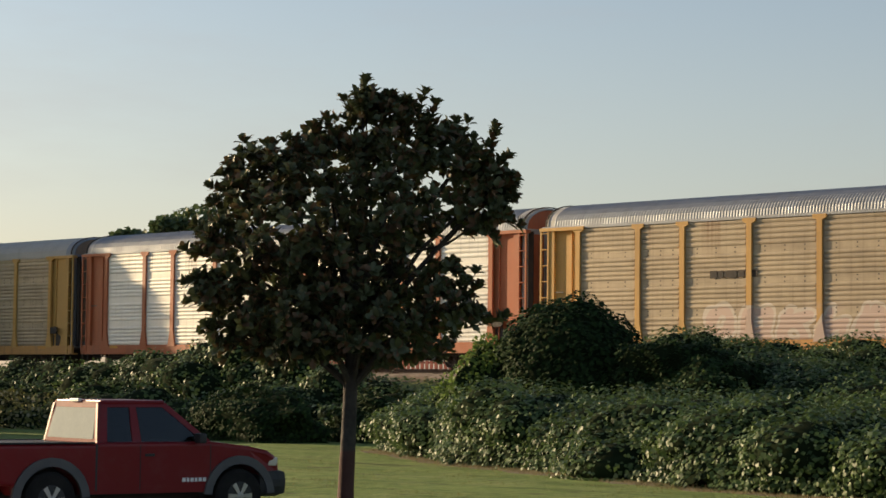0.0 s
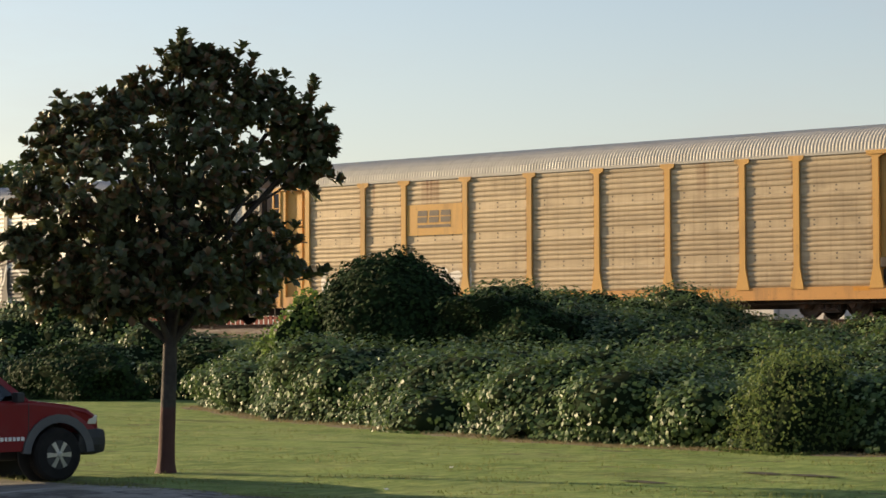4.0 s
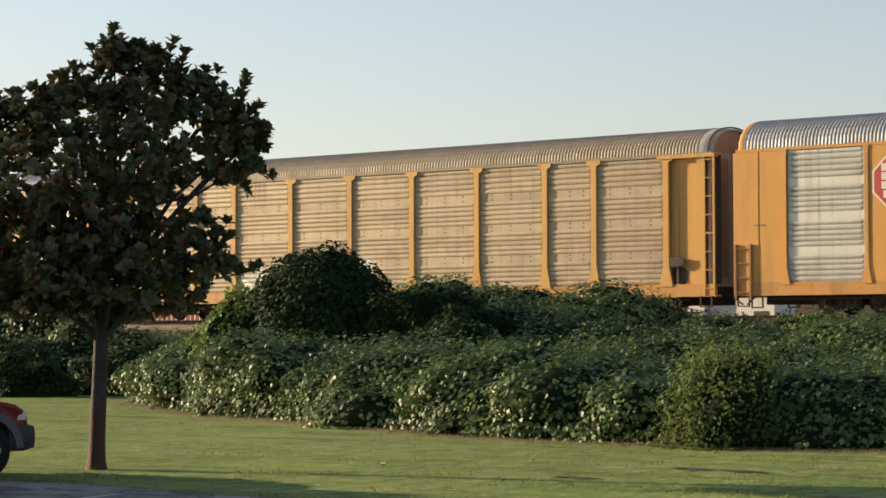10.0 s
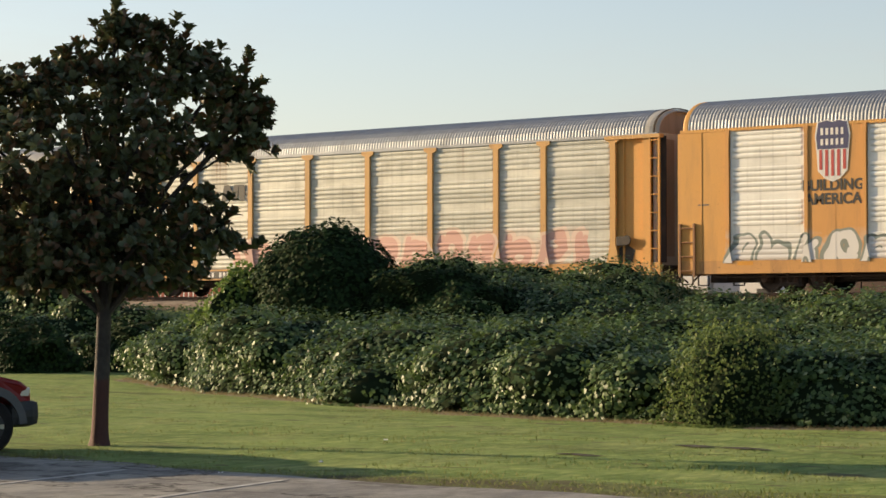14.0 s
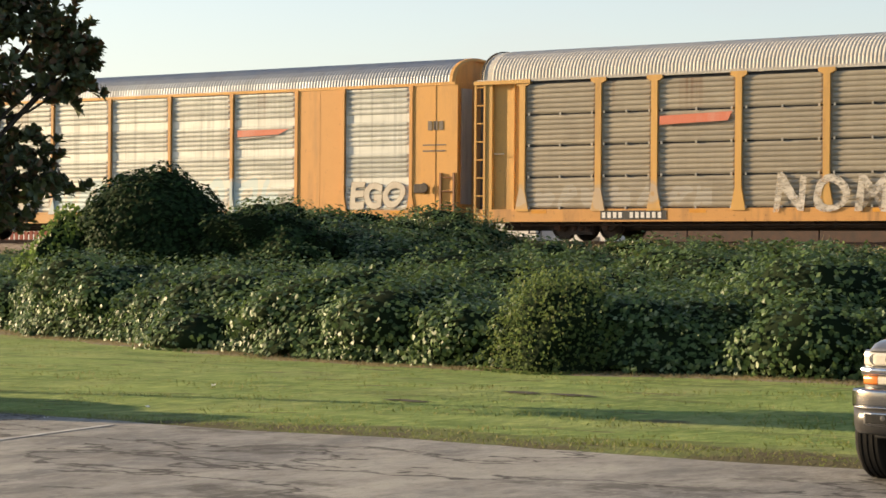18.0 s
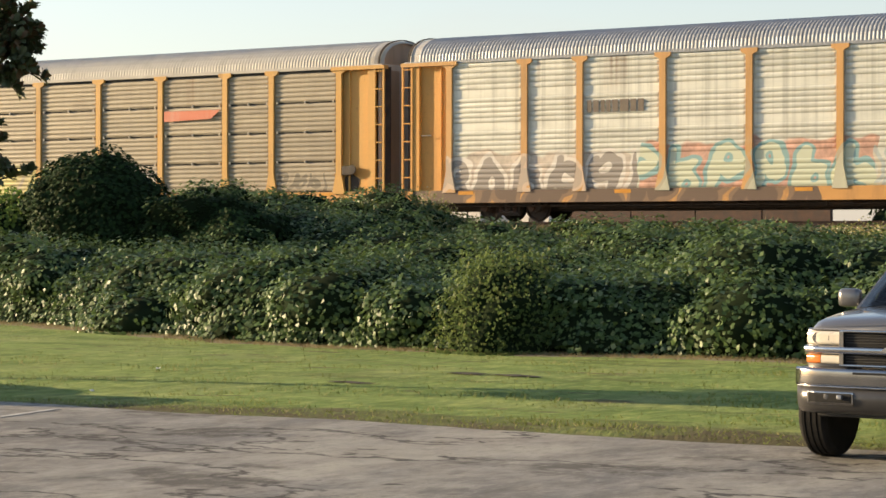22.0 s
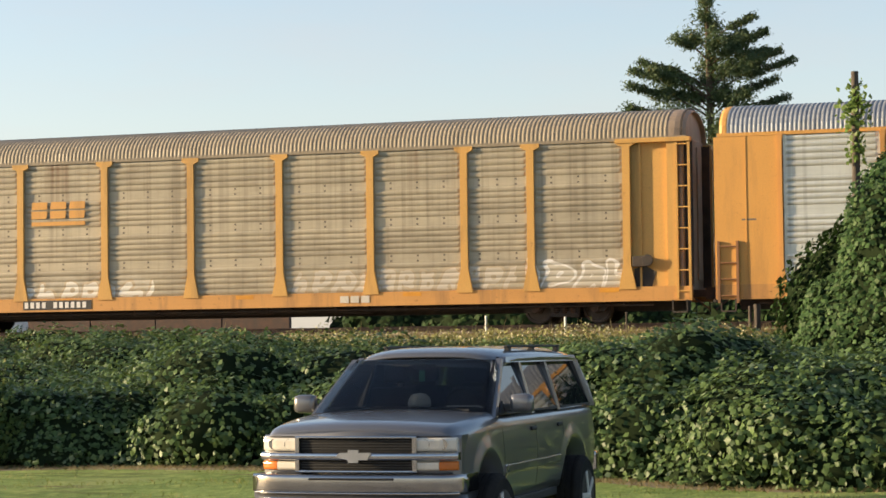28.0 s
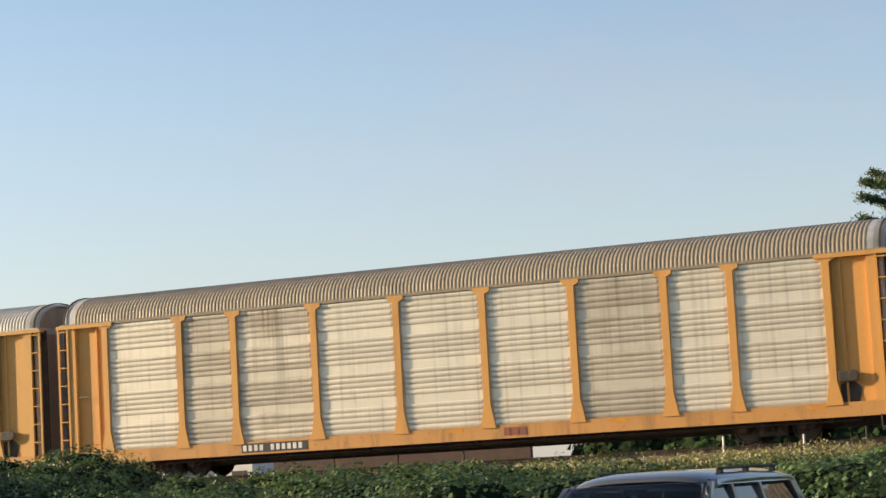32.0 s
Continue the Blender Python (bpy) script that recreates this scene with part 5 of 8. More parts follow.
def leaf_cloud(name, pts, nrm, size, rng, spread=0.7, narrow=0.8, droop=0.0):
    """Many folded leaves: at each point one kite of four corners, folded along its rib. Returns a mesh."""
    n = len(pts)
    nrm = nrm + rng.normal(0, spread, (n, 3))
    nrm /= np.linalg.norm(nrm, axis=1)[:, None] + 1e-9
    ref = rng.normal(0, 1, (n, 3))
    ref[:, 2] -= droop
    along = ref - (ref * nrm).sum(1)[:, None] * nrm
    along /= np.linalg.norm(along, axis=1)[:, None] + 1e-9
    side = np.cross(nrm, along)
    s = (size * rng.uniform(0.65, 1.25, n))[:, None]
    fold = nrm * s * 0.16
    v = np.empty((n, 4, 3))
    v[:, 0] = pts - along * s * 0.5
    v[:, 1] = pts + side * s * 0.5 * narrow - fold - along * s * 0.08
    v[:, 2] = pts + along * s * 0.5 - fold * 0.6
    v[:, 3] = pts - side * s * 0.5 * narrow - fold - along * s * 0.08
    return tri_mesh(name, v.reshape(-1, 3), (np.arange(n)[:, None, None] * 4 + np.array([[0, 1, 2], [0, 2, 3]])[None]).reshape(-1, 3))


def tri_mesh(name, verts, tris):
    me = bpy.data.meshes.new(name)
    me.vertices.add(len(verts))
    me.vertices.foreach_set("co", np.asarray(verts, dtype=np.float32).ravel())
    me.loops.add(len(tris) * 3)
    me.loops.foreach_set("vertex_index", np.asarray(tris, dtype=np.int32).ravel())
    me.polygons.add(len(tris))
    me.polygons.foreach_set("loop_start", np.arange(0, len(tris) * 3, 3, dtype=np.int32))
    me.update(calc_edges=True)
    me.validate()
    me.materials.append(None)
    return me


# its dry colour is a pale green that paints glints of light on leaves
KUDZU = leaf_material("kudzu_leaves", (0.021, 0.048, 0.020), (0.110, 0.172, 0.056), dry=(0.19, 0.24, 0.14), dry_glint_part=0.06, rough=0.45, through=0.24, spec=0.2)
# paler copy of the kudzu leaves with sunlight put into the colour
KUDZU_BRIGHT = leaf_material("sunlit_kudzu_leaves", (0.075, 0.125, 0.030), (0.155, 0.235, 0.060), dry=(0.26, 0.31, 0.16), dry_glint_part=0.06, rough=0.5, through=0.4, spec=0.16)
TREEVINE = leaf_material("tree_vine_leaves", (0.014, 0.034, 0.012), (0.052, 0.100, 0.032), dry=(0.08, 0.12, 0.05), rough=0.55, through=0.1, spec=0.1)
# kudzu leaves once more, darker: shade is put into the colour
SHADEVINE = leaf_material("shaded_vine_leaves", (0.009, 0.021, 0.008), (0.026, 0.052, 0.016), dry=(0.045, 0.07, 0.025), rough=0.65, through=0.06, spec=0.06)
SHRUB = leaf_material("dry_shrub_leaves", (0.056, 0.092, 0.028), (0.130, 0.178, 0.060), dry=(0.14, 0.15, 0.06), dry_glint_part=0.1, through=0.4, rough=0.65, spec=0.08)
SHOULDER = leaf_material("shoulder_weed_leaves", (0.09, 0.105, 0.03), (0.24, 0.235, 0.09), dry=(0.46, 0.42, 0.29), dry_glint_part=0.22, rough=0.6, through=0.15, spec=0.12)
MAGNOLIA = leaf_material("magnolia_leaves", (0.046, 0.058, 0.031), (0.086, 0.104, 0.046), dry=(0.15, 0.075, 0.042), dry_glint_part=0.24, rough=0.42, through=0.14, spec=0.3)
CEDAR = leaf_material("conifer_needles", (0.046, 0.078, 0.034), (0.095, 0.140, 0.060), dry_glint_part=0.03, rough=0.6)
# near black: the shade among the leaves is put into this colour
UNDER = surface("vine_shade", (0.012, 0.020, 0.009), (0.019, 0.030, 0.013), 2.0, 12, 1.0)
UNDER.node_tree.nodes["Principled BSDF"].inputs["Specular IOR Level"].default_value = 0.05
DRYGRASS = leaf_material("dry_grass", (0.17, 0.14, 0.065), (0.28, 0.23, 0.11), dry=(0.30, 0.22, 0.12), dry_glint_part=0.3, rough=0.8)
TWIG = surface("twig_bark", (0.10, 0.075, 0.05), (0.06, 0.045, 0.032), 6, 40, 0.9)

RIDGE = [(-140, 3.9), (-77, 3.6), (-74.5, 3.1), (-71.8, 3.8), (-66, 3.9), (-60.7, 3.2), (-57, 2.1), (-54, 1.4), (-47, 1.4), (-45.2, 1.9), (-43.6, 3.0), (-42, 3.45), (-39, 3.35), (-36.8, 3.45), (-35.6, 3.4), (-34.6, 3.0), (-34.1, 2.55), (-31.6, 2.3), (-28, 2.0), (-20, 1.7), (-14, 1.5), (-6, 1.4), (10, 1.4), (40, 1.4)]
HEDGE = [(-140, 1.6), (-60, 1.5), (-54, 1.1), (-49, 0.9), (-46.5, 1.2), (-44, 1.45), (-41.5, 1.3), (-38.5, 1.65), (-36, 1.8), (-34.5, 1.6), (-31, 1.45), (-27, 1.5), (-20, 1.35), (-12, 1.4), (0, 1.5), (40, 1.5)]


def canopy(x, y):
    """Top of the vines over the bank: a low hedge along the lawn, a trough, then heaps up to the ridge by the track."""
    foot = lerp_list(x, FOOT) + 0.75 * noise.noise((x * 0.42, 3.3, 0))
    d = y - foot
    if d < -0.6 or y > 57.6:
        return None
    hedge = lerp_list(x, HEDGE) * (1.0 - 0.3 * step01(1.8, 4.5, d))
    top = lerp_list(x, RIDGE)
    u = min(1, max(0, d - 1.5) / max(2.0, 51.5 - foot))
    z = max(hedge, hedge + (top - hedge) * u ** 1.15)
    calm = 1.0 - 0.7 * step01(-58, -54, x) * step01(-45, -48, x)
    z += calm * (0.45 * noise.noise((x * 0.25, y * 0.3, 1.0)) + 0.3 * noise.noise((x * 0.7, y * 0.7, 4.0)) - 0.42)
    z -= calm * step01(1.8, 4.5, d) * step01(52, 48, y) * (0.45 - 0.5 * noise.noise((x * 0.30, y * 0.26, 9.0)))
    z *= step01(-0.55, 0.35, d) ** 0.6
    z -= (z - 2.0) * step01(56.0, 57.5, y)
    return max(z, ground_z(x, y) + (0.05 if d > 0 else -0.1))


def vine_bank():
    rng = np.random.default_rng(3)
    xs = np.arange(-100, 18, 0.29)
    verts, faces, index = [], [], {}
    ys = np.arange(28, 57.7, 0.29)
    for i, x in enumerate(xs):
        for j, y in enumerate(ys):
            z = canopy(x, y)
            if z is not None:
                index[i, j] = len(verts)
                verts.append((x, y, z - 0.14))
    for (i, j), a in index.items():
        q = [index.get(k) for k in ((i, j), (i + 1, j), (i + 1, j + 1), (i, j + 1))]
        if None not in q:
            faces.append(q)
    me = bpy.data.meshes.new("vine_mat")
    me.from_pydata(verts, [], faces)
    me.materials.append(None)
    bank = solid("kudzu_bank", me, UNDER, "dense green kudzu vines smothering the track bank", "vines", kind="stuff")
    v = np.array(verts)
    f = np.array(faces)
    a, b, c, d = (v[f[:, k]] for k in range(4))
    n = np.cross(c - a, d - b)
    area = np.linalg.norm(n, axis=1) * 0.5
    n /= np.linalg.norm(n, axis=1)[:, None]
    n *= np.sign(n[:, 2:3])
    mid = (a + b + c + d) / 4
    near = mid[:, 1] - np.interp(mid[:, 0], [q[0] for q in FOOT], [q[1] for q in FOOT])
    dens = np.where(mid[:, 0] < -55, 50, np.where(mid[:, 0] < -20, 90, 110)) * np.where(mid[:, 1] > 46, 0.75, 1.0) * np.where(near < 2.5, 1.5, 1.0)
    count = rng.poisson(dens * area)
    idx = np.repeat(np.arange(len(f)), count)
    u, w = rng.random((2, len(idx)))
    p = (a[idx] * ((1 - u) * (1 - w))[:, None] + b[idx] * (u * (1 - w))[:, None] + c[idx] * (u * w)[:, None] + d[idx] * ((1 - u) * w)[:, None])
    p += n[idx] * rng.uniform(0.0, 0.26, (len(idx), 1))
    nn = n[idx] * 0.8 + np.array([0.0, -0.12, 0.28])
    size = np.where(p[:, 0] < -55, 0.17, np.where(p[:, 0] < -20, 0.125, 0.105))
    # lobes of vine piled over one another, each a leafy dome with its own lit and shaded side
    dice = random.Random(31)
    dome = bmesh.new()
    bmesh.ops.create_icosphere(dome, subdivisions=2, radius=1.0)
    ball_v, ball_f = np.array([q.co for q in dome.verts]), np.array([[q.index for q in t.verts] for t in dome.faces])
    dome.free()
    shade_v, shade_f, lp, ln, ls, total, heaps = [], [], [], [], [], 0, []
    x = -80.0
    while x < 6:
        far = x < -55
        if -54.5 < x < -47.0:
            x += 0.5
            continue
        foot_y = lerp_list(x, FOOT)
        d = 0.15 + dice.uniform(0, 0.5)
        while foot_y + d < 55.5:
            lx, ly = x + dice.uniform(-0.7, 0.7), foot_y + d
            base = canopy(lx, ly)
            grow = 1.25 if far else 1.0
            r = dice.uniform(0.55, 1.15) * grow
            heap = d > 2.4 and ly < 48.8 and not (lx > -17 and ly > 44) and all(math.hypot(lx - hx, ly - hy) > 1.9 * grow for hx, hy in heaps)
            if heap:
                r = dice.uniform(1.2, 1.85) * grow
                heaps.append((lx, ly))
            elif d > 2.4 and ly < 48.8:
                r *= 0.7
            rad = np.array((r * dice.uniform(0.9, 1.35), r, r * dice.uniform(0.62, 0.9)))
            if base is not None:
                mid_z = max(base - rad[2] * ((0.12 if heap else 0.35) + 0.45 * step01(-24, -18, lx) * step01(41, 47, ly)), 0.12)
                o = np.array((lx, ly, mid_z))
                wob = np.array([1 + 0.22 * noise.noise(tuple(q * 1.7 + o)) for q in ball_v])[:, None]
                body = o + ball_v * rad * wob * 0.84
                body[:, 2] = np.maximum(body[:, 2], 0.02)
                shade_v.append(body)
                shade_f.append(ball_f + total)
                total += len(ball_v)
                count_l = int((95 if far else 250 if lx < -20 else 300) * 4.4 * r * r / (1.5 if far else 1))
                q = rng.normal(0, 1, (count_l, 3))
                q /= np.linalg.norm(q, axis=1)[:, None]
                q = q[(q[:, 2] > -0.55) & (q[:, 1] < 0.6)]
                k = np.array([1 + 0.22 * noise.noise(tuple(w * 1.7 + o)) for w in q])[:, None]
                pts_l = o + q * rad * k * rng.uniform(0.86, 1.14, (len(q), 1))
                pts_l[:, 2] = np.maximum(pts_l[:, 2], 0.03)
                lp.append(pts_l)
                w = q / rad
                ln.append(w / np.linalg.norm(w, axis=1)[:, None] * 0.85 + np.array([0.0, 0.0, 0.25]))
                ls.append(np.full(len(q), 0.16 if far else 0.12 if lx < -20 else 0.11))
            d += r * dice.uniform(1.0, 1.7) + 0.04 * d
        x += dice.uniform(0.75, 1.25) * (1.5 if far else 1.0)
    p, nn, size = np.concatenate([p, *lp]), np.concatenate([nn, *ln]), np.concatenate([size, *ls])
    # closed shells under the lobes' leaves, coloured as deep shade
    part("stems", tri_mesh("stems", np.concatenate(shade_v), np.concatenate(shade_f)), UNDER, bank, "dark shells coloured as the shade inside the vine lobes")
    m2 = 16000
    fx = rng.uniform(-60, 14, m2)
    fd = rng.uniform(-0.55, 0.7, m2)
    fy = np.interp(fx, [q[0] for q in FOOT], [q[1] for q in FOOT]) + fd
    p = np.concatenate([p, np.stack([fx, fy, rng.uniform(0.02, 0.28, m2) + np.maximum(0, fd + 0.2) * 0.5], 1)])
    nn = np.concatenate([nn, np.tile((-0.1, -0.8, 0.5), (m2, 1))])
    size = np.concatenate([size, np.full(m2, 0.11)])
    part("leaves", leaf_cloud("leaves", p, nn, size, rng, 0.34, 0.95), KUDZU, bank, "broad green leaves")


vine_bank()


def mound(name, label, category, center, radii, count, size, mat, seed, lump=0.28, kind="", floor=0.0, spread=0.28, rough_top=0.0, square=0.0, up=0.0):
    """A plant heap: a lumpy dome of shade with leaves all over it."""
    rng = np.random.default_rng(seed)
    cx, cy, cz = center
    rx, ry, rz = radii

    def shape(d):
        k = 1 + lump * noise.noise((d[0] * 1.6 + seed, d[1] * 1.6, d[2] * 1.6)) + lump * 0.6 * noise.noise((d[0] * 3.7, d[1] * 3.7 + seed, d[2] * 3.7))
        if square:
            k *= (abs(d[0]) ** square + abs(d[1]) ** square + abs(d[2]) ** square) ** (-1 / square)
        return k
    bm = bmesh.new()
    bmesh.ops.create_icosphere(bm, subdivisions=4, radius=1.0)
    for vert in bm.verts:
        d = vert.co.normalized()
        k = shape(d) * 0.95
        vert.co = Vector((cx + d.x * rx * k, cy + d.y * ry * k, max(floor, cz + d.z * rz * k)))
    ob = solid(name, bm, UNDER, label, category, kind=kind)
    d = rng.normal(0, 1, (count, 3))
    d /= np.linalg.norm(d, axis=1)[:, None]
    d = d[(d[:, 2] > -0.5) & (d[:, 1] < 0.75)]
    k = np.array([shape(q) for q in d])[:, None]
    p = np.array(center) + d * np.array(radii) * k * rng.uniform(0.95, 0.95 + rough_top + 0.24 / (sum(radii) / 3), (len(d), 1))
    p[:, 2] = np.maximum(p[:, 2], floor + 0.03)
    n = d / np.array(radii)
    n /= np.linalg.norm(n, axis=1)[:, None]
    part("leaves", leaf_cloud("leaves", p, n * (1 - 0.4 * up) + np.array([0.0, 0.0, 0.05 + 0.5 * up]), np.full(len(p), size), rng, spread, 0.9), mat, ob, "green leaves")
    return ob


# the dark leaf colour of these two shrubs stands for shade on them
mound("vine_covered_shrub", "round shrub smothered in kudzu, leaves darkened as in shade", "shrub", (-40.95, 46.8, 2.15), (2.12, 1.7, 2.15), 11000, 0.14, SHADEVINE, 11, 0.13, floor=0.5, spread=0.3, square=2.7, up=0.7)
mound("vine_covered_shrub", "low shrub under kudzu beside the round one, leaves darkened as in shade", "shrub", (-37.2, 46.9, 1.55), (2.6, 1.7, 1.7), 9500, 0.135, SHADEVINE, 14, 0.42, floor=0.3, spread=0.35, up=0.6)
mound("vine_covered_shrub", "leafy shrub beside the round one, leaves coloured as sunlit", "shrub", (-43.3, 46.0, 1.1), (0.95, 1.1, 2.1), 4200, 0.13, KUDZU_BRIGHT, 5, 0.3, floor=0.2, spread=0.7)
mound("vine_covered_shrub", "low shrub leaning on its neighbour, leaves coloured as sunlit", "shrub", (-44.3, 45.9, 0.8), (0.95, 1.0, 1.35), 3000, 0.13, KUDZU_BRIGHT, 6, 0.3, floor=0.2, spread=0.7)
# leaf colour holds the shade that lies on these two far mounds
mound("kudzu_mound", "low kudzu mound at the far end of the lawn, coloured as if shaded", "vine mound", (-56.3, 48.4, 0.3), (2.9, 1.5, 1.5), 6500, 0.15, SHADEVINE, 51, 0.35, floor=0.0, spread=0.35, up=0.4)
mound("kudzu_mound", "low kudzu mound at the far end of the lawn, coloured as if shaded", "vine mound", (-52.6, 51.4, 0.3), (2.3, 1.5, 1.35), 5500, 0.15, SHADEVINE, 53, 0.35, floor=0.0, spread=0.35, up=0.4)
mound("dry_thicket", "low yellowish thicket at the far end of the lawn", "thicket", (-79.0, 52.6, 0.1), (6.0, 1.3, 1.35), 7000, 0.16, SHOULDER, 61, 0.35, floor=0.0, spread=0.8, rough_top=0.1)
mound("dry_bush", "fine-leaved yellowish bush at the lawn's edge", "bush", (-19.95, 33.9, 0.25), (1.15, 1.2, 1.3), 7500, 0.075, SHRUB, 8, 0.28, floor=0.0, spread=0.9, rough_top=0.12)
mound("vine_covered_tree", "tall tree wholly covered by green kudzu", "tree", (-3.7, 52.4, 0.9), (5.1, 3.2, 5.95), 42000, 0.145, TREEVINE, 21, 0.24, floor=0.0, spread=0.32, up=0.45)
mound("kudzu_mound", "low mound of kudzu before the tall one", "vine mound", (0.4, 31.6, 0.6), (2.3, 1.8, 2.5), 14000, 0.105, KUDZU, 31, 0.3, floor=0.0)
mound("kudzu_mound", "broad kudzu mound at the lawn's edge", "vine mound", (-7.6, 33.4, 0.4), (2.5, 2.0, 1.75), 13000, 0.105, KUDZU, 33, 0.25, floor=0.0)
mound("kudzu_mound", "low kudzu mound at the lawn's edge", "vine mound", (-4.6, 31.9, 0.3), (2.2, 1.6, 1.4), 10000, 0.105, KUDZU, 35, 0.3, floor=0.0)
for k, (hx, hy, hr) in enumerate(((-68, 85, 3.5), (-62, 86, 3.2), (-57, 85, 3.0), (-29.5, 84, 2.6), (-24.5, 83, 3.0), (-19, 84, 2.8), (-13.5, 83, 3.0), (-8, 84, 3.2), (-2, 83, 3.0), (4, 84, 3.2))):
    mound("far_thicket", "dark green thicket beyond the track", "thicket", (hx, hy, 1.8), (hr * 1.15, 1.8, 2.6), 1800, 0.30, SHADEVINE, 70 + k, 0.3, floor=1.2)
# out of view; stands for the trees whose shadow falls on the cars
mound("roadside_thicket", "tall unseen thicket beside the track that shades the cars", "thicket", (-101.0, 55.3, 3.6), (7.5, 1.9, 8.6), 9000, 0.28, KUDZU, 41, 0.3, floor=1.2)
# two invented ones out of view, only to shade the lawn's far end
mound("roadside_thicket", "unseen thicket added to shade the far end of the lawn", "thicket", (-72.0, 42.0, 1.2), (3.2, 3.6, 2.6), 5000, 0.22, KUDZU, 44, 0.25)
mound("roadside_thicket", "unseen thicket added to shade the far end of the lawn", "thicket", (-79.5, 48.0, 1.5), (3.2, 2.6, 5.0), 5000, 0.22, KUDZU, 46, 0.25)
# two more out of view for the shadow on the cars
mound("roadside_thicket", "tall unseen thicket beside the track that shades the cars", "thicket", (-107.5, 55.6, 3.6), (10.0, 1.7, 12.5), 9000, 0.28, KUDZU, 45, 0.25, floor=1.2)
mound("roadside_thicket", "tall unseen thicket beside the track that shades the cars", "thicket", (-119.0, 55.4, 3.0), (6.0, 1.9, 11.0), 5000, 0.32, KUDZU, 42, 0.3, floor=1.2)


def trunk_material():
    m = Nodes("magnolia_bark")
    v = m.coord()
    x, y, z = m.xyz()
    blot = m.noise(v, 5, 4, 0.65)
    c = m.mix(m.ramp(blot, 0.35, 0.65), (0.020, 0.016, 0.014), (0.050, 0.041, 0.035))
    edge = m.math("ADD", z, m.math("MULTIPLY", m.math("SUBTRACT", m.noise(v, 9, 3), 0.5), 0.22))
    c = m.mix(m.ramp(edge, 0.93, 0.99, 1, 0), c, m.mix(blot, (0.042, 0.014, 0.012), (0.090, 0.032, 0.025)))
    m.bump(m.noise(v, 14, 4, 0.7, s=(1, 1, 0.35)), 0.8, 0.03)
    return m.done(c, 0.85)


def tapered_branch(bm, points, r0, r1, n=8):
    """A limb along points, its radius falling from r0 to r1."""
    rings = []
    for k, p in enumerate(points):
        a = Vector(points[max(0, k - 1)])
        b = Vector(points[min(len(points) - 1, k + 1)])
        q = (b - a).to_track_quat("Z", "Y")
        r = r0 + (r1 - r0) * k / (len(points) - 1)
        rings.append([bm.verts.new(Vector(p) + q @ Vector((r * math.cos(2 * math.pi * i / n), r * math.sin(2 * math.pi * i / n), 0))) for i in range(n)])
    for a, b in zip(rings, rings[1:]):
        for i in range(n):
            bm.faces.new((a[i], a[(i + 1) % n], b[(i + 1) % n], b[i]))
    bm.faces.new(rings[0][::-1])
    bm.faces.new(rings[-1])
    return bm


def loft_tube(rings):
    """A closed tube through rings of equal count."""
    bm = bmesh.new()
    rows = [[bm.verts.new(p) for p in ring] for ring in rings]
    n = len(rows[0])
    for a, b in zip(rows, rows[1:]):
        for i in range(n):
            bm.faces.new((a[i], a[(i + 1) % n], b[(i + 1) % n], b[i])).smooth = True
    bm.faces.new(rows[0][::-1])
    bm.faces.new(rows[-1])
    return bm


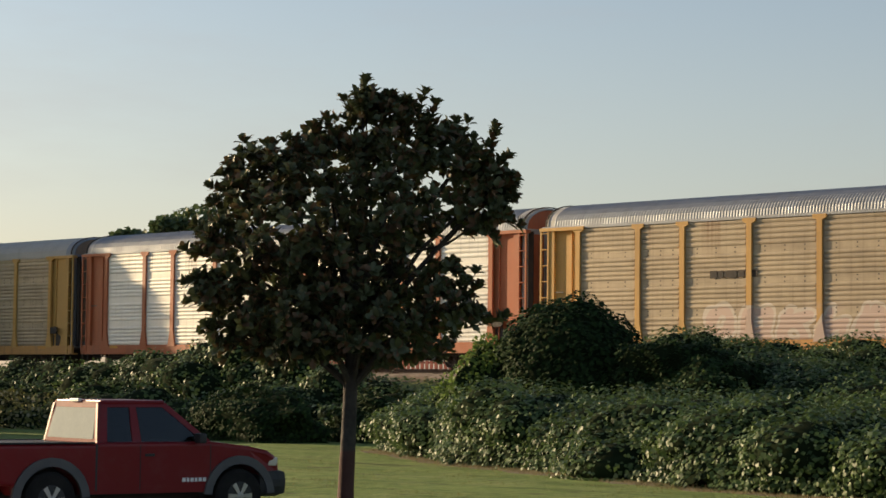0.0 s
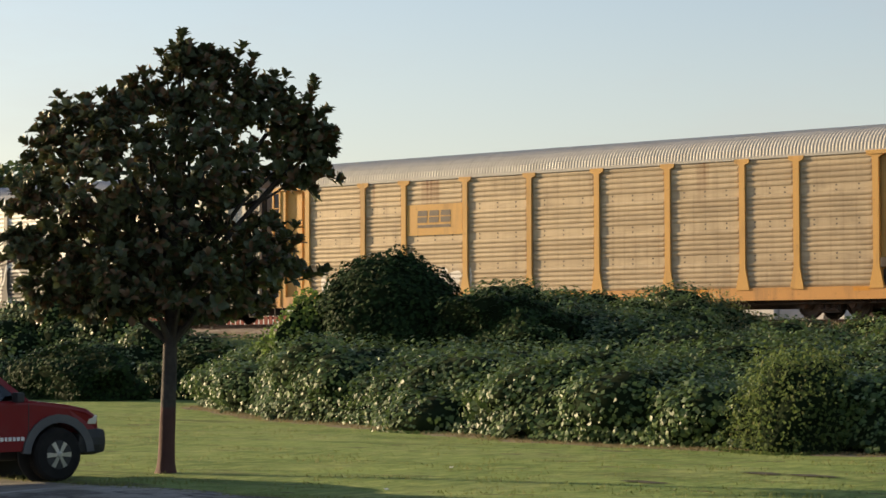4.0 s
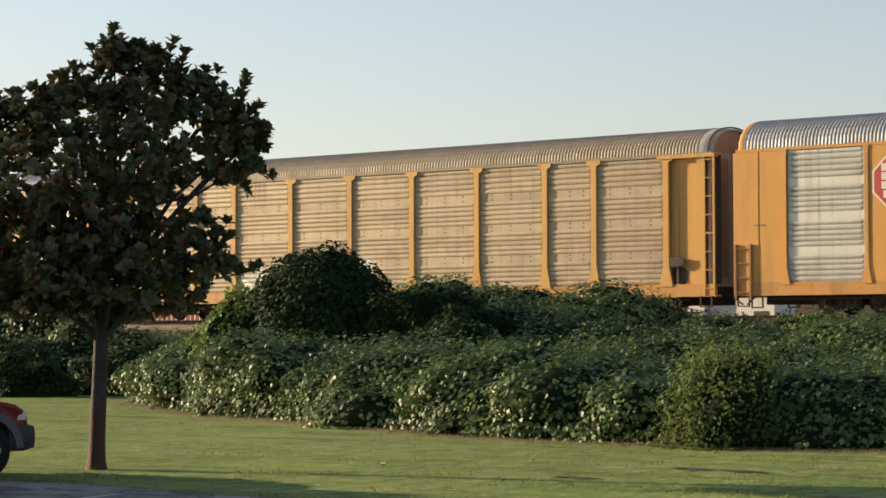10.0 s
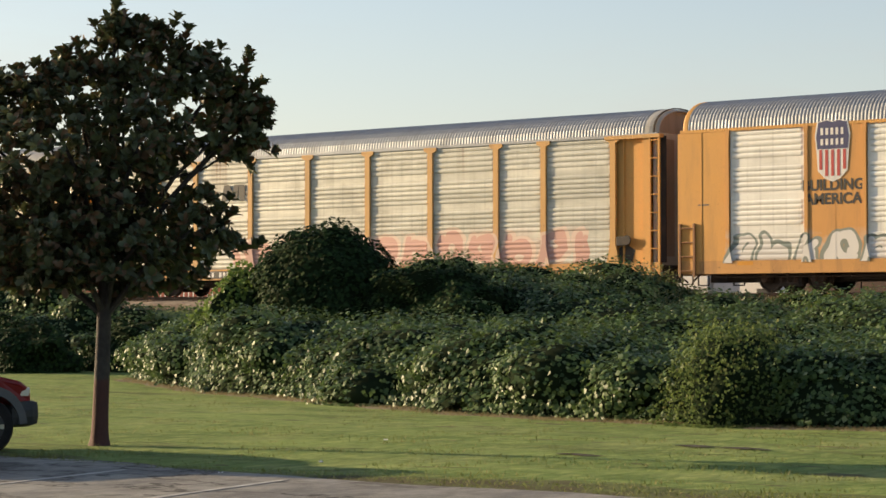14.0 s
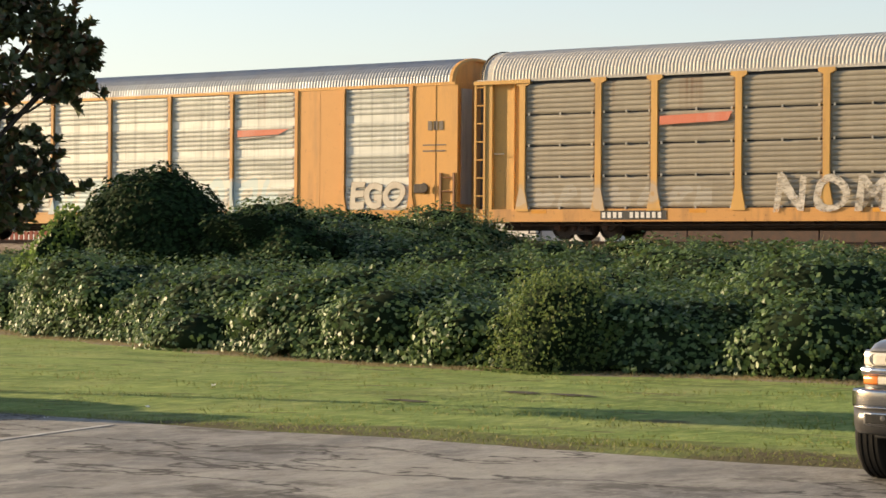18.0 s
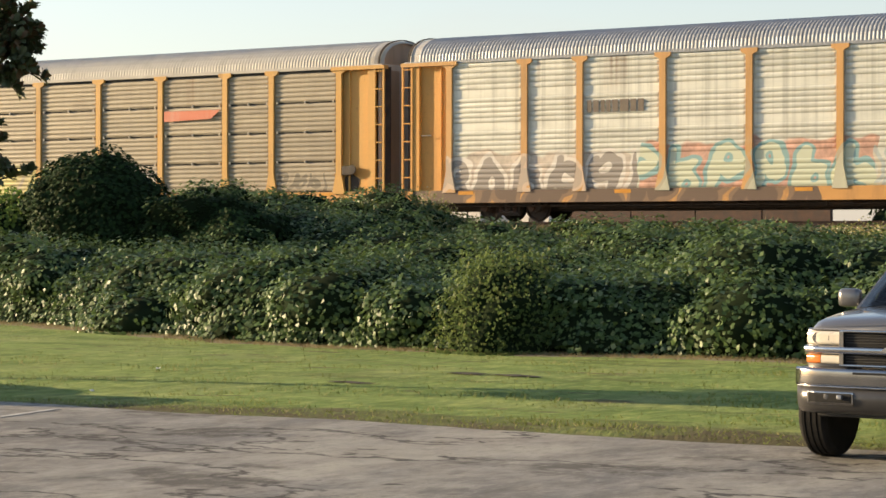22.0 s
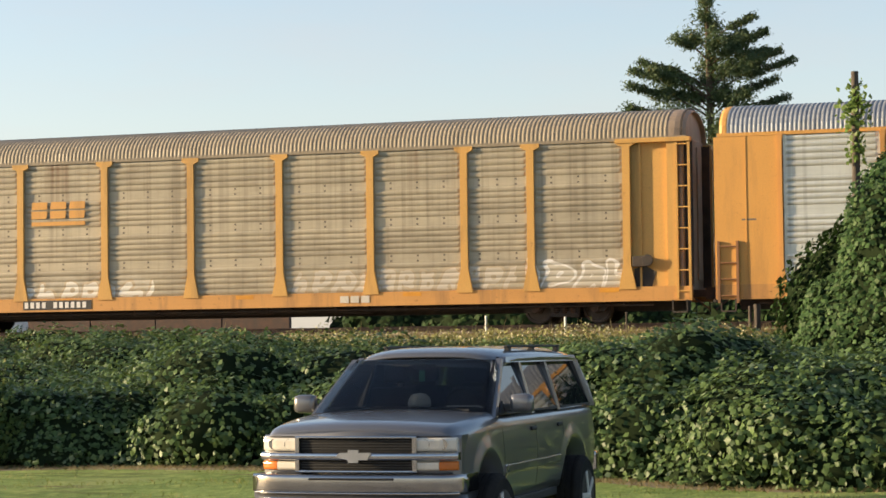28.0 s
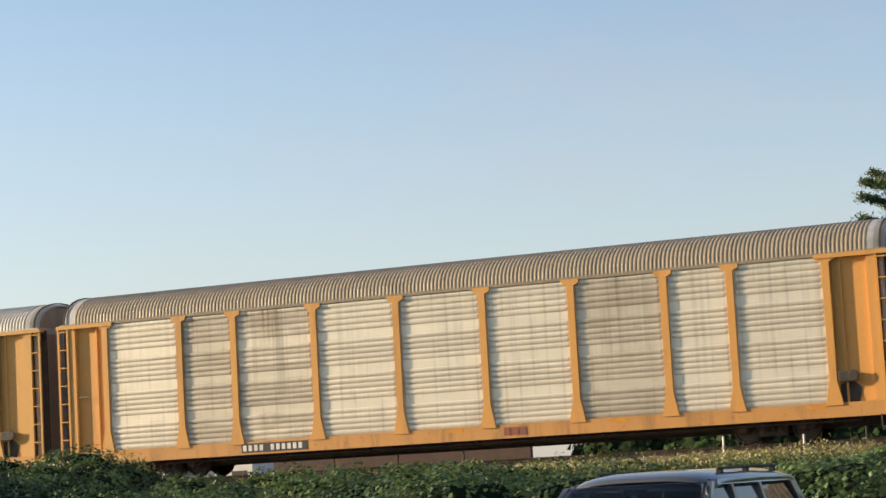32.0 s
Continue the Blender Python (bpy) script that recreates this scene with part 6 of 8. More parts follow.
def magnolia():
    """The tree on the lawn: local x runs to the right as seen from the lot, y away from it."""
    tree = thing("magnolia_tree", "dark glossy-leaved magnolia tree on the lawn", "tree", pose(-24.15, 22.5, 0.03, 0, 0, 47))
    bark = trunk_material()
    rng = np.random.default_rng(12)
    bm = bmesh.new()
    rings = []
    for z, r in ((-0.1, 0.19), (0.0, 0.165), (0.08, 0.142), (0.2, 0.128), (0.5, 0.120), (0.95, 0.116), (1.5, 0.110), (2.1, 0.105), (2.7, 0.095)):
        ring = []
        for k in range(18):
            a = 2 * math.pi * k / 18
            q = r * (1 + (0.05 + 0.16 * max(0.0, 0.25 - z)) * math.sin(3 * a + 0.6 + z) + 0.05 * noise.noise((math.cos(a) * 2, math.sin(a) * 2, z * 2.2)))
            ring.append((0.034 * max(0.0, z) + q * math.cos(a), q * math.sin(a), z))
        rings.append(ring)
    bm = loft_tube(rings)
    part("trunk", mesh_of("trunk", bm, True), bark, tree, "brown trunk, dark red at the foot")
    blobs = [(0.25, 0, 5.75, 0.6), (-0.3, 0.2, 5.2, 0.75), (0.85, -0.1, 5.6, 0.7), (-1.2, -0.2, 4.95, 0.72), (0.35, 0.5, 5.0, 1.1), (1.5, 0.1, 5.1, 0.8), (2.1, 0.0, 4.95, 0.42), (-1.7, 0.3, 4.6, 0.5), (-0.7, -0.6, 4.35, 1.1), (0.6, -0.6, 4.55, 0.85),
             (1.95, 0, 4.62, 0.5), (-1.75, 0, 3.75, 0.7), (-0.5, 0.9, 3.6, 1.15), (0.75, 0.8, 3.25, 0.75), (1.35, -0.2, 3.2, 0.62), (-1.6, -0.1, 3.0, 0.68), (-0.6, -0.6, 2.95, 0.85), (0.5, -0.6, 2.9, 0.8), (1.35, 0.5, 2.8, 0.5), (0.1, 0, 2.75, 0.6), (-1.0, 0.8, 2.75, 0.6),
             (1.78, -0.1, 3.0, 0.34), (-2.0, 0, 3.35, 0.4), (-1.8, 0.1, 2.75, 0.42), (-1.95, -0.2, 4.2, 0.34), (0.0, -0.3, 3.5, 1.0), (-0.9, 0, 3.4, 1.0), (-0.65, -0.1, 2.5, 0.42), (0.55, 0.2, 2.5, 0.4), (-1.2, 0.1, 2.45, 0.4), (1.75, 0, 5.4, 0.45), (1.3, 0, 5.75, 0.42), (2.2, 0, 5.0, 0.4), (2.25, 0, 4.65, 0.34), (-1.0, 0, 5.35, 0.42), (-1.5, 0, 5.2, 0.38), (-0.5, 0, 5.6, 0.36), (0.7, 0, 6.1, 0.36), (0.25, 0, 6.2, 0.32), (1.45, 0.0, 3.55, 0.42), (0.95, 0.0, 2.6, 0.42), (-0.3, -0.2, 2.45, 0.4), (1.0, -0.2, 4.15, 0.5)]
    # shoots that stand out of the crown: foot and tip
    shoots = [((0.2, 0, 6.1), (0.22, 0, 6.62)), ((0.0, 0.1, 5.9), (-0.08, 0.1, 6.28)), ((0.5, -0.1, 6.0), (0.60, -0.1, 6.40)), ((0.85, 0, 6.0), (0.86, 0, 6.32)), ((1.05, 0.1, 5.95), (1.12, 0.1, 6.42)), ((1.2, -0.1, 5.9), (1.3, -0.1, 6.25)), ((1.45, 0, 5.6), (1.62, 0.05, 5.98)), ((1.6, 0.1, 5.55), (1.82, 0.1, 5.95)),
              ((2.05, 0, 5.2), (2.24, 0, 5.92)), ((2.1, 0.1, 5.15), (2.45, 0.1, 5.45)), ((2.2, -0.1, 4.9), (2.58, -0.1, 5.1)), ((2.15, 0, 4.75), (2.55, 0, 4.82)), ((2.2, 0.1, 4.5), (2.62, 0.1, 4.40)), ((-0.4, 0, 5.6), (-0.60, 0, 5.88)), ((-0.25, -0.1, 5.75), (-0.36, -0.1, 6.0)), ((-0.8, 0.1, 5.4), (-0.97, 0.1, 5.66)),
              ((-1.1, 0, 5.35), (-1.25, 0, 5.6)), ((-1.35, -0.1, 5.3), (-1.58, -0.1, 5.64)), ((-1.6, 0.1, 5.0), (-1.88, 0.1, 5.32)), ((-1.7, 0, 4.8), (-2.1, 0, 4.92)), ((-1.6, -0.1, 4.9), (-1.95, -0.1, 5.1)), ((-2.0, 0, 4.2), (-2.33, 0, 4.32)), ((-2.1, 0.1, 3.85), (-2.48, 0.1, 3.95)), ((-2.15, -0.1, 3.5), (-2.45, -0.1, 3.45)),
              ((-2.1, 0, 3.2), (-2.38, 0, 3.1)), ((-1.9, 0.1, 2.8), (-2.2, 0.1, 2.72)), ((-1.7, 0, 2.5), (-1.85, 0, 2.28)), ((1.75, 0, 3.15), (2.0, 0, 3.5)), ((1.8, 0.1, 2.95), (2.15, 0.1, 2.95)), ((2.1, 0, 2.9), (2.45, 0, 2.98)), ((1.7, -0.1, 3.3), (1.95, -0.1, 3.68)), ((1.6, 0.1, 4.4), (1.9, 0.1, 4.2)), ((2.0, 0.1, 4.4), (2.25, 0.1, 4.12))]
    for k, (x, y, z, r) in enumerate(blobs):
        if r < 0.5 and k % 2:
            continue
        z0 = min(2.6, max(1.9, z - 1.4)) if z < 4 else 2.6 + 0.25 * (z - 4)
        a = Vector((0.08 * min(1, z0 / 2), 0, z0)) if z < 4 else Vector((0.1 + x * 0.1, y * 0.1, z0))
        b = Vector((x, y, z))
        mid = a.lerp(b, 0.5) + Vector((rng.uniform(-.12, .12), rng.uniform(-.12, .12), 0.12))
        part("limb", tapered_branch(bmesh.new(), [a, mid, b], 0.055, 0.018, 6), bark, tree)
    part("limb", tapered_branch(bmesh.new(), [(0.15, 0, 3.5), (0.9, 0.05, 3.95), (1.5, 0.05, 4.1), (2.1, 0, 4.5)], 0.035, 0.015, 6), bark, tree)
    part("leader", tapered_branch(bmesh.new(), [(0.09, 0, 2.6), (0.15, 0.05, 3.8), (0.2, 0, 5.2), (0.2, 0, 6.4)], 0.095, 0.02, 8), bark, tree)
    verts, tris = [], []

    def rosette(q, axis_dir, count, lo, hi, flat=0.25):
        """A whorl of leathery leaves round a twig's tip."""
        e1 = np.cross(axis_dir, (0.3, 0.9, 0.1))
        e1 /= np.linalg.norm(e1)
        e2 = np.cross(axis_dir, e1)
        for j in range(count):
            t = 2 * math.pi * (j / count) + rng.uniform(-.3, .3)
            lift = rng.uniform(flat, 1.5)
            way = (e1 * math.cos(t) + e2 * math.sin(t)) * (1 - lift * 0.4) + axis_dir * lift
            way /= np.linalg.norm(way)
            side = np.cross(way, axis_dir)
            side /= np.linalg.norm(side) + 1e-9
            up = np.cross(side, way)
            ln, w = rng.uniform(lo, hi), rng.uniform(0.036, 0.056)
            base = len(verts)
            for f, g, h in ((0.02, 0, 0), (0.45, w, 0.012), (0.45, 0, -0.004), (0.45, -w, 0.012), (0.84, w * 0.85, 0.0), (0.84, 0, -0.018), (0.84, -w * 0.85, 0.0), (1.0, 0, -0.035)):
                verts.append(q + way * ln * f + side * g + up * h)
            for tri in ((0, 1, 2), (0, 2, 3), (1, 4, 5), (1, 5, 2), (2, 5, 6), (2, 6, 3), (4, 7, 5), (5, 7, 6)):
                tris.append([base + k for k in tri])
    for x, y, z, r in blobs:
        for _ in range(int(13 + 88 * r * r)):
            d = rng.normal(0, 1, 3)
            d /= np.linalg.norm(d)
            q = np.array((x, y, z)) + d * (r - 0.1) * rng.uniform(0.3, 1.04) ** 0.6 * np.array((1, 1, 0.92))
            if ((q[0] - 1.6) / 0.7) ** 2 + ((q[2] - 3.98) / 0.17) ** 2 < 1 and rng.random() < 0.9:
                continue
            axis_dir = d * 0.8 + np.array((0, 0, 0.7)) + rng.normal(0, 0.25, 3)
            rosette(q, axis_dir / np.linalg.norm(axis_dir), rng.integers(7, 12), 0.13, 0.21)
    for a, b in shoots:
        a, b = np.array(a, float), np.array(b, float)
        way = (b - a) / np.linalg.norm(b - a)
        part("twig", tapered_branch(bmesh.new(), [tuple(a - way * 0.3), tuple(a), tuple(b)], 0.016, 0.007, 5), bark, tree)
        n = max(3, int(np.linalg.norm(b - a) / 0.10))
        for k in range(n + 1):
            f = k / n
            up = way * 0.7 + np.array((0, 0, 0.5))
            rosette(a + (b - a) * f - way * 0.08 + rng.normal(0, 0.02, 3), up / np.linalg.norm(up), 8 if f < 1 else 10, 0.15, 0.23 - 0.02 * f, 0.4)
    part("crown", tri_mesh("crown", np.array(verts), np.array(tris)), MAGNOLIA, tree, "crown of leathery dark leaves, some with rusty undersides")


magnolia()


def conifer():
    """The open-crowned tree beyond the track."""
    tree = thing("conifer_tree", "dark open-branched conifer standing beyond the track", "tree", pose(-17.2, 88.0, 2.1, 0, 0, 11))
    rng = np.random.default_rng(5)
    part("trunk", tapered_branch(bmesh.new(), [(0, 0, -0.5), (0.1, 0, 5), (0, 0, 10), (-0.1, 0, 14.0)], 0.32, 0.05, 10), TWIG, tree)
    clumps = []
    limbs = [(0, 14.3, 0.25), (-0.1, 13.9, 0.4), (-0.2, 13.4, 0.6), (0.15, 13.0, 0.65), (-0.8, 12.6, 0.6), (-1.3, 12.3, 0.35), (1.75, 13.1, 0.28), (1.4, 12.6, 0.5), (2.2, 12.5, 0.4), (2.3, 12.0, 0.5), (0.3, 12.2, 0.8), (1.2, 12.0, 0.75), (2.7, 11.7, 0.45), (3.2, 11.3, 0.25), (2.0, 11.3, 0.75),
             (1.0, 11.2, 0.85), (0.0, 11.5, 0.75), (-0.1, 10.8, 0.85), (2.55, 10.6, 0.35), (-2.7, 11.5, 0.35), (-3.0, 11.1, 0.5), (-2.3, 11.0, 0.65), (-1.5, 11.0, 0.6), (-3.1, 10.4, 0.6), (-1.9, 10.3, 0.75), (-0.8, 10.2, 0.8), (0.6, 10.2, 0.85), (1.5, 10.0, 0.7), (3.0, 9.9, 0.25), (-3.2, 9.6, 0.8), (-1.2, 9.3, 1.1), (0.6, 8.8, 1.2), (2.0, 8.6, 1.0), (-2.4, 8.4, 1.1), (0, 7.5, 1.4), (1.6, 6.6, 1.2), (-1.6, 6.4, 1.3), (0.3, 5.2, 1.4)]
    for x, z, r in limbs:
        y = rng.uniform(-1.1, 1.1)
        part("limb", tapered_branch(bmesh.new(), [(0, 0, z - 0.5 - 0.25 * abs(x)), (x * 0.55, y * 0.5, z - 0.25), (x, y, z)], 0.045, 0.012, 6), TWIG, tree)
        # sprays along the limb, hanging a little
        n = int(1250 * r + 170 * abs(x))
        f = rng.uniform(0.4, 1.08, n) ** 0.8
        path = np.stack([x * f, y * f, z - (1 - f) * (0.35 + 0.2 * abs(x))], 1)
        off = rng.normal(0, 1, (n, 3)) * (r * 0.44 * (0.55 + 0.45 * np.sin(f * 9 + x))).clip(0.1, 1)[:, None]
        off[:, 2] = off[:, 2] * 0.8 - np.abs(off[:, 0]) * 0.25
        clumps.append(path + off)
    p = np.concatenate(clumps)
    part("crown", leaf_cloud("crown", p, np.tile((0, -0.4, 0.6), (len(p), 1)), np.full(len(p), 0.19), rng, 0.9, 0.3), CEDAR, tree, "ragged clumps of dark needles")


conifer()


def far_tree(x, y, top, spread, seed):
    rng = np.random.default_rng(seed)
    tree = thing("distant_tree", "hazy distant tree beyond the track", "tree", pose(x, y, 1.3), group="distant trees")
    part("trunk", tapered_branch(bmesh.new(), [(0, 0, -0.5), (0.2, 0, top * 0.4), (0, 0, top * 0.85)], 0.35, 0.08, 8), TWIG, tree)
    pts = []
    for k in range(16):
        z = top * rng.uniform(0.55, 0.97)
        c = np.array((rng.uniform(-spread, spread) * (1.15 - 0.5 * z / top), rng.uniform(-spread, spread) * 0.6, z))
        r = spread * rng.uniform(0.22, 0.42)
        d = rng.normal(0, 1, (420, 3))
        d /= np.linalg.norm(d, axis=1)[:, None]
        pts.append(c + d * r * rng.uniform(0.5, 1, (420, 1)) * np.array((1.2, 1.2, 0.6)))
        part("limb", tapered_branch(bmesh.new(), [(0, 0, top * 0.35), tuple(c * np.array((0.6, 0.6, 0.85))), tuple(c)], 0.12, 0.03, 5), TWIG, tree)
    p = np.concatenate(pts)
    part("crown", leaf_cloud("crown", p, np.tile((0, -0.3, 0.7), (len(p), 1)), np.full(len(p), 0.45), rng, 0.8, 0.9), CEDAR, tree)


for k, (az, dist, el, sp) in enumerate(((-50.9, 150, 4.55, 4.2), (-52.3, 155, 3.9, 4.0), (-53.2, 160, 3.7, 4.0), (-56.4, 150, 3.95, 4.5), (-58.5, 150, 4.3, 5.0))):
    a = radians(az)
    far_tree(dist * math.sin(a), dist * math.cos(a), 2 + dist * math.tan(radians(el)) - 1.3, sp, 60 + k)


def weeds():
    """Dry grass along the track's shoulder and the foot of the vines."""
    rng = np.random.default_rng(9)
    xs = np.concatenate([rng.uniform(-36, 4, 18000), rng.uniform(-18, 2, 14000)])
    ys = rng.normal(57.0, 0.65, len(xs))
    keep = ys < 58.4
    xs, ys = xs[keep], ys[keep]
    base = np.array([ground_z(x, y) for x, y in zip(xs, ys)])
    h = rng.uniform(0.08, 0.32, len(xs)) * np.where(rng.random(len(xs)) > 0.985, 2.0, 1.0)
    lean = rng.normal(0, 0.25, (len(xs), 2)) * h[:, None]
    w = rng.uniform(0.012, 0.03, len(xs))
    v = np.empty((len(xs), 3, 3))
    v[:, 0] = np.stack([xs - w, ys, base], 1)
    v[:, 1] = np.stack([xs + w, ys, base], 1)
    v[:, 2] = np.stack([xs + lean[:, 0], ys + lean[:, 1], base + h], 1)
    solid("dry_weeds", tri_mesh("dry_weeds", v.reshape(-1, 3), np.arange(len(xs) * 3).reshape(-1, 3)), DRYGRASS, "dry yellow weeds along the gravel shoulder", "weeds", kind="stuff")
    n = 26000
    xs = rng.uniform(-36, 3, n)
    ys = rng.uniform(52.4, 57.5, n)
    tall = np.array([0.5 + noise.noise((x * 0.6, y * 0.8, 8.0)) + 0.5 * noise.noise((x * 2.0, y, 2.0)) for x, y in zip(xs, ys)])
    keep = tall > 0.15
    xs, ys, tall = xs[keep], ys[keep], tall[keep]
    base = np.array([max(ground_z(x, y), (canopy(x, y) or 0)) for x, y in zip(xs, ys)])
    p = np.stack([xs, ys, base + rng.random(len(xs)) ** 1.3 * 0.50 * tall], 1)
    solid("shoulder_weeds", leaf_cloud("shoulder_weeds", p, np.tile((-0.25, -0.5, 0.5), (len(p), 1)), np.full(len(p), 0.085), rng, 0.6, 0.6), SHOULDER, "yellowish leafy weeds where vines meet the gravel", "weeds", kind="stuff")
    n = 24000
    xs = rng.uniform(-56, 2, n)
    ys = np.interp(xs, [p[0] for p in FOOT], [p[1] for p in FOOT]) + rng.normal(-0.55, 0.28, n)
    base = np.array([ground_z(x, y) for x, y in zip(xs, ys)])
    h, w, lean = rng.uniform(0.02, 0.075, n), rng.uniform(0.006, 0.015, n), rng.normal(0, 0.05, (n, 2))
    v = np.stack([np.stack([xs - w, ys, base], 1), np.stack([xs + w, ys, base], 1), np.stack([xs + lean[:, 0], ys + lean[:, 1], base + h], 1)], 1)
    solid("dry_fringe", tri_mesh("dry_fringe", v.reshape(-1, 3), np.arange(n * 3).reshape(-1, 3)), DRYGRASS, "dry brownish grass fringe at the vines' foot", "grass", kind="stuff")
    # blades in loose clumps all over the lawn
    n = 60000
    xs, ys = rng.uniform(-50, 3, n), 20.2 + rng.random(n) ** 1.3 * 20
    clump = np.array([noise.noise((x * 0.5, y * 0.7, 3.0)) + 0.6 * noise.noise((x * 1.9, y * 2.2, 5.0)) for x, y in zip(xs, ys)])
    keep = (clump + rng.normal(0, 0.12, n) > 0.10) & (ys < np.interp(xs, [p[0] for p in FOOT], [p[1] for p in FOOT]))
    xs, ys, clump = xs[keep], ys[keep], clump[keep]
    base = np.array([ground_z(x, y) for x, y in zip(xs, ys)])
    h, w, lean = rng.uniform(0.02, 0.05, len(xs)) * (0.8 + clump), rng.uniform(0.006, 0.014, len(xs)), rng.normal(0, 0.035, (len(xs), 2))
    v = np.stack([np.stack([xs - w, ys, base - 0.01], 1), np.stack([xs + w, ys, base - 0.01], 1), np.stack([xs + lean[:, 0], ys + lean[:, 1], base + h], 1)], 1)
    solid("lawn_blades", tri_mesh("lawn_blades", v.reshape(-1, 3), np.arange(len(xs) * 3).reshape(-1, 3)), LAWNGRASS, "loose clumps of longer grass in the lawn", "grass", kind="stuff")
    # bare earth with dead stems where the mower stops
    bm = bmesh.new()
    rows = []
    for k in range(150):
        x = -52 + 0.36 * k
        mid = lerp_list(x, FOOT) - 0.35 + 0.25 * noise.noise((x * 0.9, 2.2, 0))
        half = 0.75 + 0.4 * noise.noise((x * 1.4, 7.7, 0))
        rows.append([bm.verts.new((x, mid + half * f, ground_z(x, mid + half * f) + lift)) for f, lift in ((-1.0, -0.004), (-0.6, 0.012), (0.2, 0.014), (1.6, 0.012))])
    for a, b in zip(rows, rows[1:]):
        for i in range(3):
            bm.faces.new((a[i], b[i], b[i + 1], a[i + 1]))
    solid("bare_edge", bm, surface("dry_earth", (0.22, 0.175, 0.105), (0.11, 0.088, 0.055), 1.6, 14, 0.95, bump=0.5), "bare brown earth along the foot of the vines", "earth", kind="stuff")
    # tufts of grass on the lawn, thicker along its edges
    n = 1500
    xs = rng.uniform(-52, 4, n)
    ys = 19.4 + rng.random(n) ** 1.6 * 18
    n2 = 5000
    xs = np.concatenate([xs, rng.uniform(-40, 4, n2)])
    ys = np.concatenate([ys, 19.85 + np.abs(rng.normal(0, 0.4, n2))])
    foot = np.interp(xs, [p[0] for p in FOOT], [p[1] for p in FOOT])
    extra = rng.uniform(-52, 2, 22000)
    ef = np.interp(extra, [p[0] for p in FOOT], [p[1] for p in FOOT])
    xs = np.concatenate([xs, extra])
    ys = np.concatenate([ys, ef + rng.normal(-0.2, 0.3, len(extra))])
    foot = np.concatenate([foot, ef])
    keep = ys < foot + 0.8
    xs, ys = xs[keep], ys[keep]
    base = np.array([ground_z(x, y) for x, y in zip(xs, ys)])
    keep = base > -0.02
    xs, ys, base = xs[keep], ys[keep], base[keep]
    h = rng.uniform(0.008, 0.03, len(xs)) * np.where(np.abs(ys - 20.1) < 0.5, 1.3, 1.0)
    w = rng.uniform(0.005, 0.012, len(xs))
    lean = rng.normal(0, 0.03, (len(xs), 2))
    v = np.empty((len(xs), 3, 3))
    v[:, 0] = np.stack([xs - w, ys, base - 0.01], 1)
    v[:, 1] = np.stack([xs + w, ys, base - 0.01], 1)
    v[:, 2] = np.stack([xs + lean[:, 0], ys + lean[:, 1], base + h], 1)
    solid("grass_tufts", tri_mesh("grass_tufts", v.reshape(-1, 3), np.arange(len(xs) * 3).reshape(-1, 3)), LAWNGRASS, "short green grass tufts of the lawn", "grass", kind="stuff")


LAWNGRASS = leaf_material("lawn_blades", (0.12, 0.155, 0.035), (0.20, 0.235, 0.06), dry=(0.38, 0.32, 0.14), dry_glint_part=0.15, rough=0.7)
weeds()


